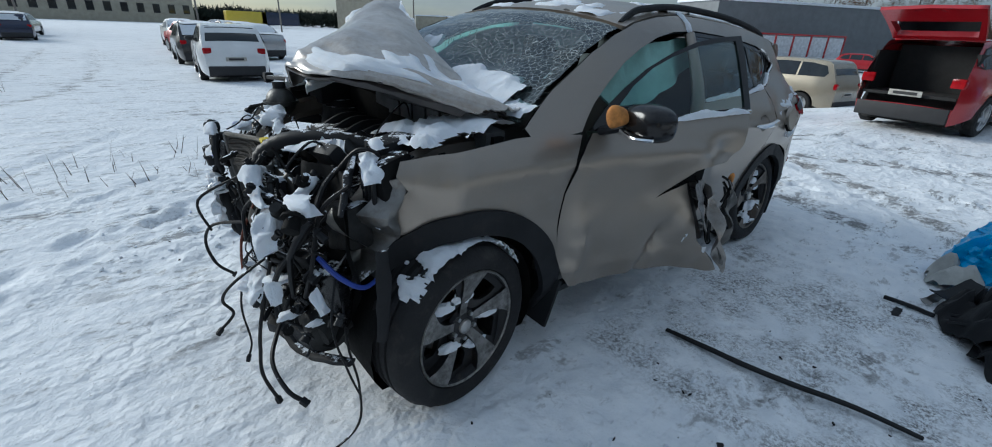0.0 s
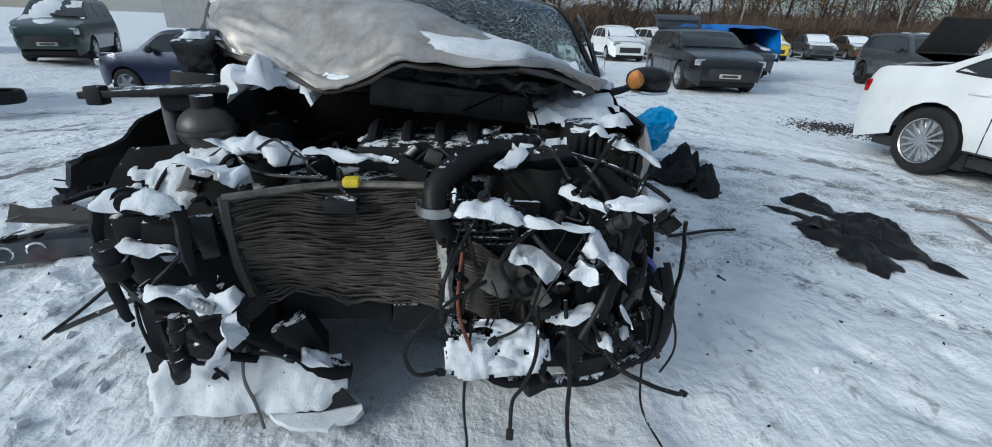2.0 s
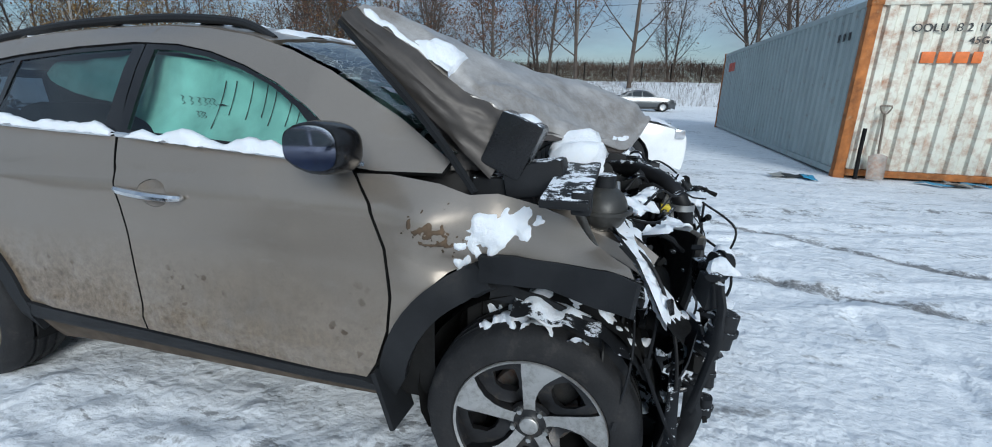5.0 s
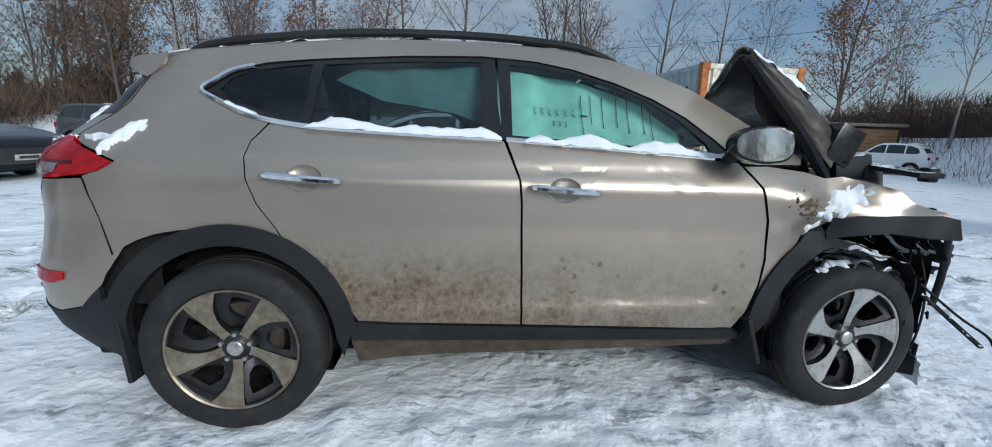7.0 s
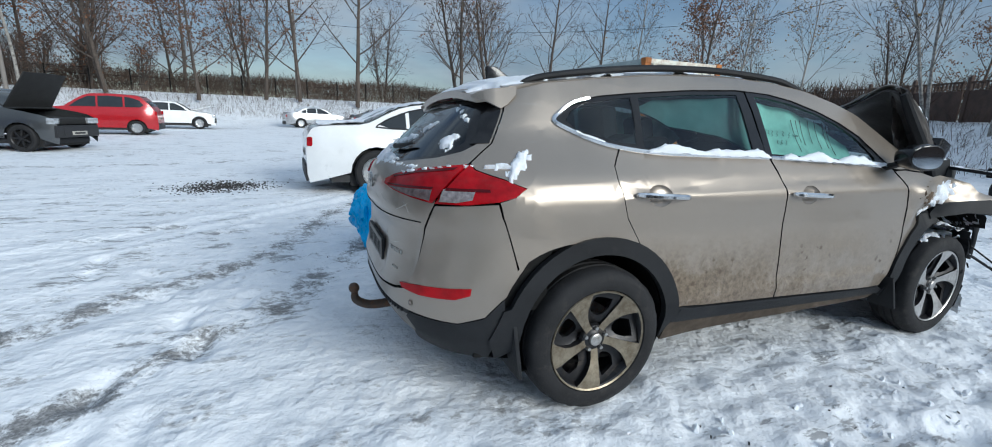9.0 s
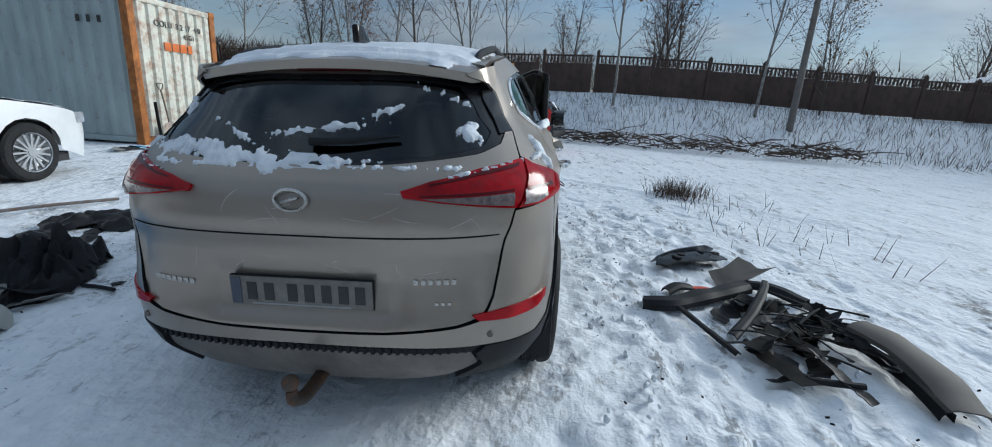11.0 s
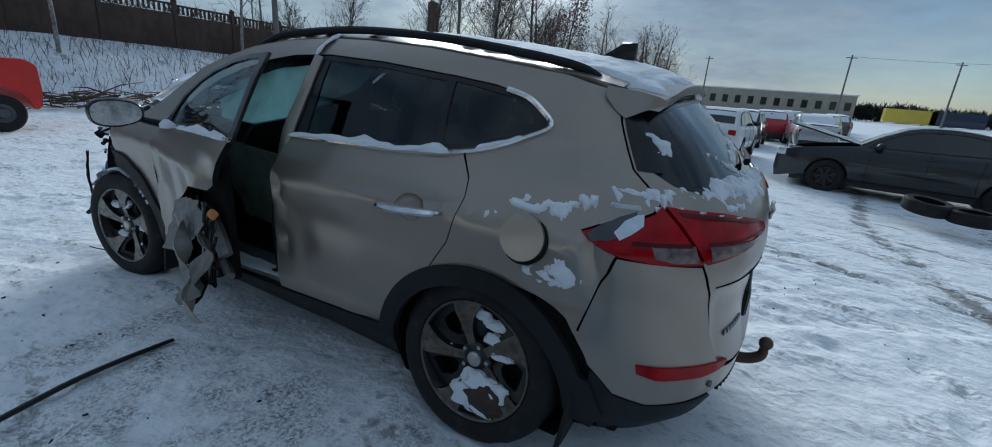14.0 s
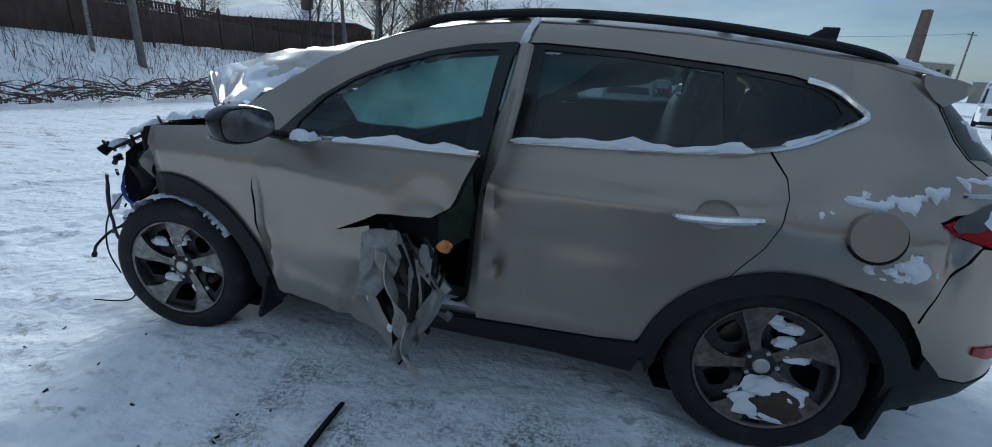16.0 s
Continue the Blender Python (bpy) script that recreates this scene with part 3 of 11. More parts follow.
c2 = mixed(nt, maths("MULTIPLY", maths("MINIMUM", scaled(nt, rag_, 2.6), 0.85), ramp(nt, dirty.outputs["Fac"], 0.03, 0.28)), c1, soil)
# fine grit trodden in on the side of the open doors
sep = nd.new("ShaderNodeSeparateXYZ")
lk.new(pos, sep.inputs[0])
beside = maths("MULTIPLY", maths("MULTIPLY", ramp(nt, sep.outputs["Y"], 0.9, 1.3), ramp(nt, sep.outputs["Y"], 2.1, 3.4, (1, 1, 1), (0, 0, 0))), ramp(nt, maths("ABSOLUTE", maths("ADD", sep.outputs["X"], 0.3), 0.0), 0.9, 2.3, (1, 1, 1), (0, 0, 0)))
gritty = maths("MULTIPLY", maths("MULTIPLY", ramp(nt, noise_node(nt, 2.1, 9, 0.72, pos), 0.44, 0.58), ramp(nt, noise_node(nt, 48, 7, 0.85, pos), 0.47, 0.55)), beside)
c2 = mixed(nt, scaled(nt, gritty, 0.85), c2, (0.10, 0.095, 0.09))
speck = ramp(nt, noise_node(nt, 34, 6, 0.8, pos), 0.62, 0.66)
patch = ramp(nt, noise_node(nt, 1.1, 5, 0.65, pos), 0.45, 0.58)
c3 = mixed(nt, scaled(nt, maths("MULTIPLY", speck, patch), 0.8), c2, (0.07, 0.065, 0.06))
lk.new(c3, b.inputs["Base Color"])
lk.new(scaled(nt, icy, -0.12, 0.8), b.inputs["Roughness"])
b.inputs["Specular IOR Level"].default_value = 0.22
drift = noise_node(nt, 1.7, 5, 0.52, pos, (0.9, 1.6, 1.0))
streak = maths("MULTIPLY", ramp(nt, noise_node(nt, 1.9, 9, 0.78, pos, (0.8, 2.2, 1.0)), 0.565, 0.60), ramp(nt, noise_node(nt, 0.16, 4, 0.6, pos), 0.44, 0.56))
c4 = mixed(nt, scaled(nt, streak, 0.7), c3, (0.14, 0.14, 0.14))
lk.new(c4, b.inputs["Base Color"])
nd0 = bumped(nt, b, drift, 0.7, 0.055)
cake = nd.new("ShaderNodeTexVoronoi")
cake.feature = "SMOOTH_F1"
cake.inputs["Scale"].default_value = 15
cake.inputs["Smoothness"].default_value = 0.35
lk.new(maths_vec(pos), cake.inputs["Vector"])
n0 = bumped(nt, b, mid, 0.8, 0.026, nd0)
n1 = bumped(nt, b, maths("MULTIPLY", scaled(nt, cake.outputs["Distance"], -1.0, 1.0), ramp(nt, noise_node(nt, 1.4, 4, 0.6, pos), 0.46, 0.66)), 0.9, 0.020, n0)
n2 = bumped(nt, b, lump, 0.8, 0.010, n1)
bumped(nt, b, fine, 0.6, 0.004, n2)

gx, gy = axis_steps(-900, 900, -5.2, 5.2, .04), axis_steps(-900, 900, -5.2, 5.2, .04)
verts, soiled = [], []
for y in gy:
    for x in gx:
        z, k = ground_z(x, y) + snow_relief(x, y), 0.0
        if abs(x) < 40 and abs(y) < 60:
            e_, k = tracked(x, y)
            z -= .014 * e_ * min(1, k * 2 + .3) * (1 + .8 * noise.noise(Vector((x * 7, y * 7, 3))))
        verts.append((x, y, z))
        soiled.append(k)
nx = len(gx)
# boot prints round the car, in strides
V_ = np.array(verts)
steps_rng = random.Random(77)
trails = [[(2.6, 2.4), (3.3, .6), (3.2, -.8), (2.2, -2.0), (.4, -2.4), (-1.4, -2.5), (-3.0, -1.9), (-3.4, -.2), (-3.0, 1.4), (-1.6, 2.6), (.4, 2.7), (2.4, 2.5)],
          [(1.9, -1.7), (.9, -1.55), (-.4, -1.6), (-1.6, -1.7), (-2.9, -1.2)], [(-2.8, 1.5), (-1.4, 1.8), (.2, 1.75), (1.6, 2.0), (3.4, 2.9)], [(3.9, -2.4), (1.2, -3.2), (-2.2, -3.4), (-4.8, -2.6)],
          [(-4.2, 3.4), (-2.4, 2.9), (-.6, 3.6), (2.0, 4.2)], [(1.0, -2.0), (.2, -1.5), (-.8, -1.9), (-1.9, -2.2)], [(4.6, 1.2), (3.4, -.2), (4.2, -2.6)], [(-4.6, -1.2), (-3.2, .4), (-4.4, 2.2)]]
for tr in trails:
    way = catmull([(*p, 0) for p in tr], 14)
    left_ = False
    run = 0
    for p, q in zip(way, way[1:]):
        run += (q - p).length
        if run < .30:
            continue
        run, left_ = 0, not left_
        d = (q - p).normalized()
        a = math.atan2(d.y, d.x) + steps_rng.uniform(-.3, .3)
        c = p + Vector((-d.y, d.x, 0)) * (.11 if left_ else -.11) + Vector((steps_rng.uniform(-.08, .08), steps_rng.uniform(-.08, .08), 0))
        if abs(c.x) < 2.2 and abs(c.y) < 1.05:
            continue
        dx, dy = V_[:, 0] - c.x, V_[:, 1] - c.y
        k = (np.abs(dx) < .4) & (np.abs(dy) < .4)
        u = (dx[k] * math.cos(a) + dy[k] * math.sin(a)) / .155
        v = (-dx[k] * math.sin(a) + dy[k] * math.cos(a)) / .065
        r2 = u ** 4 + v ** 4
        V_[k, 2] += -steps_rng.uniform(.016, .030) * np.exp(-r2) + .010 * np.exp(-((np.sqrt(np.sqrt(r2)) - 1.35) / .3) ** 2)
# long shallow scrapes in the snow off the right rear corner, all drawn the same way
for k in range(85):
    x0, y0 = steps_rng.uniform(-4.6, .6), steps_rng.uniform(-5.1, -1.55)
    a, L, w_ = math.pi + steps_rng.uniform(-.28, .22), steps_rng.uniform(.10, .38), steps_rng.uniform(.030, .055)
    dx, dy = V_[:, 0] - x0, V_[:, 1] - y0
    k_ = (np.abs(dx) < .8) & (np.abs(dy) < .8)
    u = (dx[k_] * math.cos(a) + dy[k_] * math.sin(a)) / L
    v = (-dx[k_] * math.sin(a) + dy[k_] * math.cos(a) + .03 * np.sin(u * 3 + k)) / w_
    V_[k_, 2] += -steps_rng.uniform(.012, .026) * np.exp(-u ** 4 - v ** 2) + .006 * np.exp(-u ** 4 - ((np.abs(v) - 1.7) / .6) ** 2)
verts = [tuple(p) for p in V_.tolist()]
faces = [(j * nx + i, j * nx + i + 1, (j + 1) * nx + i + 1, (j + 1) * nx + i) for j in range(len(gy) - 1) for i in range(nx - 1)]
gm = bpy.data.meshes.new("ground")
gm.from_pydata(verts, [], faces)
gm.materials.append(GROUND)
gm.shade_smooth()
gm.attributes.new("dirt", "FLOAT", "POINT").data.foreach_set("value", soiled)
ground = tagged(new("ground", gm), "trodden grey-white snow over a gravel yard with wheel ruts", "ground", "", "structure")

# ---------------------------------------------------------------- the crashed car
LEAN = Matrix.Rotation(radians(-2.5), 4, "X")      # it sags to its left
WZ = [(0.15, .78), (.25, .84), (.36, .895), (.45, .912), (.62, .916), (.80, .916), (.92, .926), (.975, .932), (1.0, .92), (1.08, .882), (1.15, .845), (1.2, .822), (1.3, .775), (1.4, .725), (1.5, .665), (1.56, .61), (1.62, .5)]
SX = [(-1.45, .985), (-1.2, 1), (.5, 1.0), (.9, .99), (1.2, .975), (1.5, .95), (1.8, .9), (2.1, .82)]
SG = [(-1.45, .90), (-1.0, .965), (-.3, 1), (.5, 1), (.9, .95)]
AZ = [(.15, .56), (.24, .66), (.34, .75), (.44, .79), (.55, .80), (.7, .775), (.8, .775), (.9, .79), (1.0, .775), (1.06, .745), (1.12, .68), (1.2, .60), (1.3, .50), (1.4, .38), (1.47, .30)]
NZ = [(.2, 3.2), (.6, 3.6), (.95, 3.0), (1.12, 3.2), (1.4, 3.4)]
RE = [(-1.97, 1.40), (-1.78, 1.432), (-1.57, 1.475), (-1.2, 1.522), (-.9, 1.555), (-.55, 1.577), (-.30, 1.582), (-.05, 1.565), (.18, 1.53), (.38, 1.475), (.56, 1.405), (.84, 1.255), (1.05, 1.125), (1.2, 1.03)]
# inward dents of the two flanks: x, z, reach in x, reach in z, depth
DENTS_R = [(.98, .93, .10, .07, -.035), (1.1, .80, .12, .05, .04), (.93, .80, .06, .05, -.02)]
DENTS_L = [(-.275, .93, .022, .05, .030), (-.27, .79, .02, .05, -.016), (-.28, .66, .025, .06, .032), (-.42, .62, .06, .16, .014), (-1.62, 1.06, .12, .05, .05), (-1.72, .93, .03, .12, .05), (-1.55, .75, .12, .05, .025), (-1.35, 1.05, .12, .05, .02), (-.62, .80, .15, .06, .012)]


def width(u, z):
    u0 = max(u, -1.45)
    w = interp(WZ, z) * interp(SX, u0)
    k = min(1, max(0, (z - 1.05) / .2))
    return w * (1 + k * (interp(SG, u0) - 1))


def flank(s):
    """The body's side, s = 1 left, -1 right; u runs along the car and round the rear corner."""
    dents = DENTS_L if s > 0 else DENTS_R

    def f(u, z, off=0.0):
        w = width(u, z)
        d = sum(k * math.exp(-((u - x) / a) ** 2 - ((z - c) / b) ** 2) for x, c, a, b, k in dents)
        if s > 0 and z < 1.1:
            d += .010 * max(0, noise.noise(Vector((u * 3.1, z * 4.2, 3)))) * (1 if u < .9 else .4)
        if u >= -1.45:
            return (u, s * (w + off - d), z)
        ph = min(1, (-1.45 - u) / 1.6) * math.pi / 2
        a, n = interp(AZ, z), interp(NZ, z)
        return (-1.45 - (a + off - d * .6) * math.sin(ph) ** (2 / n), s * (w + off - d * .6) * max(0, math.cos(ph)) ** (2 / n), z)
    return f


def us(x, z):
    """u of the place on the rear corner at x."""
    if x >= -1.45:
        return x
    q = min(1, (-1.45 - x) / interp(AZ, z)) ** (interp(NZ, z) / 2)
    return -1.45 - math.asin(q) / (math.pi / 2) * 1.6


def ur(y, z):
    """u of the place on the rear at y."""
    q = min(1, y / width(-1.45, z)) ** (interp(NZ, z) / 2)
    return -1.45 - math.acos(q) / (math.pi / 2) * 1.6


def wrap(t, z, off=0.0):
    """The rear in one sheet: t = 0 in the middle, positive to the left."""
    return flank(1 if t >= 0 else -1)(abs(t) - 3.05, z, off)


def both_halves(half):
    """An outline of (t, z) from its right half, which starts and ends in the middle."""
    return half + [(-t, z) for t, z in half[::-1] if t > 1e-6]


def tr(y, z):
    return (ur(y, z) + 3.05, z)


def ts(x, z):
    return (us(x, z) + 3.05, z)


def top(x, y, off=0.0):
    """Roof and windscreen, crowned between the roof edges."""
    ye, ze = max(.05, width(max(x, -1.45), interp(RE, x))), interp(RE, x)
    if x < -1.45:
        ye *= 1 - (-1.45 - x) * .22
    return (x, y, ze + off + .058 * max(-.3, 1 - (abs(y) / ye) ** 2.2))


def roof_edge(x):
    w = width(max(x, -1.45), interp(RE, x))
    return w * (1 - (-1.45 - x) * .22) if x < -1.45 else w


def lean(bm):
    return moved(bm, LEAN)


SUV = thing("damaged_suv", "crashed taupe SUV with its crushed front end laid open", "car")
BELT = [(-1.205, 1.185), (-1.02, 1.165), (-.285, 1.145), (.2, 1.122), (.70, 1.092)]
ARCH_R = (-1.335, .335)
ARCH_F = (1.335, .335)


# the shut line between rear quarter and tailgate: height and place along the car
SEAM = [(1.41, -1.700), (1.38, -1.708), (1.34, -1.722), (1.30, -1.742), (1.25, -1.768), (1.20, -1.802), (1.16, -1.855), (1.115, -1.912)]


def side_of_car(s):
    f, out, right = flank(s), (0, s, 0), s < 0
    name = "right" if right else "left"
    # roof side, pillars and rear quarter
    arch = arc(*ARCH_R, .455, 150, 63, 14)
    dlo_top = [(-1.475, 1.305), (-1.45, 1.355), (-1.38, 1.395), (-1.25, 1.428), (-1.07, 1.45), (-.7, 1.485), (-.38, 1.502), (-.15, 1.492), (.02, 1.464), (.20, 1.412), (.36, 1.35), (.50, 1.275), (.62, 1.19), (.735, 1.09)]
    outer = [(1.02, 1.09)] + [(x, interp(RE, x) - .004) for x in (1.04, .95, .84, .7, .56, .47, .38, .28, .18, .05, -.05, -.18, -.30, -.55, -.72, -.9, -1.05, -1.2, -1.35, -1.45)]
    outer += [(us(-1.58, 1.46), 1.46), (us(-1.67, 1.437), 1.437)] + [(us(x, z), z) for z, x in SEAM]
    outer += [(us(-1.90, 1.09), 1.09), (us(-1.80, 1.055), 1.055), (us(-1.715, 1.02), 1.02), (us(-1.765, .985), .985), (us(-1.83, .965), .965), (us(-1.80, .87), .87), (us(-1.765, .76), .76), (us(-1.735, .66), .66)]
    outer += [p for p in arch if p[0] < -1.13 and p[1] > .60]
    outer += [(-1.135, .745), (-1.17, .80), (-1.225, .88), (-1.255, .965), (-1.272, 1.05), (-1.262, 1.11), (-1.21, 1.183), (-1.30, 1.205), (-1.41, 1.255)]
    outer += dlo_top + [(.80, 1.085)]
    fo = lambda u, z: f(u, z)

    def skin(u, z):
        """Door skin with a pressed ledge along its foot and a soft waist crease."""
        lo = .482 + .012 * u
        k = 1 / (1 + math.exp(-(lo - z) / .006)) * min(1, max(0, (u + .80) / .08)) * min(1, max(0, (.70 - u) / .06))
        return f(u, z, .009 * k - .004 * math.exp(-((z - 1.035 - .02 * u) / .012) ** 2))
    q = part("quarter_panel", lean(sheet(outer, fo, out, .045, gap=.002)), PAINT, SUV, "creased taupe rear quarter and roof side" if not right else "", .02, rim=DARK)
    if not right:
        # fuel flap, standing a little proud
        c0 = Vector(f(-1.485, .962)) + Vector((0, .003, 0))
        n0_ = (Vector(f(-1.555, .962)) - Vector(f(-1.415, .962))).cross(Vector(f(-1.485, 1.03)) - Vector(f(-1.485, .90))).normalized()
        n0_ = n0_ if n0_.y > 0 else -n0_
        bm = bmesh.new()
        cyl(bm, c0 - n0_ * .012 - Vector((.002, 0, .003)), c0 + n0_ * .004 - Vector((.002, 0, .003)), .0825, None, 44)
        part("flap_gap", lean(bm), DARK, q)
        bm = bmesh.new()
        cyl(bm, c0 - n0_ * .010 + Vector((.004, 0, .005)), c0 + n0_ * .013 + Vector((.004, 0, .005)), .0805, .0785, 44)
        part("fuel_flap", lean(bm), PAINT, q, "round fuel filler flap standing proud")
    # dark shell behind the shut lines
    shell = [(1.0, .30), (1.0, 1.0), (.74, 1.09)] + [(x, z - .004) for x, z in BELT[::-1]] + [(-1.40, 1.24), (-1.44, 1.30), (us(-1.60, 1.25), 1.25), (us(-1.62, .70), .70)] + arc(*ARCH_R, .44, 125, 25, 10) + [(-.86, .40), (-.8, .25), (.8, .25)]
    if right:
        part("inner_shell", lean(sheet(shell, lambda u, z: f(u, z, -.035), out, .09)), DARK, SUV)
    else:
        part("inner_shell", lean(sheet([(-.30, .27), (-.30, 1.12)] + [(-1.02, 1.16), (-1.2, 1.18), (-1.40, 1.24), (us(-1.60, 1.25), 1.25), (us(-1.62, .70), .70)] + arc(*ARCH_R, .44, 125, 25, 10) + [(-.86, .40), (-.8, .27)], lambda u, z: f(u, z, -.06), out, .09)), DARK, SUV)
    # rear door
    rd = [(-.298, 1.146), (-1.02, 1.166), (-1.203, 1.186), (-1.262, 1.108), (-1.272, 1.05), (-1.255, .965), (-1.225, .88), (-1.17, .80), (-1.135, .745)]
    rd += [p for p in arc(*ARCH_R, .455, 63, 12, 8) if p[1] > .44] + [(-.865, .415), (-.210, .395), (-.217, .6), (-.231, .9), (-.243, 1.0)]
    d2 = part("rear_door", lean(sheet(rd, skin, out, .03, holes=[dish_hole(-1.055, .972)], gap=.002)), PAINT_LOW if right else PAINT, SUV, "dirt-splashed taupe rear door" if right else "buckled taupe rear door", .025, rim=DARK)
    dent_handle(d2, f, s, -1.055, .972)
    # rear door glass, black frame
    rw = [(-1.06, 1.19), (-.385, 1.172), (-.385, 1.478), (-.7, 1.462), (-1.03, 1.43)]
    qw = [(-1.10, 1.205), (-1.20, 1.215), (-1.39, 1.27), (-1.43, 1.31), (-1.40, 1.352), (-1.33, 1.388), (-1.2, 1.412), (-1.075, 1.43), (-1.08, 1.3)]
    fw = [(-.262, 1.17), (.2, 1.15), (.60, 1.128), (.585, 1.165), (.46, 1.272), (.33, 1.345), (.18, 1.40), (.0, 1.446), (-.15, 1.468), (-.262, 1.474)]
    # quarter glass tip differs: its frame is chrome
    frame_out = [(-.30, 1.15), (-1.02, 1.17), (-1.2, 1.19), (-1.41, 1.26), (-1.468, 1.305)] + dlo_top[1:7] + [(-.325, 1.502), (-.32, 1.3)]
    part("window_frame", lean(sheet(frame_out, lambda u, z: f(u, z, -.008), out, .05, holes=[rw[::-1], qw[::-1]])), PLASTIC_GLOSS, d2, "", .012)
    part("window", lean(sheet(rw, lambda u, z: f(u, z, -.012), out, .08)), GLASS_DARK, d2, "dark tinted rear door glass")
    part("quarter_window", lean(sheet(qw, lambda u, z: f(u, z, -.012), out, .08)), GLASS_DARK, q, "dark tinted quarter glass")
    # chrome line under the glass, round the quarter window tip
    bm = bmesh.new()
    line = [f(u, z, .004) for u, z in [(-.31, 1.15), (-.7, 1.158), (-1.02, 1.169), (-1.2, 1.189), (-1.32, 1.218), (-1.42, 1.262), (-1.47, 1.305), (-1.45, 1.352), (-1.385, 1.393), (-1.30, 1.416)]]
    tube(bm, line, .011, 6, 4)
    part("chrome_strip", lean(bm), CHROME, d2, "chrome window strip")
    # front door
    fd = [(.715, 1.092), (.2, 1.124), (-.288, 1.145), (-.238, 1.0), (-.226, .9), (-.212, .6), (-.205, .395), (.755, .36), (.80, .43), (.845, .56), (.858, .68), (.845, .85), (.80, .99)]
    swing = Matrix()
    if not right:
        swing = Matrix.Translation((.86, .90, 0)) @ Matrix.Rotation(radians(-13.5), 4, "Z") @ Matrix.Translation((-.86, -.90, 0))
    holes = [dish_hole(-.056, .952)] if right else []
    if not right:
        # the skin is ripped away round the latch
        fd = fd[:4] + [(-.215, .965), (-.14, .915), (-.05, .905), (.02, .900), (.09, .888), (.16, .850), (.32, .775), (.20, .812), (.135, .835), (.115, .76), (.10, .70), (.07, .62), (.01, .53), (-.06, .47), (-.115, .40), (-.15, .355)] + fd[7:]

    def door_face(u, z):
        p = Vector(skin(u, z))
        if not right:
            # the lower rear corner is bent out, the skin creased
            k = max(0, min(1, (.25 - u) / .42)) ** 1.4 * max(0, min(1, (.95 - z) / .5)) ** 1.2
            p.y += .15 * k
            p.x += .06 * k
            p.y += .05 * math.exp(-((u - .10) / .10) ** 2 - ((z - .62) / .16) ** 2)
            p.y -= .05 * math.exp(-((u + .12) / .12) ** 2 - ((z - .97) / .06) ** 2)
            p.z += .03 * k * noise.noise(Vector((u * 9, z * 9, 1)))
            p.y += .05 * k * abs(noise.noise(Vector((u * 6 + z * 3, z * 2, 4))))
            p.y -= .03 * math.exp(-((u - .22 + .45 * (z - .6)) / .035) ** 2) * max(0, min(1, (.75 - z) * 5))
            p.y += .022 * noise.noise(Vector((u * 4.3, z * 3.7, 7))) * min(1, max(0, (1.0 - z) * 4))
            k2 = math.exp(-((u - .74) / .05) ** 2) * max(0, min(1, (1.05 - z) * 2))
            p.y += .03 * k2 * (1 + noise.noise(Vector((u * 20, z * 12, 2))))
        return p
    bm = sheet(fd, door_face, out, .03 if not right else .022, holes=holes, gap=.002)
    d1 = part("front_door", lean(moved(bm, swing)), PAINT_LOW if right else PAINT, SUV, "dirt-splashed taupe front door" if right else "torn and buckled front door standing ajar", .022, rim=DARK)
    if right:
        dent_handle(d1, f, s, -.056, .952)
    ftop = [(-.305, 1.15), (.2, 1.128), (.72, 1.098), (.62, 1.185), (.50, 1.27), (.36, 1.345), (.20, 1.408), (.02, 1.46), (-.15, 1.488), (-.315, 1.50)]
    part("window_frame", lean(moved(sheet(ftop, lambda u, z: f(u, z, -.006), out, .05, holes=[fw[::-1]]), swing)), PLASTIC_GLOSS, d1, "", .014)
    part("window", lean(moved(sheet(fw, lambda u, z: f(u, z, -.012), out, .08), swing)), GLASS, d1, "clear greenish front door glass")
    bm = bmesh.new()
    tube(bm, [swing @ Vector(f(u, z, .004)) for u, z in [(-.29, 1.151), (.0, 1.138), (.3, 1.124), (.60, 1.106)]], .011, 6, 4)
    part("chrome_strip", lean(bm), CHROME, d1, "chrome window strip")
    # sill cladding and raised strip along the door foot
    sill = [(-.90, .42), (-.80, .405), (.74, .352), (.80, .33), (.80, .30), (-.89, .33)]
    part("sill_cladding", lean(sheet(sill, lambda u, z: f(u, z, .012), out, .06)), PLASTIC, SUV, "", .03)
    low = [(-.90, .325), (.80, .295), (.76, .262), (-.55, .235), (-.72, .22), (-.88, .20)]
    part("sill", lean(sheet(low, lambda u, z: f(u, z, -.005), out, .06)), SILL_MUD if right else PLASTIC, SUV, "mud-filmed lower sill", .03)
    # wheel arch cladding, rear
    ring = arc(*ARCH_R, .465, 158, 6, 22) + [(-.86, .405), (-.905, .33), (-.93, .24)] + arc(*ARCH_R, .385, 0, 165, 22) + [(-1.72, .30), (-1.80, .24), (-1.85, .36), (-1.80, .50)]
    part("arch_cladding", lean(sheet(ring, lambda u, z: f(us(u, z), z, .014), out, .05)), PLASTIC, SUV, "", .035)
    bm = bmesh.new()
    box(bm, (-1.735, s * .80, .30), (.02, .20, .26), Matrix.Rotation(radians(-8), 4, "Y"), .006)
    part("mud_flap", lean(bm), PLASTIC, SUV)
    # wheel well
    for c in (ARCH_R, ARCH_F):
        bm = bmesh.new()
        lathe(bm, [(.40, s * .86), (.40, s * .45), (.05, s * .45)], 28, "y", (c[0], 0, c[1]))
        for v in [v for v in bm.verts if v.co.z < .19]:
            v.co.z = .19
        part("wheel_well", lean(bm), DARK, SUV)


def dish_hole(x, z, a=.068, b=.050):
    return [(x + a * math.cos(t), z + .006 + b * math.sin(t)) for t in [-2 * math.pi * i / 28 for i in range(28)]]


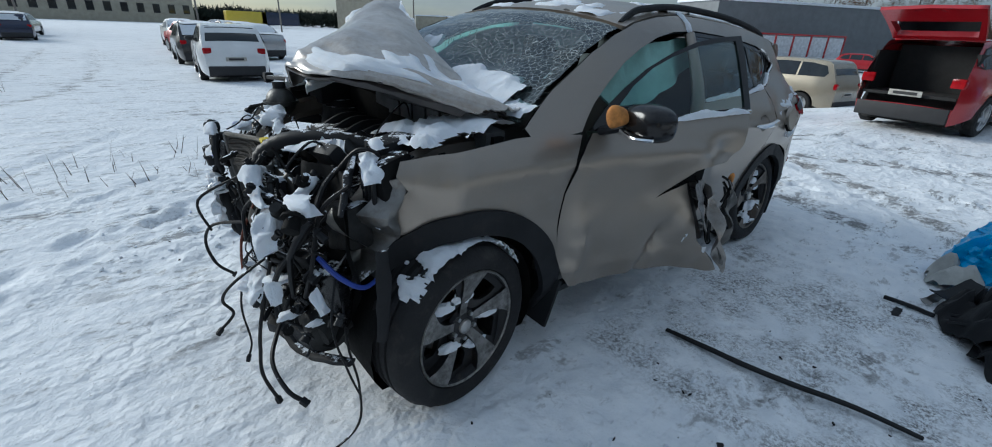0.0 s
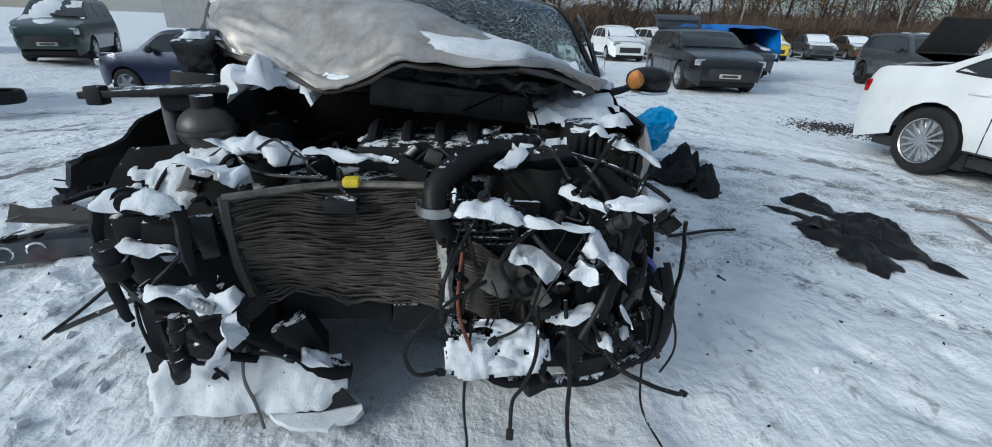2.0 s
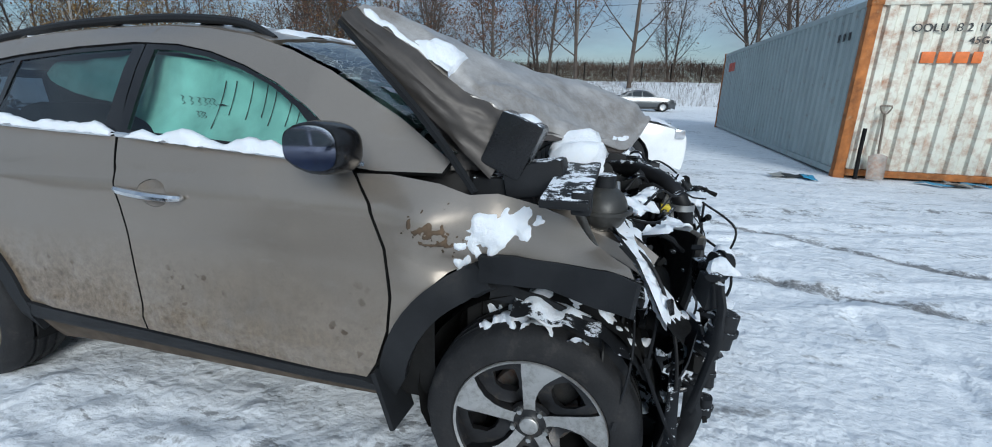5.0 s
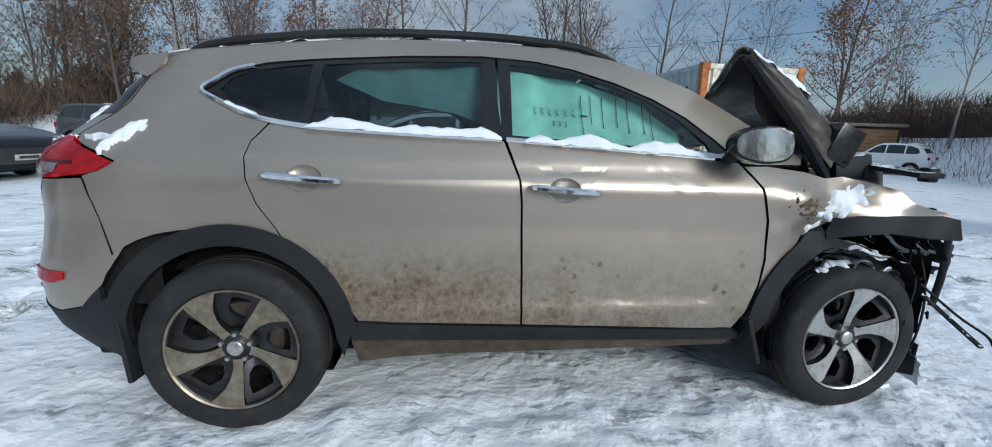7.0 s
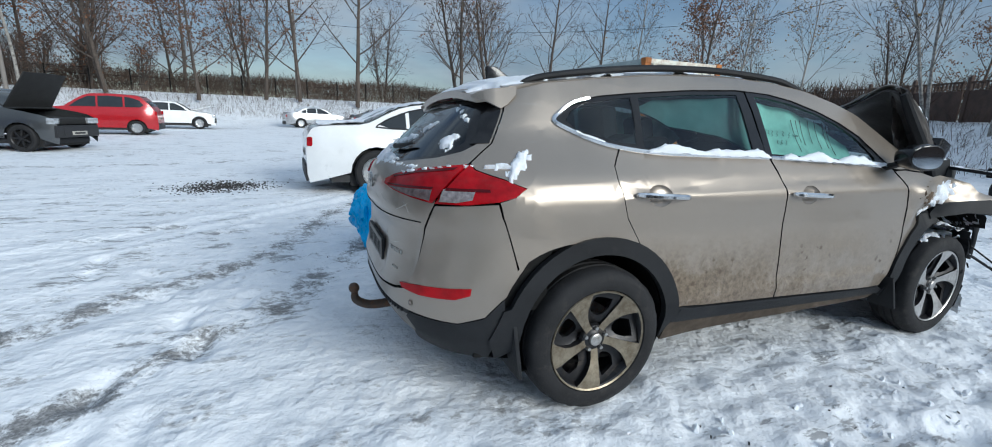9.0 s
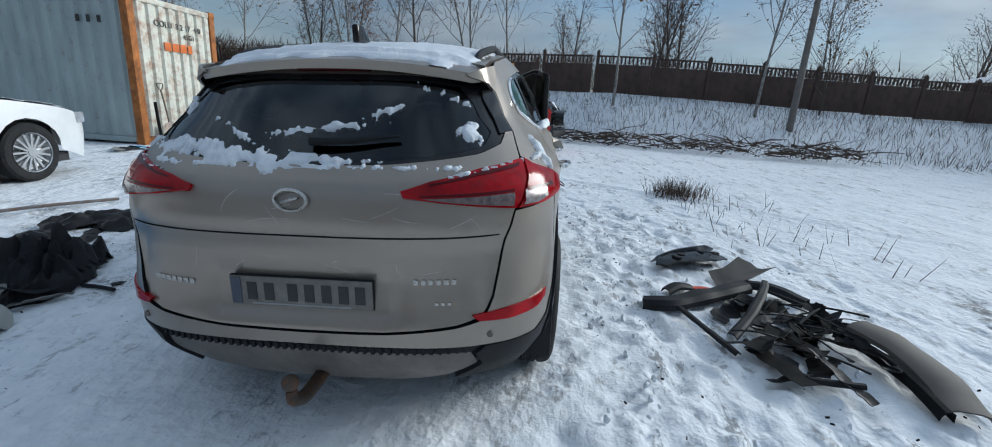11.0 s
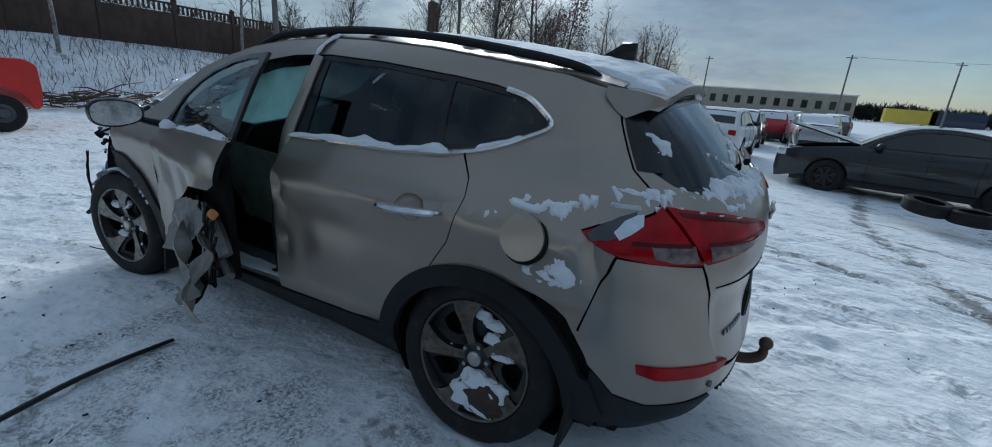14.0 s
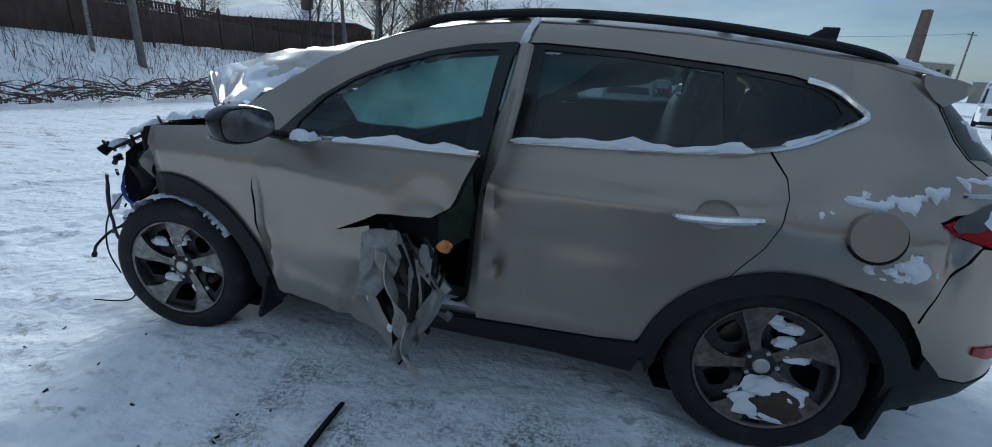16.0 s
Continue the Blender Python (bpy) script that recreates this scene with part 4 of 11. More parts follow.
def dent_handle(door, f, s, x, z):
    bm = bmesh.new()
    z += .008
    pts = [f(x + dx, z + dz, o) for dx, dz, o in ((-.140, .006, .002), (-.115, .006, .030), (0, .0, .044), (.115, -.006, .030), (.140, -.007, .002))]
    tube(bm, pts, [.012, .020, .022, .020, .012], 8, 5, flat=.65)
    for v in bm.verts:
        v.co.z = z + (v.co.z - z) * 1.15
    h = part("door_handle", lean(bm), CHROME, door, "chrome pull handle")
    def bowl(u, w):
        k = max(0, 1 - ((u - x) / .068) ** 2 - ((w - z + .002) / .050) ** 2)
        return f(u, w, -.001 - .022 * k ** .6)
    part("handle_hollow", lean(sheet(dish_hole(x, z - .008, .0685, .0505)[::-1], bowl, (0, s, 0), .011)), PAINT, door)
    return h


for side in (-1, 1):
    side_of_car(side)
# the rear left handle
# ---- roof, rails, windscreen
xs = [-1.70, -1.57, -1.45, -1.2, -.9, -.55, -.30, -.05, .10, .20, .27]
ro = [(x, roof_edge(x) - .004) for x in xs] + [(x, -roof_edge(x) + .004) for x in xs[::-1]]
part("roof", lean(sheet(ro, lambda x, y: top(x, y), (0, 0, 1), .07)), PAINT, SUV, "taupe roof under patches of snow", .02)
sp = [(-1.705, .60), (-1.786, .585), (-1.831, .55), (-1.846, .40), (-1.849, 0), (-1.846, -.40), (-1.831, -.55), (-1.786, -.585), (-1.705, -.60)]
spoiler = part("roof_spoiler", lean(sheet(sp, lambda x, y: top(x, y, -.012 - .10 * max(0, -1.76 - x)), (0, 0, 1), .05)), PAINT, SUV, "taupe roof spoiler", .035)
for s in (-1, 1):
    fin = [(-1.655, 1.452), (-1.762, 1.440), (-1.822, 1.424), (-1.846, 1.410), (-1.843, 1.400), (-1.786, 1.378), (-1.732, 1.352), (-1.70, 1.372), (-1.66, 1.415)]
    part("spoiler_fin", lean(sheet(fin, lambda x, z: (x, s * (interp([(-1.852, .505), (-1.831, .552), (-1.786, .588), (-1.705, .604), (-1.62, .625)], x) + (1.44 - z) * .28), z), (0, s, 0), .05)), PAINT, spoiler, "", .012)
bm = bmesh.new()
box(bm, (-1.825, 0, 1.426), (.02, .30, .020), Matrix.Rotation(radians(20), 4, "Y"), .005)
part("brake_light", lean(bm), RED_DEEP, spoiler, "long high brake light")
wx = [.30, .38, .47, .56, .7, .84, .95, 1.03]
ws = [(x, roof_edge(x) - .03) for x in wx] + [(x, -roof_edge(x) + .03) for x in wx[::-1]]
CRACK = glass_mat("crazed_glass", (0.62, 0.80, 0.76), 0.8, 0.05)
nt = CRACK.node_tree
vor = nt.nodes.new("ShaderNodeTexVoronoi")
vor.feature = "DISTANCE_TO_EDGE"
vor.inputs["Scale"].default_value = 34
nt.links.new(nt.nodes.new("ShaderNodeTexCoord").outputs["Object"], vor.inputs["Vector"])
dif = nt.nodes.new("ShaderNodeBsdfDiffuse")
dif.inputs["Color"].default_value = (0.62, 0.72, 0.72, 1)
mx2 = nt.nodes.new("ShaderNodeMixShader")
old = nt.nodes["Material Output"].inputs["Surface"].links[0].from_socket
nt.links.new(scaled(nt, ramp(nt, vor.outputs["Distance"], 0.01, 0.045, (1, 1, 1), (0.05, 0.05, 0.05)), 0.42), mx2.inputs[0])
nt.links.new(old, mx2.inputs[1])
nt.links.new(dif.outputs[0], mx2.inputs[2])
nt.links.new(mx2.outputs[0], nt.nodes["Material Output"].inputs["Surface"])


def screen(x, y):
    p = Vector(top(x, y, -.004))
    p.z -= .05 * math.exp(-((x - .75) / .16) ** 2 - ((y - .25) / .3) ** 2)
    p.z += .006 * noise.noise(Vector((x * 14, y * 14, 0)))
    return p


part("windscreen", lean(sheet(ws, screen, (0, 0, 1), .05)), CRACK, SUV, "crazed and sagging windscreen")
for s in (-1, 1):
    bm = bmesh.new()
    line = [(x, s * (roof_edge(x) - .055), interp(RE, x) + dz) for x, dz in ((-1.60, .006), (-1.52, .026), (-1.3, .036), (-.9, .038), (-.4, .038), (0, .036), (.14, .026), (.24, .006))]
    tube(bm, line, [.012, .017, .018, .018, .018, .017, .012], 8, 5)
    part("roof_rail", lean(bm), PLASTIC, SUV, "black roof rail")
bm = bmesh.new()
box(bm, (-1.50, 0, 1.585), (.16, .03, .075), None, .01)
for v in bm.verts:
    if v.co.z > 1.60:
        v.co.x = -1.53 + (v.co.x + 1.53) * .45 - .03
part("antenna_fin", lean(bm), PLASTIC_GLOSS, SUV, "shark-fin antenna")

# ---- tailgate
half = [(0, 1.425), tr(.3, 1.425), tr(.615, 1.41), *[ts(x - .005, z) for z, x in SEAM[1:]], tr(.737, 1.03), tr(.733, .94), tr(.72, .89), tr(.70, .84), tr(.682, .74), tr(.665, .64), tr(.63, .57), tr(.55, .548), tr(.3, .525), (0, .52)]
ghalf = [(0, 1.405), tr(.3, 1.402), tr(.58, 1.385), tr(.62, 1.34), tr(.68, 1.22), tr(.67, 1.16), tr(.60, 1.13), tr(.3, 1.098), (0, 1.092)]


def gate(t, z):
    p = Vector(wrap(t, z))
    y = abs(p.y)
    # a long crease, and the plate's recess
    p.x += .014 * max(0, min(1, (.86 - z) / .045)) * max(0, min(1, (z - .53) / .06)) * min(1, max(0, (.70 - y) / .05))
    k = min(1, max(0, (.345 - y) / .02)) * min(1, max(0, (.745 - z) / .02)) * min(1, max(0, (z - .545) / .02))
    p.x += .011 * k
    return p


def gate_at(y, z):
    return gate(math.copysign(tr(abs(y), z)[0], y), z)


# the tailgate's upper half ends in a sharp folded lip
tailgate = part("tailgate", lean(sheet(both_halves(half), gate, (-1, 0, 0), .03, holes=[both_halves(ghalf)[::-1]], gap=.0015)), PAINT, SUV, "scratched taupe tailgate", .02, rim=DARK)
# dark tube along the crease paints the shade that the lip casts
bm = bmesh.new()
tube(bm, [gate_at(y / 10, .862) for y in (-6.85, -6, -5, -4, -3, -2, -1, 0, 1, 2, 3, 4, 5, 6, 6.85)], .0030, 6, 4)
part("lip_shade_line", lean(bm), DARK, tailgate, "dark line drawn as the shade under the tailgate's folded lip")
SCRATCH = surf("scratched_to_primer", (0.52, 0.50, 0.46), 0.6, 0, 0.2, 30, 90, 0.05)
scr = random.Random(31)
for k in range(22):
    y0, z0, a0, l0 = scr.uniform(-.62, .70), scr.uniform(.66, 1.04) if k % 3 else scr.uniform(.90, 1.03), scr.uniform(-.9, .9) + (1.2 if k % 4 == 0 else 0), scr.uniform(.03, .15)
    if abs(z0 - .861) < .05:
        z0 += .09
    bend_ = scr.uniform(-.4, .4)
    bm = bmesh.new()
    tube(bm, [gate_at(y0 + l0 * q * math.cos(a0 + bend_ * q), z0 + l0 * q * .6 * math.sin(a0 + bend_ * q)) + Vector((-.0004, 0, 0)) for q in (-.5, -.25, 0, .25, .5)], [.0004, scr.uniform(.0007, .0013), .0004], 4, 3)
    part("scratch", lean(bm), SCRATCH, tailgate)
ghole = both_halves([(0, 1.385), tr(.3, 1.382), tr(.50, 1.365), tr(.56, 1.30), tr(.635, 1.20), tr(.62, 1.158), tr(.56, 1.138), tr(.3, 1.108), (0, 1.102)])
part("glass_border", lean(sheet(both_halves(ghalf), lambda t, z: wrap(t, z, -.006), (-1, 0, 0), .05, holes=[ghole[::-1]])), PLASTIC_GLOSS, tailgate, "", .006)
part("rear_window", lean(sheet(ghole, lambda t, z: wrap(t, z, -.010), (-1, 0, 0), .07)), GLASS_HATCH, tailgate, "black rear window with snow stuck to it")
for s in (-1, 1):
    tri = [tr(.56, 1.40)] + [ts(x - .012, z) for z, x in SEAM[:6]] + [tr(.66, 1.195), tr(.63, 1.25), tr(.585, 1.32)]
    part("pillar_trim", lean(sheet([(s * a, b) for a, b in tri], lambda t, z: wrap(t, z, .003), (-1, 0, 0), .05)), PLASTIC_GLOSS, tailgate, "", .006)
bm = bmesh.new()
for y0, y1, z0, z1, r in ((-.02, -.30, 1.155, 1.185, .011),):
    tube(bm, [Vector(wrap(*tr(abs(y), z), .02)) * 1 for y, z in ((.02, 1.165), (.15, 1.17), (.32, 1.19))], [.016, .012, .006], 6, 4)
for v in bm.verts:
    v.co.y *= -1
part("rear_wiper", lean(bm), PLASTIC, tailgate, "black rear wiper arm")
SOCKET = surf("lamp_socket_grey", (0.06, 0.062, 0.066), 0.5, 0, 0.3, 9, 60, 0.05)
FROSTED = surf("frosted_lamp_shell", (0.62, 0.68, 0.76), 0.35, 0, 0.15, 14, 80, 0.1)
for s in (-1, 1):
    seg1 = [ts(-1.715, 1.02), ts(-1.80, 1.055), ts(-1.90, 1.09), tr(.746, 1.112), tr(.739, .95), ts(-1.95, .952), ts(-1.83, .968), ts(-1.765, .987)]
    seg2 = [tr(.738, 1.112), tr(.6, 1.088), tr(.45, 1.052), tr(.36, 1.022), tr(.37, 1.002), tr(.5, .982), tr(.62, .966), tr(.73, .950)]
    m1 = [(s * a, b) for a, b in seg1]
    m2 = [(s * a, b) for a, b in seg2]
    l1 = part("tail_light", lean(sheet(m1, lambda t, z: wrap(t, z, .012), (-1, 0, 0), .035)), RED_LENS, SUV, "red tail light" if s < 0 else "red tail light with a broken lens", .03)
    l2 = part("tail_light", lean(sheet(m2, lambda t, z: wrap(t, z, .012), (-1, 0, 0), .035)), RED_LENS, tailgate, "red tail light on the tailgate", .03)
    clr = [(s * a, b) for a, b in (ts(-1.915, 1.008), tr(.758, 1.012), tr(.756, .960), ts(-1.985, .960), ts(-1.93, .974))]
    part("clear_lens", lean(sheet(clr, lambda t, z: wrap(t, z, .0145), (-1, 0, 0), .03)), CLEAR_LENS if s < 0 else CLEAR_DIM, l1, "clear reversing lens")
    dk = [(s * a, b) for a, b in (tr(.722, 1.006), tr(.55, 1.0), tr(.43, .998), tr(.52, .985), tr(.62, .973), tr(.722, .960))]
    part("clear_lens", lean(sheet(dk, lambda t, z: wrap(t, z, .0145), (-1, 0, 0), .03)), CLEAR_DIM, l2, "clear reversing lens")
    for z0 in (1.018,):
        bar = [(s * a, b) for a, b in (ts(-1.86, z0), tr(.765, z0), tr(.765, z0 - .012), ts(-1.86, z0 - .012))]
        part("light_bar", lean(sheet(bar, lambda t, z: wrap(t, z, .0145), (-1, 0, 0), .03)), RED_DEEP, l1)
    bar = [(s * a, b) for a, b in (tr(.722, 1.018), tr(.55, 1.012), tr(.42, 1.008), tr(.42, 1.004), tr(.55, 1.006), tr(.722, 1.010))]
    part("light_bar", lean(sheet(bar, lambda t, z: wrap(t, z, .0145), (-1, 0, 0), .03)), RED_DEEP, l2)
    bar = [(s * a, b) for a, b in (tr(.73, 1.100), tr(.6, 1.078), tr(.45, 1.044), tr(.45, 1.038), tr(.6, 1.068), tr(.73, 1.088))]
    part("light_bar", lean(sheet(bar, lambda t, z: wrap(t, z, .0145), (-1, 0, 0), .03)), RED_DEEP, l2)
    if s > 0:
        t0_, t1_ = ts(-1.73, 1.02)[0], tr(.80, 1.09)[0]
        along_ = lambda pts: [(t0_ + (t1_ - t0_) * a, b) for a, b in pts]
        brk = along_([(0, 1.018), (.30, 1.052), (.60, 1.078), (1.0, 1.096), (1.0, 1.062), (.72, 1.036), (.40, 1.006), (.12, .998)])
        part("bare_lamp_housing", lean(sheet(brk, lambda t, z: wrap(t, z, .0155), (-1, 0, 0), .03)), SOCKET, l1, "dark housing where the lens broke away")
        ice = along_([(.50, 1.036), (.70, 1.070), (1.0, 1.088), (1.16, 1.090), (1.10, 1.062), (.85, 1.036), (.62, 1.016)])
        part("frosted_reflector", lean(sheet(ice, lambda t, z: wrap(t, z, .0175), (-1, 0, 0), .03)), FROSTED, l1, "pale frosted reflector in the broken lamp")
    fog = [(s * a, b) for a, b in (ts(-1.935, .602), ts(-2.05, .598), tr(.70, .594), tr(.60, .582), tr(.62, .562), tr(.72, .552), ts(-2.0, .552), ts(-1.94, .572))]
    part("fog_reflector", lean(sheet(fog, lambda t, z: wrap(t, z, .006), (-1, 0, 0), .035)), RED_LENS, SUV, "red bumper reflector", .02)
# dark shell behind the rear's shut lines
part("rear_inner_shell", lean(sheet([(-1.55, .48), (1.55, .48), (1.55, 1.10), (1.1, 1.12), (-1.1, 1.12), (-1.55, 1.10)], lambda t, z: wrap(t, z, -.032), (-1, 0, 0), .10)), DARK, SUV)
# bumper: painted skin, ribbed black strip, valance and black corners
bh = [tr(0, .512), tr(.3, .517), tr(.55, .540), tr(.636, .562), tr(.672, .64), tr(.689, .74), tr(.706, .84), tr(.726, .89), tr(.738, .94), ts(-1.99, .945), ts(-1.833, .957), ts(-1.8025, .87), ts(-1.7675, .76), ts(-1.7375, .65), ts(-1.79, .56), ts(-1.88, .47), tr(.82, .44), tr(.66, .455), tr(.3, .462), tr(0, .462)]
bumper = part("rear_bumper", lean(sheet(both_halves(bh), lambda t, z: wrap(t, z), (-1, 0, 0), .04, gap=.002)), PAINT, SUV, "taupe rear bumper", .02, rim=DARK)
st = [tr(0, .462), tr(.3, .462), tr(.64, .455), tr(.60, .425), tr(.3, .435), tr(0, .435)]
part("ribbed_strip", lean(sheet(both_halves(st), lambda t, z: wrap(t, z, -.008), (-1, 0, 0), .03)), PLASTIC, bumper, "black ribbed strip", .01)
for i in range(40):
    bm = bmesh.new()
    y = -.58 + i * .0297
    p = Vector(wrap(tr(abs(y), .447)[0] * (1 if y > 0 else -1), .447, -.004))
    box(bm, p, (.012, .012, .024))
    part("rib", lean(bm), PLASTIC, bumper)
va = [tr(0, .433), tr(.3, .433), tr(.60, .423), tr(.62, .36), tr(.50, .28), tr(.3, .245), tr(0, .24)]
VALANCE = surf("dull_grey_plastic", (0.15, 0.135, 0.12), 0.55, 0, 0.25, 5, 120, 0.15, dirt=(0.09, 0.08, 0.07))
part("valance", lean(sheet(both_halves(va), lambda t, z: wrap(t, z, -.012), (-1, 0, 0), .05)), VALANCE, bumper, "dull grey lower valance", .02)
for s in (-1, 1):
    co = [(s * a, b) for a, b in (tr(.645, .452), tr(.82, .437), ts(-1.88, .467), ts(-1.80, .55), ts(-1.78, .40), ts(-1.83, .25), tr(.80, .235), tr(.52, .27), tr(.63, .36), tr(.61, .42))]
    part("bumper_corner", lean(sheet(co, lambda t, z: wrap(t, z, .004), (-1, 0, 0), .04)), PLASTIC, bumper, "black bumper corner", .02)
    bm = bmesh.new()
    p = Vector(wrap(s * tr(.66, .50)[0], .50, .003))
    lathe(bm, [(.0, -.004), (.011, -.004), (.013, .006)], 14, "x", p)
    part("parking_sensor", lean(bm), VALANCE, bumper)
# plate, letters of the makers as plain bars
px = Vector(gate(0, .64))
plate = None
bm = bmesh.new()
box(bm, (px.x - .004, 0, .650), (.018, .522, .112), None, .004)
plate = part("plate_holder", lean(bm), PLASTIC, tailgate)
bm = bmesh.new()
box(bm, (px.x - .0145, 0, .650), (.005, .518, .108), None, .002)
part("number_plate", lean(bm), surf("grimed_plate", (0.19, 0.18, 0.165), 0.5, 0.1, 0.3, 9, 80, 0.1, dirt=(0.13, 0.115, 0.10), dirt_amt=0.5), plate, "dull grey number plate under grime")
bm = bmesh.new()
box(bm, (px.x - .0185, .236, .650), (.003, .036, .098), None, .001)
part("plate_band", lean(bm), surf("grimed_plate_band", (0.06, 0.07, 0.10), 0.5), plate)
for i, y in enumerate((.178, .115, .03, -.032, -.094, -.156, -.215)):
    bm = bmesh.new()
    box(bm, (px.x - .0180, y, .650), (.003, .036, .066), None, .001)
    part("plate_bar", lean(bm), INK, plate)
bm = bmesh.new()
box(bm, (px.x - .0175, 0, .604), (.003, .36, .006))
part("plate_bar", lean(bm), surf("grey_ink", (0.3, 0.3, 0.3), 0.6), plate)
BADGE = surf("dull_badge_chrome", (0.42, 0.41, 0.39), 0.3, 1.0, 0.1, 8, 90, 0.02)
for cy, cz, n, w, h in ((.50, .665, 7, .019, .020), (-.47, .700, 6, .018, .020), (-.50, .625, 3, .014, .012)):
    for i in range(n):
        y = cy + (n / 2 - .5 - i) * (w + .008)
        p = gate(tr(abs(y), cz)[0] * (1 if y > 0 else -1), cz)
        bm = bmesh.new()
        box(bm, (p.x - .002, y, cz), (.006, w, h), None, .002)
        part("badge_bar", lean(bm), BADGE, tailgate, "dull chrome badge stroke")
bm = bmesh.new()
c = Vector(gate(0, .985))
ring = [Vector((c.x - .010, .056 * math.cos(a), .985 + .036 * math.sin(a))) for a in [2 * math.pi * i / 28 for i in range(29)]]
tube(bm, ring, .006, 6, 0, False)
tube(bm, [(c.x - .010, .030, .976), (c.x - .012, 0, .985), (c.x - .010, -.030, .994)], [.009, .013, .009], 8, 3, flat=.5)
part("badge", lean(bm), BADGE, tailgate, "oval chrome badge")
# tow hook
bm = bmesh.new()
tube(bm, [(-1.9, -.0, .30), (-2.12, 0, .27), (-2.26, 0, .265), (-2.335, 0, .30), (-2.345, 0, .345)], [.03, .028, .026, .024, .018], 10, 6)
bmesh.ops.create_uvsphere(bm, u_segments=14, v_segments=10, radius=.030, matrix=Matrix.Translation((-2.347, 0, .372)))
part("tow_hook", lean(bm), surf("rusty_tow_hook", (0.07, 0.055, 0.045), 0.6, 0.5, 0.4, 14, 80, 0.3, dirt=(0.16, 0.07, 0.03)), SUV, "rusty swan-neck tow hook")
bm = bmesh.new()
box(bm, (-1.98, .05, .30), (.12, .26, .10), None, .01)
rough_up(bm, .012, 9)
part("tow_bracket", lean(bm), surf("rust", (0.12, 0.06, 0.03), 0.85, 0.1, 0.4, 14, 80, 0.4), SUV)

# ---- floor, cabin
bm = bmesh.new()
box(bm, (-.35, 0, .30), (3.1, 1.56, .12), None, .02)
box(bm, (-.1, .0, .22), (2.0, .25, .08), None, .02)
part("floor_pan", lean(bm), DARK, SUV)
bm = bmesh.new()
box(bm, (1.10, 0, .72), (.05, 1.5, .72))
part("firewall", lean(bm), DARK, SUV)
bm = bmesh.new()
box(bm, (.82, 0, 1.0), (.50, 1.42, .22), None, .06)
box(bm, (.72, .36, 1.08), (.25, .36, .08), None, .03)
part("dashboard", lean(bm), SEAT, SUV)


def seat(x, y, w):
    e = new("seat")
    e.parent = SUV
    bm = bmesh.new()
    box(bm, (x + .05, y, .62), (.52, w, .18), None, .05)
    part("cushion", lean(bm), SEAT, e)
    bm = bmesh.new()
    box(bm, (x - .27, y, .95), (.16, w, .62), Matrix.Rotation(radians(-14), 4, "Y"), .06)
    part("backrest", lean(bm), SEAT, e)
    for dy in ((0,) if w < .7 else (-.42, 0, .42)):
        bm = bmesh.new()
        box(bm, (x - .37, y + dy, 1.31), (.10, .26, .18), Matrix.Rotation(radians(-10), 4, "Y"), .04)
        part("headrest", lean(bm), SEAT, e)


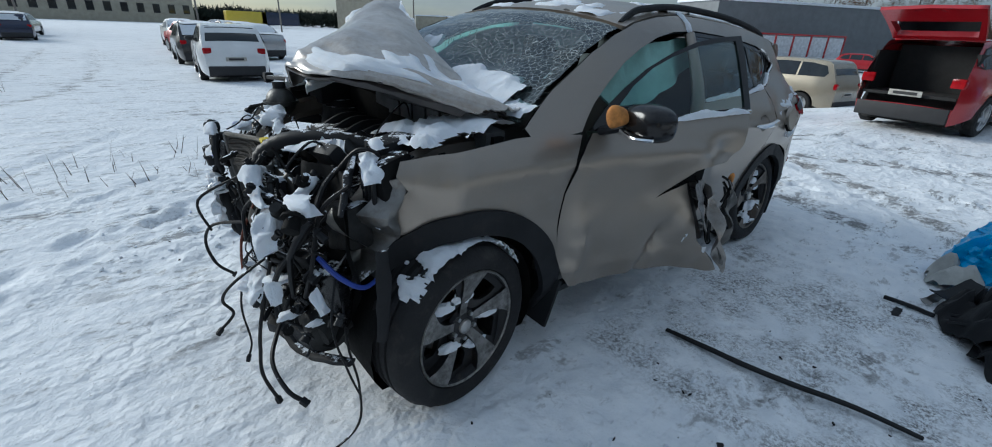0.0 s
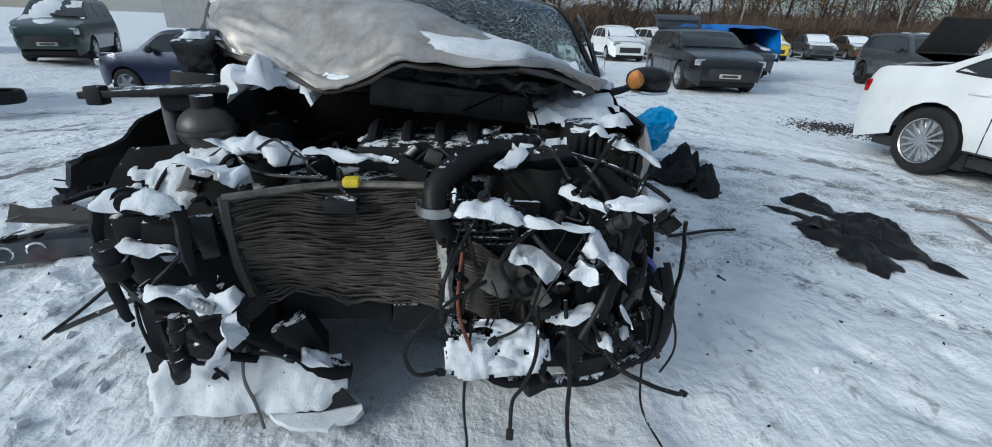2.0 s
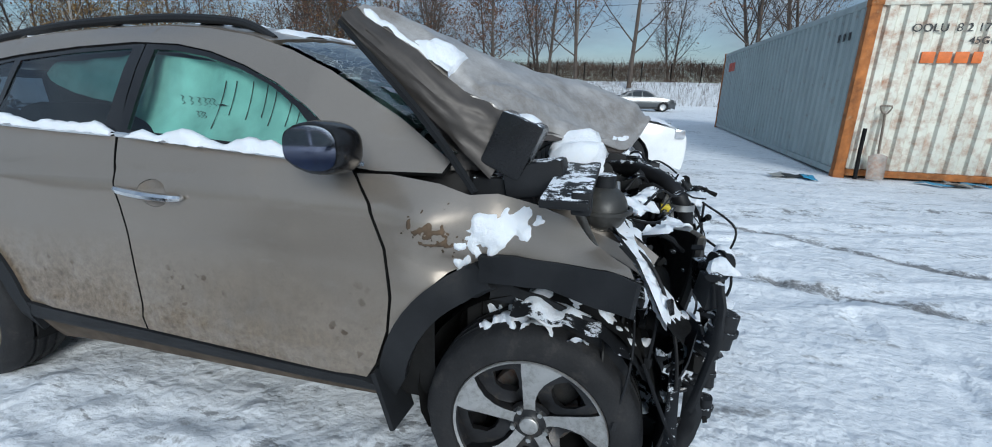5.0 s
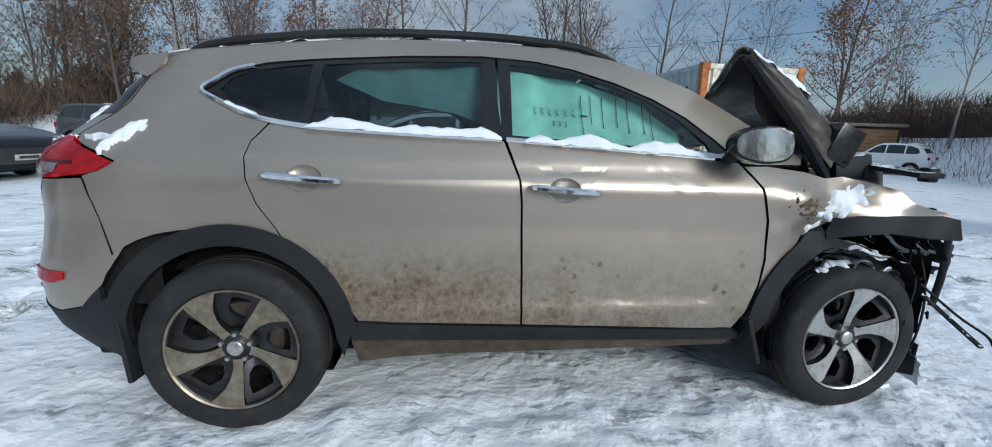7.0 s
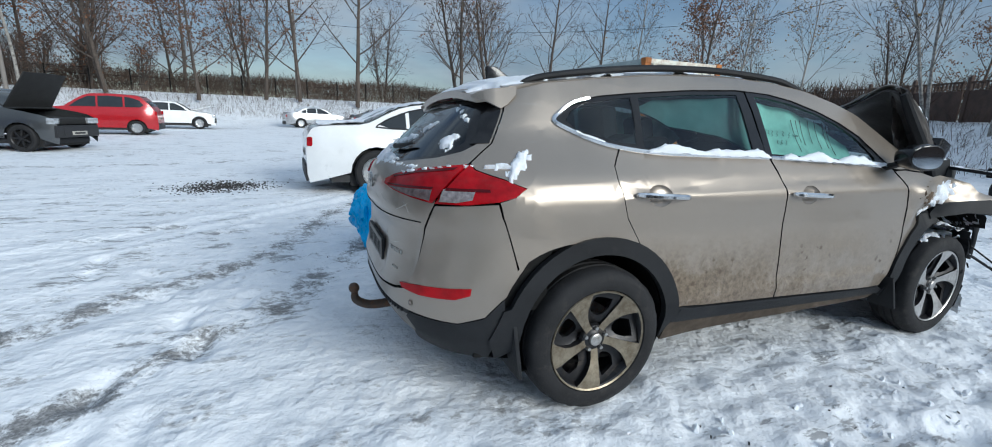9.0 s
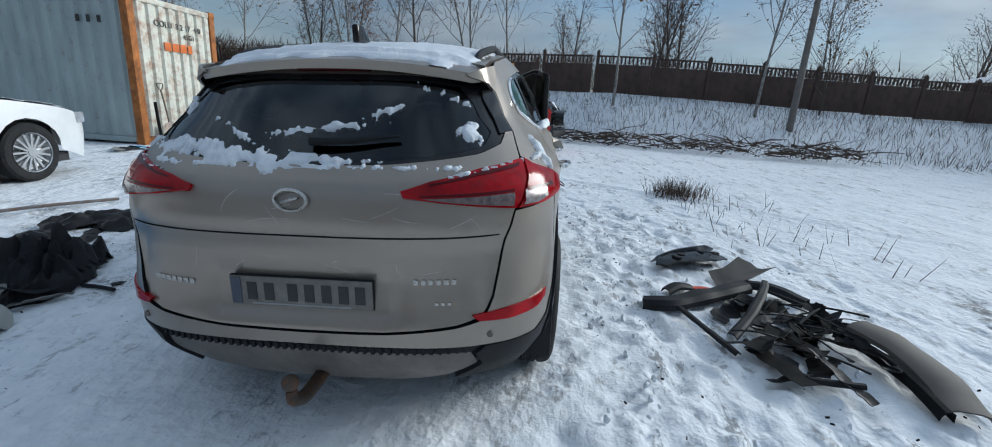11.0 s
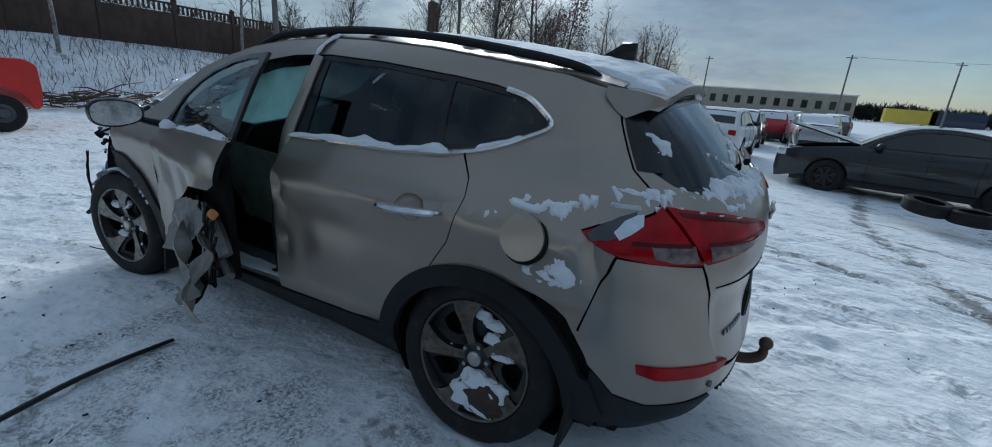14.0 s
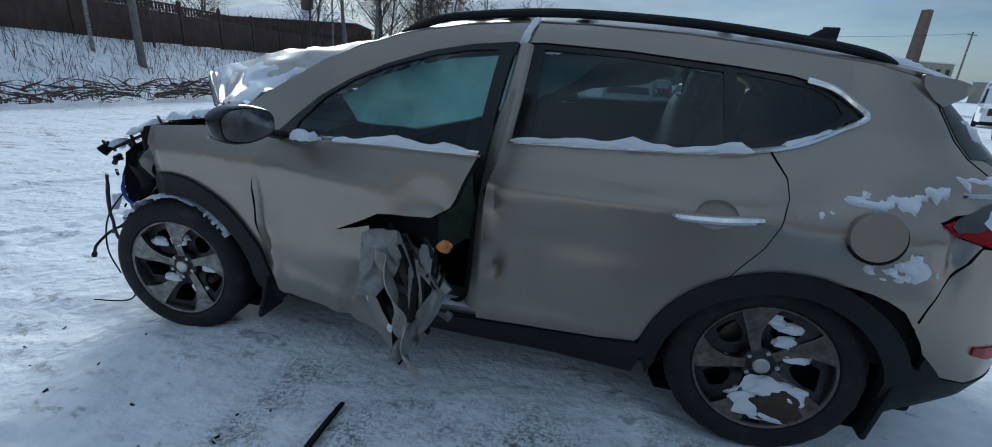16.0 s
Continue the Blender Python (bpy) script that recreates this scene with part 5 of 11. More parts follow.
seat(.18, .38, .50)
seat(.18, -.38, .50)
seat(-.72, 0, 1.36)
bm = bmesh.new()
lathe(bm, [(.185 + .014 * math.cos(a), .014 * math.sin(a)) for a in [2 * math.pi * i / 8 for i in range(8)]], 30, "x", (0, 0, 0), True)
moved(bm, Matrix.Translation((.50, .38, .98)) @ Matrix.Rotation(radians(-24), 4, "Y"))
part("steering_wheel", lean(bm), SEAT, SUV)
bm = bmesh.new()
box(bm, (-1.62, 0, .80), (.5, 1.3, .5), None, .02)
part("load_floor", lean(bm), DARK, SUV)
for s in (-1, 1):
    def curtain(u, z, s=s):
        return (u, s * (width(u, z) - .075 - .035 * math.sin((z - 1.1) * 9) + .018 * noise.noise(Vector((u * 5, z * 3, s))) + .012 * math.sin(u * 26)), z)
    cu = [(.50, 1.215), (.36, 1.33), (.18, 1.39), (0, 1.43), (-.36, 1.465), (-.9, 1.43), (-1.0, 1.38), (-.8, 1.30), (-.5, 1.26), (-.33, 1.20), (-.20, 1.14), (.0, 1.10), (.30, 1.09), (.50, 1.12)]
    if s > 0:
        cu = [(.50, 1.25), (.36, 1.33), (.18, 1.39), (0, 1.43), (-.36, 1.465), (-.6, 1.45), (-.5, 1.36), (-.33, 1.28), (-.1, 1.20), (.12, 1.15), (.40, 1.16)]
    ab = part("curtain_airbag", lean(sheet(cu, curtain, (0, s, 0), .04)), AIRBAG, SUV, "deployed pale teal curtain airbag", .012)
    # dark drips on it and a scrawl in marker
    if s < 0:
        for i in range(7):
            x0 = .05 + .058 * i + random.uniform(-.015, .015)
            bm = bmesh.new()
            l = random.uniform(.10, .20)
            zt = min(1.36, interp(RE, x0) - .13)
            tube(bm, [Vector(curtain(x0, zt - l * k / 4)) + Vector((0, -.007, 0)) for k in range(5)], [.0022, .0016, .0016, .0012, .0022], 5, 3)
            part("stain_drip", lean(bm), surf("dried_brown_stain", (0.06, 0.045, 0.03), 0.7), ab)
        for i, (x0, w, z0, h) in enumerate(((-.145, .018, 1.285, .036), (-.112, .020, 1.283, .032), (-.078, .020, 1.28, .034), (-.044, .020, 1.28, .03), (-.01, .02, 1.277, .034), (.024, .02, 1.275, .036), (.07, .05, 1.27, .006), (-.06, .016, 1.232, .024), (-.035, .016, 1.232, .024), (-.01, .014, 1.230, .024))):
            bm = bmesh.new()
            p = Vector(curtain(x0, z0)) + Vector((0, -.008, 0))
            tube(bm, [p + Vector((-w / 2, 0, h / 2)), p + Vector((w / 4, 0, h / 3)), p + Vector((-w / 4, 0, 0)), p + Vector((w / 2, 0, -h / 4)), p + Vector((-w / 3, 0, -h / 2))], .0013, 4, 3)
            part("marker_stroke", lean(bm), INK, ab, "unreadable marker scrawl")

# ---- mirrors
for s, swingm in ((-1, Matrix()), (1, Matrix.Translation((.86, .90, 0)) @ Matrix.Rotation(radians(-13.5), 4, "Z") @ Matrix.Translation((-.86, -.90, 0)))):
    e = new("door_mirror")
    e.parent = SUV
    c = Vector((.605, 1.065, 1.178)) if s > 0 else Vector((.705, -1.0, 1.165))
    rt = Matrix.Rotation(radians(-4 if s > 0 else 78), 4, "Z")
    bm = bmesh.new()
    bmesh.ops.create_uvsphere(bm, u_segments=24, v_segments=16, radius=1)
    for v in bm.verts:
        p = v.co
        q = Vector([math.copysign(abs(a) ** .72, a) for a in p])
        v.co = Vector((q.x * .095, q.y * .135, q.z * .085)) * (.84 if s > 0 else .9)
        if v.co.x < -.045:
            v.co.x = -.045
        v.co.z *= 1 - .25 * max(0, v.co.y * -s / .135)
    moved(bm, swingm @ Matrix.Translation(c) @ rt)
    part("mirror_shell", lean(bm), PLASTIC_GLOSS, e, "black gloss mirror shell")
    bm = bmesh.new()
    gl = [(.118 * math.copysign(abs(math.cos(a)) ** .7, math.cos(a)), .070 * math.copysign(abs(math.sin(a)) ** .7, math.sin(a))) for a in [2 * math.pi * i / 28 for i in range(28)]]
    bm.faces.new([bm.verts.new((-.049 if s > 0 else -.047, y * (.84 if s > 0 else .9), z * (.84 if s > 0 else .9) * (1 - .2 * max(0, y * -s / .12)))) for y, z in gl])
    bmesh.ops.recalc_face_normals(bm, faces=bm.faces)
    moved(bm, swingm @ Matrix.Translation(c) @ rt)
    part("mirror_glass", lean(bm), MIRROR if s < 0 else MIRROR_DIM, e, "mirror glass")
    bm = bmesh.new()
    tube(bm, [swingm @ Vector((.66, s * .86, 1.10)), swingm @ Vector((.645, s * .95, 1.13)), swingm @ Vector((.63, s * 1.0, 1.16))], [.035, .028, .03], 8, 4, flat=.6)
    part("mirror_arm", lean(bm), PLASTIC, e)
    bm = bmesh.new()
    tube(bm, [swingm @ (c + rt @ Vector(v)) for v in ((.055, s * .10, -.045), (.085, s * .02, -.055), (.07, s * -.08, -.05))], .008, 6, 4)
    part("indicator", lean(bm), CHROME, e)
    if s > 0:
        bm = bmesh.new()
        bmesh.ops.create_icosphere(bm, subdivisions=3, radius=.047, matrix=swingm @ Matrix.Translation((.70, .985, 1.185)) @ Matrix.Diagonal((1, .8, .9, 1)))
        rough_up(bm, .02, 14)
        part("torn_mirror_foam", lean(bm), AMBER, e, "ochre foam torn out of the mirror foot")


# ---- wheels
def wheel(x, y, z, s, turn=0.0, camber=0.0, spin=0.0, snow=0.0, label="", face=RIMFACE):
    """An alloy wheel: five broad machined spokes over dark blades."""
    e = new("wheel")
    e.parent = SUV
    if label:
        tagged(e, label)
    m = pose(x, y, z, 0, 0, turn) @ Matrix.Rotation(radians(camber), 4, "X") @ Matrix.Rotation(radians(spin), 4, "Y")
    if s > 0:
        m = m @ Matrix.Rotation(math.pi, 4, "Z")
    # built with its outer face towards -y
    R, w = .352, .118
    bm = bmesh.new()
    prof = [(.242, -w * .80), (.256, -w * .98), (.275, -w * 1.03), (.305, -w * 1.02), (.330, -w * .93), (.344, -w * .80), (.350, -w * .62), (.351, -w * .42), (.343, -w * .40), (.343, -w * .30), (.352, -w * .28), (.352, -.012), (.343, -.010), (.343, .010), (.352, .012), (.352, w * .28), (.343, w * .30), (.343, w * .40), (.351, w * .42), (.350, w * .62), (.342, w * .82), (.32, w * .98), (.27, w * 1.0), (.242, w * .8)]
    lathe(bm, prof, 72)
    for v in bm.verts:      # shoulder blocks
        r = math.hypot(v.co.x, v.co.z)
        if r > .335 and abs(v.co.y) > w * .45:
            a = math.atan2(v.co.z, v.co.x)
            if int(a / (2 * math.pi) * 72 + 72) % 2:
                v.co.x *= .985
                v.co.z *= .985
    part("tyre", moved(bm, m), RUBBER, e, "worn black tyre")
    bm = bmesh.new()
    lathe(bm, [(.236, -w * .86), (.248, -w * .94), (.249, -w * .86), (.236, -w * .70), (.225, -w * .3), (.215, w * .2), (.22, w * .8), (.02, w * .4)], 56)
    part("rim", moved(bm, m), RIMDARK, e, "dark alloy rim")
    bm = bmesh.new()
    lathe(bm, [(.239, -w * .93), (.2465, -w * .97), (.2495, -w * .93), (.2435, -w * .88)], 64, closed=True)
    part("rim_edge", moved(bm, m), face, e)
    bm = bmesh.new()
    lathe(bm, [(.0, .02), (.150, .02), (.155, .03), (.155, .045), (.0, .045)], 40)
    part("brake_disc", moved(bm, m), surf("brake_disc_steel", (0.2, 0.19, 0.18), 0.45, 0.8, 0.3, 14, 90, 0.2, dirt=(0.2, 0.1, 0.05)), e)
    for i in range(5):
        a = 2 * math.pi * i / 5
        rot = Matrix.Rotation(a, 4, "Y")
        # machined spoke, narrow at the hub and swept wide at the rim: (tangential, radial)
        o = [(-.020, .034), (-.022, .075), (-.024, .12), (-.026, .17), (-.029, .210), (-.030, .2405), (.0, .2425), (.035, .240), (.070, .232), (.100, .2205), (.070, .196), (.042, .166), (.024, .130), (.016, .095), (.016, .065), (.020, .034)]
        bm = bmesh.new()
        dep = lambda rr: -w * (.62 + .30 * min(1, max(0, (rr - .05) / .16)))
        f0 = [bm.verts.new((tx, dep(rr), rr)) for tx, rr in o]
        f1 = [bm.verts.new((tx * .75 + .004, -w * .30, rr)) for tx, rr in o]
        n_ = len(o)
        for k in range(n_ // 2 - 1):
            bm.faces.new((f0[k], f0[k + 1], f0[n_ - 2 - k], f0[n_ - 1 - k]))
        for k in range(n_):
            j = (k + 1) % n_
            bm.faces.new((f0[k], f1[k], f1[j], f0[j])).material_index = 1
        bmesh.ops.recalc_face_normals(bm, faces=bm.faces)
        part("spoke", moved(bm, m @ rot), [face, RIMDARK], e, sharp=25)
        # dark blade with a window in it, set back between the spokes
        pol = lambda ang, r_: (r_ * math.sin(radians(ang)), r_ * math.cos(radians(ang)))
        rim_ = [pol(ang, .236) for ang in (14, 24, 34, 44, 54, 64)] + [pol(66, .16), pol(62, .10), pol(52, .072), pol(30, .062), pol(14, .085), pol(9, .13), pol(9, .18)]
        win = [pol(ang, .205) for ang in (34, 42, 50, 57)] + [pol(58, .165), pol(54, .125), pol(44, .108), pol(34, .115), pol(27, .135), pol(26, .165)]
        bm = sheet(rim_, lambda tx, rr: (tx, -w * (.40 + .34 * min(1, math.hypot(tx, rr) / .22)) + .02 * math.sin(math.atan2(tx, rr) * 3.2), rr), (0, -1, 0), .03, holes=[win[::-1]])
        part("blade", moved(bm, m @ rot), RIMDARK, e, solid=.022)
        bm = bmesh.new()
        rb = Matrix.Rotation(a + math.pi / 5, 4, "Y")
        cyl(bm, (0, -w * .62, .056), (0, -w * .76, .056), .010, .009, 6)
        part("wheel_nut", moved(bm, m @ rb), ALU, e)
    bm = bmesh.new()
    lathe(bm, [(.0, -w * .80), (.024, -w * .80), (.030, -w * .77), (.032, -w * .70)], 28)
    part("hub_cap", moved(bm, m), RIMFACE, e)
    bm = bmesh.new()
    lathe(bm, [(.031, -w * .70), (.036, -w * .66), (.068, -w * .62), (.074, -w * .5)], 28)
    part("hub_plate", moved(bm, m), RIMDARK, e)
    bm = bmesh.new()
    box(bm, (.10, .03, .09), (.10, .05, .12), Matrix.Rotation(radians(45), 4, "Y"), .012)
    part("brake_caliper", moved(bm, m), ENGINE, e)
    return m


M_FR = wheel(1.335, -.795, .345, -1, turn=1.5, spin=0)
wheel(-1.335, -.795, .345, -1, spin=180, face=RIMGRIME)
M_RL = wheel(-1.335, .80, .345, 1, camber=5, spin=20, face=surf("muddy_alloy_face", (0.17, 0.15, 0.125), 0.5, 0.6, 0.3, 14, 160, 0.12, dirt=(0.06, 0.048, 0.036), dirt_amt=0.5), label="wheel leaning out at its foot, packed with snow and mud")
RIMSCUFF = surf("scuffed_dark_alloy_face", (0.27, 0.26, 0.245), 0.45, 0.7, 0.3, 18, 160, 0.12, dirt=(0.05, 0.045, 0.04), dirt_amt=0.46)
M_FL = wheel(1.365, .845, .335, 1, turn=8, camber=0, spin=0, face=RIMSCUFF)

# ---- the front wings
def wing_r(u, z, off=0.0):
    """Right front wing: dented at its root, its tip swung outwards."""
    x, y, z = flank(-1)(u, z, off)
    k = max(0, u - 1.12)
    y -= k ** 1.3 * (.20 + 1.0 * max(0, 1.0 - z))
    y += .012 * noise.noise(Vector((u * 7, z * 7, 4))) * min(1, k * 6 + .3)
    y += .035 * math.exp(-((u - 1.32) / .09) ** 2 - ((z - .98) / .05) ** 2)
    return (x - .14 * k, y, z + .20 * k * min(1, max(0, (.95 - z) / .15)))


wr = [(.735, 1.078), (.85, 1.082), (1.02, 1.065), (1.12, 1.04), (1.22, 1.05), (1.36, 1.03), (1.50, 1.0), (1.58, .925), (1.66, .83), (1.685, .775), (1.60, .80), (1.45, .835), (1.30, .85), (1.17, .835), (1.05, .78), (.95, .69), (.885, .58), (.852, .46), (.81, .41), (.850, .55), (.866, .68), (.853, .85), (.808, .99)]
wing1 = part("front_wing", lean(sheet(wr, wing_r, (0, -1, 0), .03, gap=.002)), PAINT, SUV, "dented taupe front wing bent outwards", .012, rim=DARK)
cl = arc(*ARCH_F, .525, 112, 176, 12) + [(.80, .30), (.84, .27)] + arc(*ARCH_F, .43, 172, 106, 12)
part("arch_cladding", lean(sheet([p for p in cl], lambda u, z: wing_r(u, z, .014), (0, -1, 0), .04)), PLASTIC, wing1, "scraped black arch trim", .03)
cf = [(1.165, .852), (1.30, .862), (1.45, .846), (1.60, .81), (1.69, .775), (1.675, .70), (1.58, .715), (1.42, .755), (1.28, .765), (1.16, .765)]
part("arch_cladding", lean(sheet(cf, lambda u, z: wing_r(u, z, .020), (0, -1, 0), .04)), PLASTIC, wing1, "split end of the arch trim", .025)
ln = [(1.18, .765), (1.35, .745), (1.52, .68), (1.62, .56), (1.66, .40), (1.60, .30), (1.57, .42), (1.52, .56), (1.42, .66), (1.3, .70), (1.18, .70)]
part("arch_liner", lean(sheet(ln, lambda u, z: (u, -.86 - .04 * noise.noise(Vector((u * 6, z * 6, 0))), z), (0, -1, 0), .04)), PLASTIC, wing1, "torn wheel-arch liner", .01)
bm = bmesh.new()
box(bm, (.84, -.86, .31), (.02, .16, .22), Matrix.Rotation(radians(-18), 4, "Y"), .006)
part("mud_flap", lean(bm), PLASTIC, wing1)


def wing_l(u, z, off=0.0):
    """Left front wing, its nose crumpled inwards."""
    x, y, z = flank(1)(u, z, off)
    k = max(0, u - 1.38)
    y -= .35 * k
    y += .022 * noise.noise(Vector((u * 8, z * 8, 9))) * min(1, k * 5 + .25)
    y += .02 * math.exp(-((u - .9) / .05) ** 2) * noise.noise(Vector((z * 9, 0, 0)))
    return (x - .25 * k, y, z)


wl_ = [(.735, 1.082), (.90, 1.10), (1.10, 1.10), (1.30, 1.085), (1.50, 1.07), (1.60, 1.05), (1.63, 1.00), (1.59, .95), (1.64, .89), (1.65, .82), (1.62, .775), (1.57, .785), (1.50, .81), (1.36, .84), (1.22, .825), (1.08, .77), (.98, .69), (.91, .58), (.87, .44), (.80, .40), (.835, .55), (.865, .68), (.853, .85), (.808, .99)]
wing2 = part("front_wing", lean(sheet(wl_, wing_l, (0, 1, 0), .028, gap=.002)), PAINT, SUV, "taupe front wing with a crumpled nose", .012, rim=DARK)
cl2 = arc(*ARCH_F, .525, 35, 178, 22) + [(.80, .27), (.90, .24)] + arc(*ARCH_F, .425, 172, 33, 22)
part("arch_cladding", lean(sheet(cl2, lambda u, z: wing_l(u, z, .016), (0, 1, 0), .04)), PLASTIC, wing2, "black arch trim", .03)
bm = bmesh.new()
box(bm, (.86, .86, .30), (.02, .16, .24), Matrix.Rotation(radians(-18), 4, "Y"), .006)
part("mud_flap", lean(bm), PLASTIC, wing2)
# torn inner metal at the nose of the left wing
bm = sheet([(1.50, 1.02), (1.62, .98), (1.70, .80), (1.78, .66), (1.68, .62), (1.60, .76), (1.52, .88)], lambda u, z: (u + .03 * math.sin(z * 31), .74 - .05 * math.sin(u * 23) + .03 * noise.noise(Vector((u * 11, z * 11, 0))), z), (0, 1, 0), .03)
part("inner_wing", lean(bm), BARE, wing2, "bare torn inner wing panel", .006)

# ---- the bonnet, folded up into a tent
HOOD = [  # rows run from the left hinge to the right, from the screen to the nose
    [(1.00, .80, 1.140), (.97, .45, 1.185), (.92, .10, 1.295), (.83, -.32, 1.46), (.74, -.66, 1.625), (.735, -.76, 1.60)],
    [(1.06, .82, 1.150), (1.16, .45, 1.245), (1.13, .08, 1.405), (1.03, -.34, 1.49), (.92, -.68, 1.555), (.90, -.775, 1.50)],
    [(1.10, .80, 1.150), (1.36, .42, 1.280), (1.36, .02, 1.41), (1.24, -.32, 1.40), (1.08, -.68, 1.435), (1.06, -.77, 1.39)],
    [(1.14, .78, 1.150), (1.52, .40, 1.285), (1.56, .02, 1.33), (1.42, -.28, 1.265), (1.18, -.66, 1.36), (1.17, -.74, 1.33)],
    [(1.18, .75, 1.145), (1.60, .36, 1.272), (1.645, .02, 1.255), (1.545, -.25, 1.160), (1.29, -.58, 1.240), (1.25, -.68, 1.27)],
]


def hood_at(a, b):
    """The bonnet's sheet: a from left to right, b from screen to nose, both 0 to 1."""
    def line(row, t):
        k = t * (len(row) - 1)
        i = min(int(k), len(row) - 2)
        f = k - i
        p = [Vector(row[min(max(i + j, 0), len(row) - 1)]) for j in (-1, 0, 1, 2)]
        return 0.5 * ((2 * p[1]) + (p[2] - p[0]) * f + (2 * p[0] - 5 * p[1] + 4 * p[2] - p[3]) * f * f + (3 * p[1] - p[0] - 3 * p[2] + p[3]) * f ** 3)
    def fold(row, t):
        k = t * (len(row) - 1)
        i = min(int(k), len(row) - 2)
        return Vector(row[i]).lerp(Vector(row[i + 1]), k - i)
    p = line([line(r, a).lerp(fold(r, a), .72) for r in HOOD], b)
    ridge = abs(noise.noise(Vector((a * 3.2 + .8 * b, b * 2.6, 5)))) + .5 * abs(noise.noise(Vector((a * 7, b * 6 - a * 2, 9))))
    p.z += .055 * (.32 - ridge) * (1 - .5 * a) + .005 * noise.noise(Vector((a * 19, b * 19, 1)))
    p.x += .020 * noise.noise(Vector((a * 8, b * 3, 15))) * b
    # crinkled metal towards the buckled front
    k = min(1, max(0, (b - .55) / .25)) * min(1, max(0, (a - .30) / .2))
    p.z += k * (.020 * abs(noise.noise(Vector((a * 11 + b * 4, b * 9, 21)))) + .010 * abs(noise.noise(Vector((a * 25, b * 22 - a * 9, 8)))))
    return p


sq = [(0, 0), (1, 0), (1, 1), (0, 1)]
BONNET_BACK = surf("dull_dark_primer", (0.075, 0.064, 0.058), 0.42, 0.2, 0.35, 4, 60, 0.15, dirt=(0.03, 0.027, 0.025), dirt_amt=0.4)
bonnet = part("bonnet", sheet(sq, hood_at, (0, 0, 1), .018), PAINT_FROST_LIT, SUV, "folded taupe bonnet with snow in its creases", .006)
part("bonnet_liner", sheet([(.03, .03), (.97, .03), (.97, .95), (.03, .95)], lambda a, b: hood_at(a, b) - Vector((0, 0, .035)), (0, 0, -1), .04), BONNET_BACK, bonnet, "dark underside of the bonnet", .01)
# folded right edge with its inner frame
edge = [hood_at(1, b) for b in (0, .25, .5, .75, 1)]


def flap(a, b):
    p = hood_at(1, a)
    k = Vector((.70, -.80, 1.56)).lerp(Vector((1.17, -.80, 1.12)), a)
    q = p.lerp(k, b)
    q.y += -.03 * math.sin(b * 3.1) + .012 * noise.noise(Vector((a * 9, b * 6, 3)))
    return q


DARK_SHEET = surf("dark_sheet_metal", (0.065, 0.057, 0.051), 0.5, 0.35, 0.3, 5, 80, 0.1, dirt=(0.04, 0.036, 0.032), dirt_amt=0.4)
part("bonnet_edge", sheet(sq, flap, (0, -1, 0), .06), DARK_SHEET, bonnet, "folded bonnet edge", .008)
bm = bmesh.new()
tube(bm, [(.70, -.80, 1.56), (.84, -.80, 1.42), (1.0, -.81, 1.25), (1.13, -.82, 1.08)], [.02, .028, .03, .026], 6, 5, flat=.5)
part("bonnet_rail", bm, PLASTIC, bonnet)
bm = sheet([(0, 0), (1, 0), (1, 1), (0, 1)], lambda a, b: Vector((.73, -.70, 1.60)).lerp(Vector((1.0, -.70, 1.12)), b).lerp(Vector((1.15, -.64, 1.30)).lerp(Vector((1.2, -.62, 1.12)), b), a) + Vector((.02 * math.sin(b * 9), .02 * noise.noise(Vector((a * 8, b * 8, 0))), 0)), (0, -1, 0), .08)
part("bonnet_underside", bm, BONNET_BACK, bonnet)

# ---- engine bay
random.seed(11)


def junk(name, bm, mat, label="", parent=SUV):
    return part(name, bm, SNOWED.get(mat, mat), parent, label)


# deep background of the bay
bm = bmesh.new()
box(bm, (1.30, 0, .62), (.45, .86, .50), None, .05)
rough_up(bm, .03, 5)
junk("engine_block", bm, ENGINE, "sooty engine block")
bm = bmesh.new()
box(bm, (1.35, .08, .93), (.34, .50, .10), None, .03)
manifold = junk("intake_manifold", bm, PLASTIC, "black intake manifold")
for i in range(4):
    bm = bmesh.new()
    tube(bm, [(1.24, -.12 + i * .12, .99), (1.36, -.12 + i * .12, 1.0), (1.50, -.12 + i * .12, .93)], .026, 8, 4)
    part("intake_runner", bm, PLASTIC, manifold)
for s in (-1, 1):
    bm = bmesh.new()
    cyl(bm, (1.20, s * .60, .45), (1.18, s * .57, .99), .15, .11, 20)
    cyl(bm, (1.18, s * .57, .98), (1.18, s * .57, 1.02), .09, .05, 16)
    junk("strut_tower", bm, ENGINE)
    bm = bmesh.new()
    tube(bm, [(1.0, s * .66, .98), (1.3, s * .68, .98), (1.52, s * (.70 if s > 0 else .66), .93), (1.66, s * .66, .85)], [.04, .045, .04, .035], 6, 4, flat=1.3)
    junk("upper_rail", bm, PAINT)
    bm = bmesh.new()
    tube(bm, [(1.05, s * .48, .52), (1.4, s * .48, .52), (1.70, s * .46, .54), (1.80, s * .5, .50)], [.05, .05, .055, .04], 6, 4, flat=1.3)
    junk("chassis_leg", bm, ENGINE)
# radiator pack: bent fins, frame, condenser
RADR = surf("radiator_tank", (0.05, 0.048, 0.045), 0.5, 0.3, 0.3, 9, 80, 0.2)


def rad(y, z, dx=0.0):
    k = (z - .5) / .4
    return Vector((1.80 + dx - .05 * math.sin((y + .45) / .6 * math.pi) + .035 * math.sin(k * 5 + y * 5) + .02 * noise.noise(Vector((y * 7, z * 7, 0))), y, z + .012 * math.sin(y * 13)))


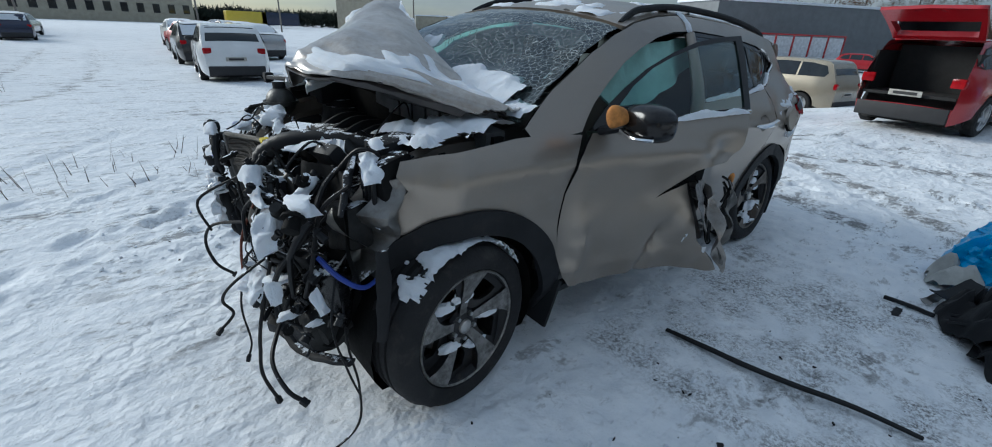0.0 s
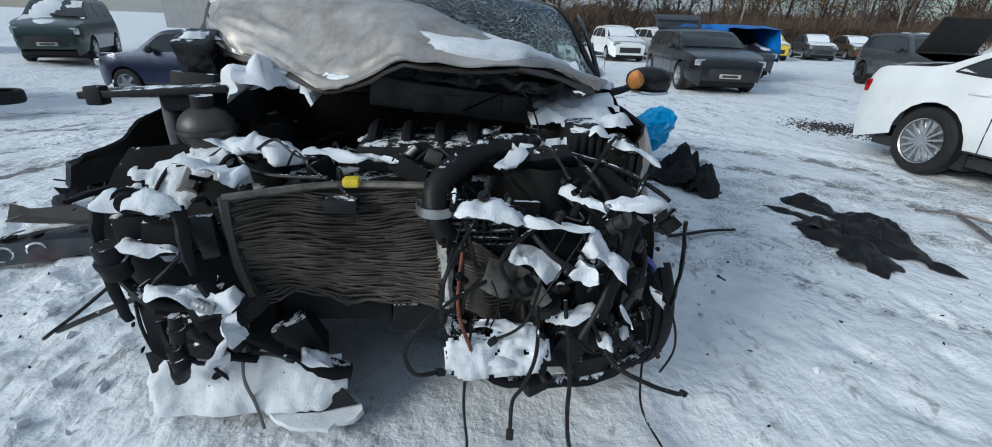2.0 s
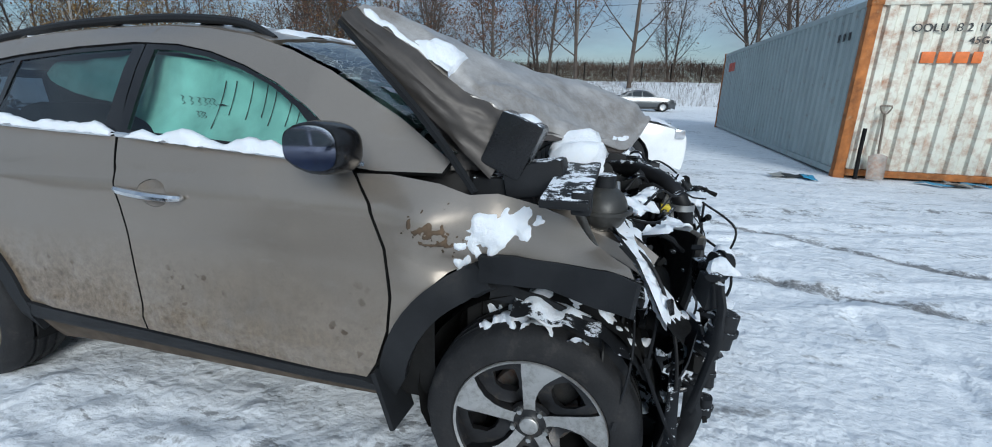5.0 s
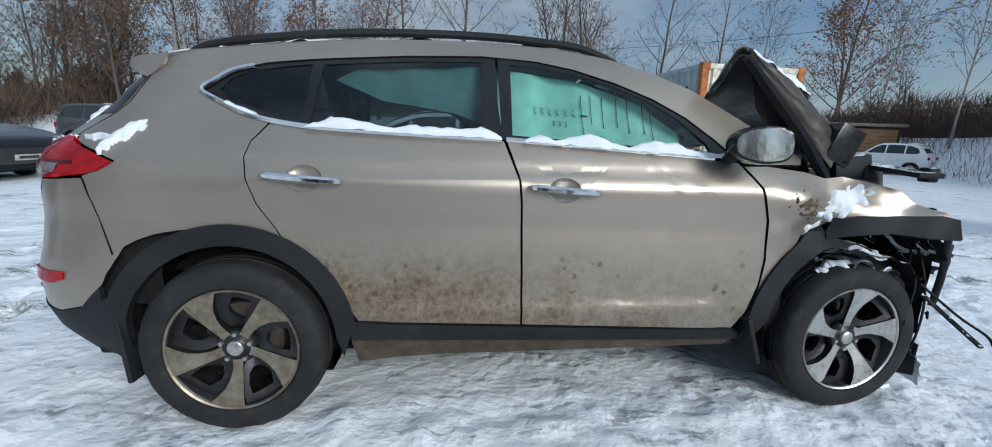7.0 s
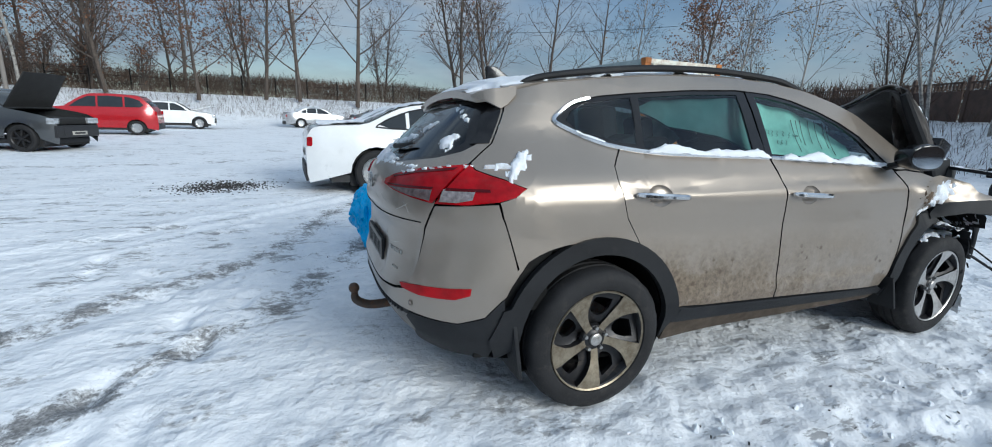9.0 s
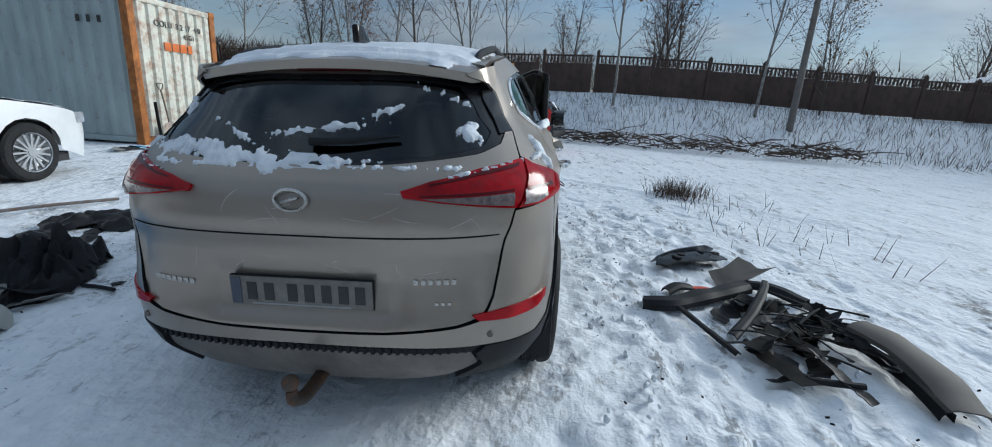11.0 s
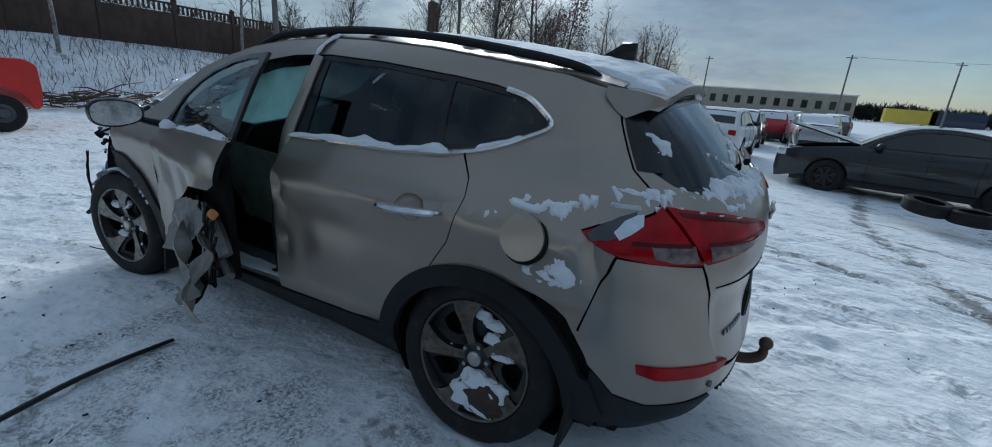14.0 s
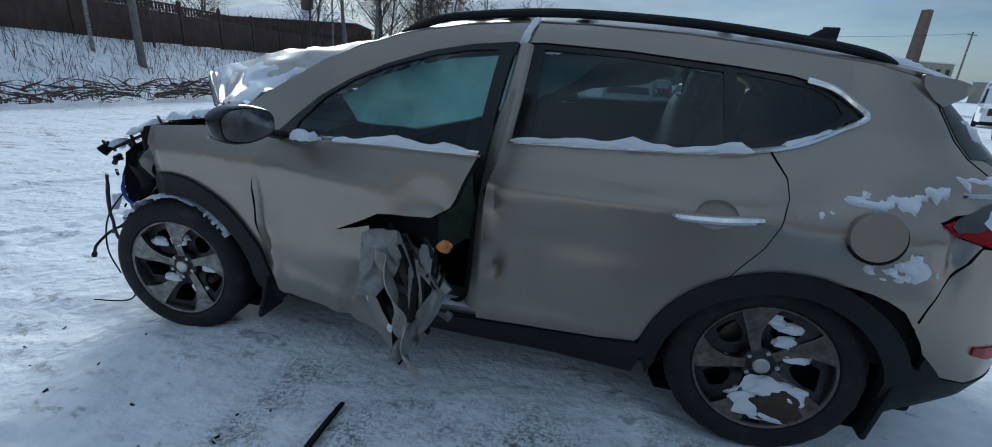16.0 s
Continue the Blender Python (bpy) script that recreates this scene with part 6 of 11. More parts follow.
for i in range(58):
    z0 = .530 + i * .0063
    bm = bmesh.new()
    y0, y1 = -.455 + .03 * noise.noise(Vector((i * .3, 0, 0))), .125 + .02 * noise.noise(Vector((i * .3, 5, 0)))
    tube(bm, [rad(y0 + (y1 - y0) * k / 11, z0 + .008 * math.sin(k * .9 + i * .12) * (1 if i < 32 else .35) + .003 * noise.noise(Vector((k * .8, i * .35, 3))) - (.035 * max(0, 10 - i) / 10 * (.5 + noise.noise(Vector((k * .7, 0, 0))))), random.uniform(-.010, .008)) for k in range(12)], .0019, 4, 2, flat=2.4)
    junk("radiator_fin", bm, FINS)
bm = sheet([(-.46, .52), (.13, .52), (.13, .90), (-.46, .90)], lambda y, z: rad(y, z, -.012), (1, 0, 0), .03)
junk("radiator_core", bm, surf("radiator_core_black", (0.016, 0.015, 0.014), 0.7, 0.2))
bm = bmesh.new()
tube(bm, [rad(-.47, .90), rad(-.2, .915), rad(.12, .905)], .012, 6, 5)
junk("radiator_rail", bm, surf("grimed_rail", (0.19, 0.175, 0.15), 0.55, 0.5, 0.4, 9, 80, 0.2, dirt=(0.04, 0.036, 0.03), dirt_amt=0.45), "grimy aluminium top rail")
bm = bmesh.new()
tube(bm, [rad(-.465, .90), rad(-.475, .72), rad(-.46, .52)], .018, 6, 5)
junk("radiator_tank", bm, RADR)
bm = bmesh.new()
tube(bm, [rad(.13, .90), rad(.14, .72), rad(.15, .53)], [.02, .026, .022], 8, 5, wob=.35)
rough_up(bm, .008, 20)
junk("radiator_tank", bm, surf("grimed_tank", (0.42, 0.41, 0.39), 0.45, 0.5, 0.3, 12, 80, 0.2, dirt=(0.08, 0.07, 0.06), dirt_amt=0.4), "bright aluminium side tank")
bm = bmesh.new()
box(bm, rad(-.14, .93) + Vector((.01, 0, 0)), (.035, .045, .03), None, .008)
rough_up(bm, .006, 40)
junk("yellow_clip", bm, YELLOW, "yellow plastic clip")
bm = bmesh.new()
box(bm, rad(-.17, .865) + Vector((.02, 0, 0)), (.05, .10, .045), None, .01)
junk("latch_bracket", bm, PLASTIC)
# second, torn condenser sheet to the left
for i in range(22):
    bm = bmesh.new()
    z0 = .55 + i * .011
    tube(bm, [(1.86 + .02 * math.sin(k), .20 + .24 * k / 6, z0 - .10 * k / 6 + .012 * math.sin(k * 1.7 + i * .3)) for k in range(7)], .0033, 4, 2, flat=2)
    junk("condenser_fin", bm, FINS)
bm = sheet([(.19, .54), (.45, .45), (.45, .70), (.19, .80)], lambda y, z: (1.845 + .02 * math.sin(y * 14), y, z), (1, 0, 0), .05)
junk("condenser_core", bm, surf("condenser_black", (0.018, 0.017, 0.016), 0.7, 0.2))
# wide intake hose that snakes over the radiator
bm = bmesh.new()
tube(bm, [(1.45, .50, .97), (1.58, .34, 1.0), (1.72, .20, .985), (1.80, .12, .93), (1.845, .12, .85), (1.86, .16, .78)], [.036, .04, .04, .038, .034, .032], 14, 7, rib=.06)
junk("intake_hose", bm, HOSE, "thick black intake hose")
bm = bmesh.new()
lathe(bm, [(.056, -.014), (.060, -.014), (.060, .014), (.056, .014)], 20, "z", (1.825, .118, .875), True)
junk("hose_clamp", bm, ALU)
# battery / fuse boxes
bm = bmesh.new()
box(bm, (1.50, .44, .84), (.22, .20, .26), Matrix.Rotation(radians(18), 4, "Y"), .015)
junk("battery_tray", bm, PLASTIC, "broken black battery tray")
bm = bmesh.new()
box(bm, (1.40, .64, .93), (.20, .15, .16), Matrix.Rotation(radians(-8), 4, "X"), .012)
for i in range(5):
    box(bm, (1.50, .58 + i * .03, .95), (.012, .012, .11))
junk("fuse_box", bm, PLASTIC, "black fuse box")
# cowl panel under the bonnet's rear edge
bm = bmesh.new()
box(bm, (1.10, .30, 1.06), (.10, .95, .11), Matrix.Rotation(radians(-6), 4, "X"), .01)
for i in range(6):
    box(bm, (1.158, .05 + i * .12, 1.065), (.012, .10, .07), None, .003)
junk("cowl", bm, surf("grey_cowl_metal", (0.13, 0.135, 0.14), 0.5, 0.4, 0.35, 9, 70, 0.2), "grey bulkhead cowl with pressed ribs")
# coolant reservoir at the right
bm = bmesh.new()
bmesh.ops.create_uvsphere(bm, u_segments=22, v_segments=14, radius=.082, matrix=Matrix.Translation((1.50, -.64, 1.02)) @ Matrix.Diagonal((.95, 1.1, .95, 1)))
lathe(bm, [(.084, -.006), (.093, -.006), (.093, .006), (.084, .006)], 22, "z", (1.50, -.64, 1.02), True)
junk("coolant_tank", bm, surf("clouded_tank_plastic", (0.035, 0.034, 0.031), 0.45, 0, 0.4, 8, 60, 0.15, dirt=(0.10, 0.095, 0.085), dirt_amt=0.35), "round coolant tank")
bm = bmesh.new()
cyl(bm, (1.50, -.64, 1.088), (1.50, -.64, 1.128), .034, .034, 14)
junk("tank_cap", bm, PLASTIC)
# slam panel end and headlamp bracket sticking out over the right wheel
bm = bmesh.new()
box(bm, (1.42, -.80, 1.13), (.12, .46, .022), Matrix.Rotation(radians(4), 4, "X"), .005)
box(bm, (1.46, -.98, 1.115), (.05, .05, .06), None, .008)
junk("headlamp_bracket", bm, PLASTIC, "bent black headlamp bracket")
bm = bmesh.new()
tube(bm, [(1.40, -.80, 1.12), (1.44, -.78, 1.03), (1.50, -.74, .90)], .024, 6, 3, flat=.4)
junk("support_strut", bm, BARE)
for k, (cx, cy, cz, sx, sy, sz, rx) in enumerate(((1.23, -.74, 1.22, .13, .12, .17, 25), (1.30, -.72, 1.12, .18, .14, .10, -10), (1.40, -.72, 1.10, .10, .16, .06, 6), (1.20, -.66, 1.06, .2, .2, .12, 0))):
    bm = bmesh.new()
    box(bm, (cx, cy, cz), (sx, sy, sz), Matrix.Rotation(radians(rx), 4, "Y"), .012)
    rough_up(bm, .010, 14, k)
    junk("hinge_box", bm, PLASTIC_GLOSS if k == 0 else PLASTIC)
# right cluster: wheel-arch liner, inner wing, ladder of broken brackets
def liner_r(s_, y):
    a = s_ / .425
    r = .425 + .018 * noise.noise(Vector((s_ * 6, y * 7, 3))) + .008 * math.sin(s_ * 60)
    return Vector((1.325 + r * math.cos(a), y, .335 + r * math.sin(a)))


def inner_r(y, z):
    return Vector((1.75 - .85 * (z - .74) + .05 * noise.noise(Vector((y * 6, z * 7, 2))) - .10 * max(0, -.8 - y), y, z))


def low_r(y, z):
    return Vector((1.79 - .12 * abs(z - .5) + .03 * math.sin(y * 15 + z * 9) + .04 * noise.noise(Vector((y * 7, z * 7, 6))), y, z))


junk("arch_liner", sheet([(-.02, -.57), (-.04, -.72), (.10, -.80), (.26, -.89), (.50, -.925), (.72, -.93), (.74, -.56)], liner_r, (1, 0, .4), .035), PLASTIC, "curved black wheel-arch liner with snow on it")
junk("inner_wing", sheet([(-.92, .80), (-.90, .72), (-.60, .70), (-.50, .78), (-.52, .94), (-.64, .985), (-.86, .97)], inner_r, (1, 0, .6), .04), DARK, "crumpled black inner wing")
junk("torn_liner", sheet([(-.80, .72), (-.48, .74), (-.46, .52), (-.52, .40), (-.60, .36), (-.66, .27), (-.76, .25), (-.82, .34), (-.84, .52)], low_r, (1, 0, 0), .035), PLASTIC, "torn black liner hanging before the wheel")
RIGHT_BARS = (((1.82, -.80, .885), (1.86, -.70, .880), (1.86, -.57, .875), .021, .5), ((1.83, -.78, .765), (1.87, -.68, .755), (1.86, -.56, .750), .017, .5), ((1.87, -.71, .615), (1.88, -.66, .68), (1.87, -.59, .745), .014, .5), ((1.86, -.575, .88), (1.88, -.57, .79), (1.86, -.575, .68), .017, .7),
              ((1.84, -.80, .87), (1.85, -.82, .70), (1.80, -.84, .48), .015, .6), ((1.87, -.55, .66), (1.89, -.50, .56), (1.87, -.49, .42), .024, .5), ((1.86, -.52, .50), (1.85, -.42, .42), (1.80, -.30, .30), .022, .5), ((1.80, -.34, .34), (1.80, -.28, .285), (1.78, -.19, .245), .040, .35), ((1.82, -.72, .50), (1.84, -.70, .36), (1.80, -.74, .24), .030, .6),
              ((1.86, -.60, .47), (1.87, -.54, .40), (1.84, -.46, .355), .014, .5), ((1.84, -.79, .66), (1.88, -.70, .60), (1.86, -.60, .565), .020, .5), ((1.62, -.60, .93), (1.70, -.47, .905), (1.78, -.44, .84), .020, .5))
for a, m_, c, r, fl in RIGHT_BARS:
    bm = bmesh.new()
    tube(bm, [a, m_, c], [r, r * 1.15, r * .85], 8, 5, wob=.25, flat=fl)
    rough_up(bm, .006, 22, r * 90)
    junk("crash_frame", bm, PLASTIC)
# boxes of the right cluster: lamp motor, pump, folded bracket
for k, (c, s_, e) in enumerate((((1.83, -.72, .82), (.06, .10, .085), (.1, .1, .3)), ((1.85, -.63, .80), (.05, .10, .10), (-.2, .2, 0)), ((1.84, -.53, .79), (.05, .06, .13), (.1, -.2, .2)), ((1.84, -.56, .57), (.06, .12, .09), (.3, .1, .1)), ((1.82, -.68, .55), (.05, .09, .06), (-.3, .1, .4)))):
    bm = bmesh.new()
    box(bm, c, s_, Euler(e).to_matrix().to_4x4(), .014)
    rough_up(bm, .016, 14, k + 3)
    junk("lamp_bracket", bm, (PLASTIC, DARK, PLASTIC_GLOSS)[k % 3])
for c, d, r in (((1.86, -.78, .68), (.02, .0, .10), .038), ((1.83, -.71, .90), (.05, .02, .0), .035), ((1.88, -.66, .46), (.0, .01, .09), .022), ((1.88, -.67, .36), (.0, -.01, .07), .026)):
    bm = bmesh.new()
    cyl(bm, c, Vector(c) + Vector(d), r, r * .8, 14)
    cyl(bm, Vector(c) + Vector(d) * .4, Vector(c) + Vector(d) * .55, r * 1.12, None, 14)
    junk("lamp_motor", bm, PLASTIC)
bm = bmesh.new()
tube(bm, [(1.92, -.555, .618), (1.935, -.53, .617), (1.945, -.50, .613)], [.017, .017, .016], 10, 5, rib=.10)
junk("hose_fitting", bm, ALU, "ribbed metal hose end")
# left cluster: cooler grid, battery slab, motor, pan
bm = bmesh.new()
tube(bm, [(1.84, .155, .70), (1.835, .155, .87), (1.83, .355, .88), (1.835, .355, .70), (1.84, .155, .70)], .008, 6, 0)
guide = junk("air_guide", bm, PLASTIC, "broken black air guide grid")
for i in range(9):
    bm = bmesh.new()
    box(bm, (1.835 - .006 * abs(i - 4), .165 + i * .0225, .785), (.022, .006, .165))
    part("rib", rough_up(bm, .007, 9, 2), SNOWED[PLASTIC], guide)
for i in range(8):
    bm = bmesh.new()
    box(bm, (1.832, .255, .715 + i * .0215), (.020, .19, .006))
    part("rib", rough_up(bm, .007, 9, 2), SNOWED[PLASTIC], guide)
bm = bmesh.new()
box(bm, (1.78, .28, .74), (.02, .30, .28), None, .01)
rough_up(bm, .02, 9, 6)
junk("cooler_back", bm, DARK)
SLAB = Matrix.Translation((1.60, .445, .905)) @ Matrix.Rotation(radians(-52), 4, "Y") @ Matrix.Rotation(radians(8), 4, "X")
bm = bmesh.new()
box(bm, (0, 0, 0), (.26, .19, .06), None, .018)
box(bm, (.03, .0, .03), (.10, .09, .02), None, .01)
rough_up(bm, .012, 11, 4)
moved(bm, SLAB)
junk("battery_cover", bm, PLASTIC, "tilted black battery cover under snow")
for k, (c, s_, e) in enumerate((((1.47, .62, .98), (.16, .13, .15), (0, .1, .1)), ((1.55, .74, .93), (.16, .10, .17), (.1, .2, .2)), ((1.62, .62, .86), (.12, .14, .12), (.1, .2, 0)), ((1.70, .70, .78), (.10, .13, .16), (.2, -.1, .2)), ((1.80, .60, .62), (.10, .14, .13), (.2, .3, .3)), ((1.84, .46, .60), (.07, .12, .10), (-.3, .2, .2)), ((1.78, .74, .56), (.09, .10, .18), (.1, .1, .4)))):
    bm = bmesh.new()
    box(bm, c, s_, Euler(e).to_matrix().to_4x4(), .016)
    rough_up(bm, .018, 13, k + 30)
    fitting = junk("fuse_housing" if k < 3 else "engine_mount", bm, (PLASTIC, DARK, PLASTIC_GLOSS, ENGINE)[k % 4])
    if k < 3:
        for i in range(4):
            bm = bmesh.new()
            box(bm, Vector(c) + Vector((s_[0] * .5 + .006, (i - 1.5) * .028, 0)), (.014, .016, s_[2] * .7), None, .003)
            part("rib", bm, PLASTIC, fitting)
for c, d, r in (((1.80, .50, .42), (.03, .24, -.03), .085), ((1.84, .52, .40), (.08, .01, .02), .06), ((1.76, .70, .42), (.10, .03, -.02), .055), ((1.88, .36, .62), (.03, .03, .05), .028), ((1.90, .62, .84), (.02, .03, .04), .022)):
    bm = bmesh.new()
    cyl(bm, c, Vector(c) + Vector(d), r, r * .85, 18)
    cyl(bm, Vector(c) + Vector(d) * .3, Vector(c) + Vector(d) * .45, r * 1.08, None, 18)
    rough_up(bm, .010, 15, r * 70)
    junk("pump_motor", bm, ENGINE)
LEFT_BARS = (((1.88, .19, .41), (1.93, .30, .335), (1.92, .46, .30), .026, .5), ((1.92, .46, .30), (1.88, .66, .285), (1.80, .86, .33), .024, .5), ((1.70, .95, .78), (1.71, .965, .62), (1.72, .95, .44), .020, .35), ((1.78, .20, .60), (1.84, .19, .48), (1.86, .20, .38), .018, .5),
             ((1.86, .42, .56), (1.90, .50, .66), (1.92, .62, .74), .016, .5), ((1.84, .72, .84), (1.90, .66, .70), (1.90, .63, .52), .018, .5), ((1.88, .46, .46), (1.93, .52, .40), (1.90, .58, .30), .020, .4), ((1.60, .42, .78), (1.74, .40, .74), (1.86, .36, .70), .022, .5),
             ((1.88, .22, .875), (1.90, .34, .86), (1.88, .46, .845), .016, .5), ((1.60, .55, .98), (1.70, .72, .95), (1.78, .84, .88), .014, .6))
for a, m_, c, r, fl in LEFT_BARS:
    bm = bmesh.new()
    tube(bm, [a, m_, c], [r, r * 1.15, r * .85], 8, 5, wob=.25, flat=fl)
    rough_up(bm, .007, 22, r * 110)
    junk("crash_frame", bm, PLASTIC)
bm = sheet([(.24, .58), (.42, .49), (.46, .54), (.42, .60), (.27, .68)], lambda y, z: (1.905 + .03 * math.sin(y * 30) + .02 * noise.noise(Vector((y * 14, z * 14, 0))), y, z + .08), (1, 0, 0), .03)
junk("crumpled_crossmember", bm, surf("grimed_aluminium", (0.24, 0.225, 0.20), 0.5, 0.7, 0.3, 9, 80, 0.2, dirt=(0.05, 0.045, 0.04), dirt_amt=0.45), "bent grimy aluminium crossmember")
bm = sheet([(.70, .86), (.80, .80), (.84, .66), (.80, .58), (.73, .62), (.70, .74)], lambda y, z: (1.72 + .05 * math.sin(z * 25) - .2 * (y - .75), y, z), (1, 0, 0), .03)
junk("bare_rail_end", bm, BARE, "bare pressed rail end")
bm = bmesh.new()
tube(bm, [(1.62, .80, .62), (1.72, .84, .60), (1.80, .82, .66), (1.84, .76, .72)], .009, 6, 5)
junk("blue_cable", bm, BLUEWIRE, "blue wrapped cable")
# the pressed plate with two round holes, low in front
hp = [(-.15, -.03), (-.11, -.052), (-.02, -.060), (.07, -.056), (.13, -.066), (.155, -.01), (.142, .05), (.05, .058), (-.02, .046), (-.10, .062), (-.155, .025)]
h1 = arc(-.01, 0, .028, 0, 360, 16)[:-1]
h2 = arc(.085, -.005, .028, 0, 360, 16)[:-1]
PL = Matrix.Translation((1.965, .30, .455)) @ Matrix.Rotation(radians(6), 4, "X") @ Matrix.Rotation(radians(-28), 4, "Y")
bm = sheet(hp, lambda y, z: PL @ Vector((0, y, z)), (1, 0, 0), .04, holes=[h1[::-1], h2[::-1]])
holed = junk("holed_plate", bm, PLASTIC, "snow-caked plate with two round holes")
md = holed.modifiers.new("thickness", "SOLIDIFY")
md.thickness, md.offset = .018, 0
bm = sheet([(y * 1.08, z * 1.12 - .012) for y, z in hp], lambda y, z: PL @ Vector((-.03, y, z)), (1, 0, 0), .05)
junk("carrier_plate", bm, PLASTIC)

# ---- hoses and looms
def loom(pts, r, mat=HOSE, label="", plug=True, name="cable"):
    bm = bmesh.new()
    r = r * .58
    tube(bm, pts, r, 7, 6, wob=.12)
    ob = junk(name, bm, mat, label)
    if plug:
        bm = bmesh.new()
        p, q = Vector(pts[-1]), Vector(pts[-2])
        d = (p - q).normalized()
        box(bm, p + d * .012, (.022, .018, .030), d.to_track_quat("Z", "Y").to_matrix().to_4x4(), .004)
        part("plug", bm, PLASTIC, ob)
    return ob


loom([(1.95, .22, .55), (2.0, .20, .36), (2.01, .20, .26), (2.0, .21, .12), (2.02, .20, .04)], .008)
loom([(1.93, .50, .62), (2.0, .52, .40), (2.02, .52, .28), (2.03, .53, .17), (2.0, .56, .06)], .012, label="taped wiring loom hanging to the snow")
loom([(1.78, .78, .60), (1.80, .84, .40), (1.78, .86, .20), (1.82, .88, .04), (2.05, .92, .012)], .008, plug=False)
loom([(1.93, .42, .60), (2.05, .40, .52), (2.09, .36, .44), (2.06, .34, .36), (2.11, .33, .30)], .010)
loom([(1.90, .60, .52), (1.98, .66, .42), (2.03, .76, .38), (2.02, .86, .33), (1.99, .90, .30)], .013, label="black hose end")
loom([(1.95, .26, .70), (2.04, .12, .66), (2.07, .04, .56), (2.05, .06, .46), (2.0, .12, .42)], .011)
loom([(1.86, .20, .80), (1.95, .18, .62), (1.98, .22, .48), (1.97, .24, .40)], .010, surf("red_brown_wires", (0.16, 0.045, 0.025), 0.5, 0, 0.5, 60, 90, 0.1), plug=False)
loom([(1.80, .80, .66), (1.86, .88, .52), (1.84, .93, .36), (1.80, .92, .22)], .007, plug=False)
loom([(1.72, .78, .95), (1.80, .72, .86), (1.86, .76, .70), (1.88, .70, .55)], .014, plug=False)
loom([(1.60, .55, .98), (1.74, .62, .92), (1.84, .68, .78), (1.93, .62, .64), (1.96, .55, .50)], .018, label="main taped wiring loom", plug=False)
loom([(1.70, .60, .94), (1.64, .68, 1.04), (1.58, .72, 1.02), (1.60, .66, .93)], .012, plug=False)
loom([(1.82, .50, .80), (1.9, .40, .84), (1.95, .30, .76), (1.97, .36, .66)], .013, plug=False)
loom([(1.86, .36, .86), (1.94, .44, .78), (1.95, .54, .72), (1.90, .62, .68)], .016, plug=False)
loom([(1.78, -.62, .50), (1.86, -.68, .44), (1.86, -.62, .36), (1.83, -.45, .37), (1.86, -.36, .37)], .016, label="rubber coolant hose with metal end")
loom([(1.52, -.70, .98), (1.66, -.74, .88), (1.74, -.80, .70), (1.76, -.84, .50), (1.72, -.86, .30), (1.70, -.80, .10)], .010, plug=False)
loom([(1.72, -.60, .46), (1.78, -.64, .30), (1.77, -.60, .20), (1.78, -.58, .10)], .012)
loom([(1.74, -.52, .42), (1.80, -.54, .26), (1.80, -.52, .12), (1.82, -.50, .03)], .010, surf("grey_cable", (0.12, 0.12, 0.12), 0.5), plug=False)
loom([(1.50, -.56, 1.0), (1.62, -.50, .95), (1.70, -.40, .93), (1.76, -.20, .94)], .012, plug=False)
loom([(1.66, -.86, .62), (1.74, -1.0, .50), (1.80, -1.08, .44), (1.79, -1.12, .41)], .010, plug=False)
loom([(1.16, .20, 1.04), (1.30, .40, 1.14), (1.44, .46, 1.06), (1.52, .46, .95)], .006, plug=False)
for k in range(26):
    a = Vector((random.uniform(1.2, 1.75), random.uniform(-.5, .6), random.uniform(.88, 1.0)))
    b2 = a + Vector((random.uniform(-.15, .2), random.uniform(-.3, .3), random.uniform(-.08, .03)))
    loom([a, a.lerp(b2, .35) + Vector((0, 0, random.uniform(.01, .07))), a.lerp(b2, .7) + Vector((0, 0, random.uniform(-.02, .05))), b2], random.uniform(.005, .014), random.choice((HOSE, HOSE, ENGINE, PLASTIC)), plug=False)
for k in range(44):
    left = k % 4 != 0
    a = Vector((random.uniform(1.66, 1.96), random.uniform(.16, .70), random.uniform(.45, .92))) if left else Vector((random.uniform(1.50, 1.72), random.uniform(-.80, -.5), random.uniform(.5, .90)))
    b2 = a + Vector((random.uniform(-.1, .14) if left else random.uniform(-.08, .04), random.uniform(-.2, .2), random.uniform(-.34, -.06)))
    b2.z = max(b2.z, .33)
    mid_ = a.lerp(b2, .5) + Vector((random.uniform(0, .10 if left else .03), random.uniform(-.08, .08), random.uniform(-.05, .05)))
    loom([a, mid_, b2], random.uniform(.003, .010), random.choice((HOSE, HOSE, HOSE, PLASTIC, ENGINE)), plug=k % 2 == 0)
for k in range(40):
    bm = bmesh.new()
    c = (random.uniform(1.15, 1.72), random.uniform(-.5, .62), random.uniform(.80, .97))
    if k % 2:
        cyl(bm, c, Vector(c) + Vector((random.uniform(-.06, .06), random.uniform(-.08, .08), random.uniform(.02, .07))), random.uniform(.015, .04), None, 10)
    else:
        box(bm, c, (random.uniform(.04, .12), random.uniform(.04, .14), random.uniform(.03, .08)), Euler((random.uniform(-.4, .4), random.uniform(-.4, .4), random.uniform(-1, 1))).to_matrix().to_4x4(), .006)
    rough_up(bm, .006, 20, k)
    junk("engine_fitting", bm, random.choice((PLASTIC, ENGINE, DARK, DARK, PLASTIC, ALU if k % 5 == 0 else DARK)))
bm = bmesh.new()
tube(bm, [(1.77, -.72, .585), (1.745, -.92, .495), (1.737, -1.115, .404)], .017, 6, 3, flat=.45)
junk("bent_bar", bm, PLASTIC, "black strip sticking out over the snow")
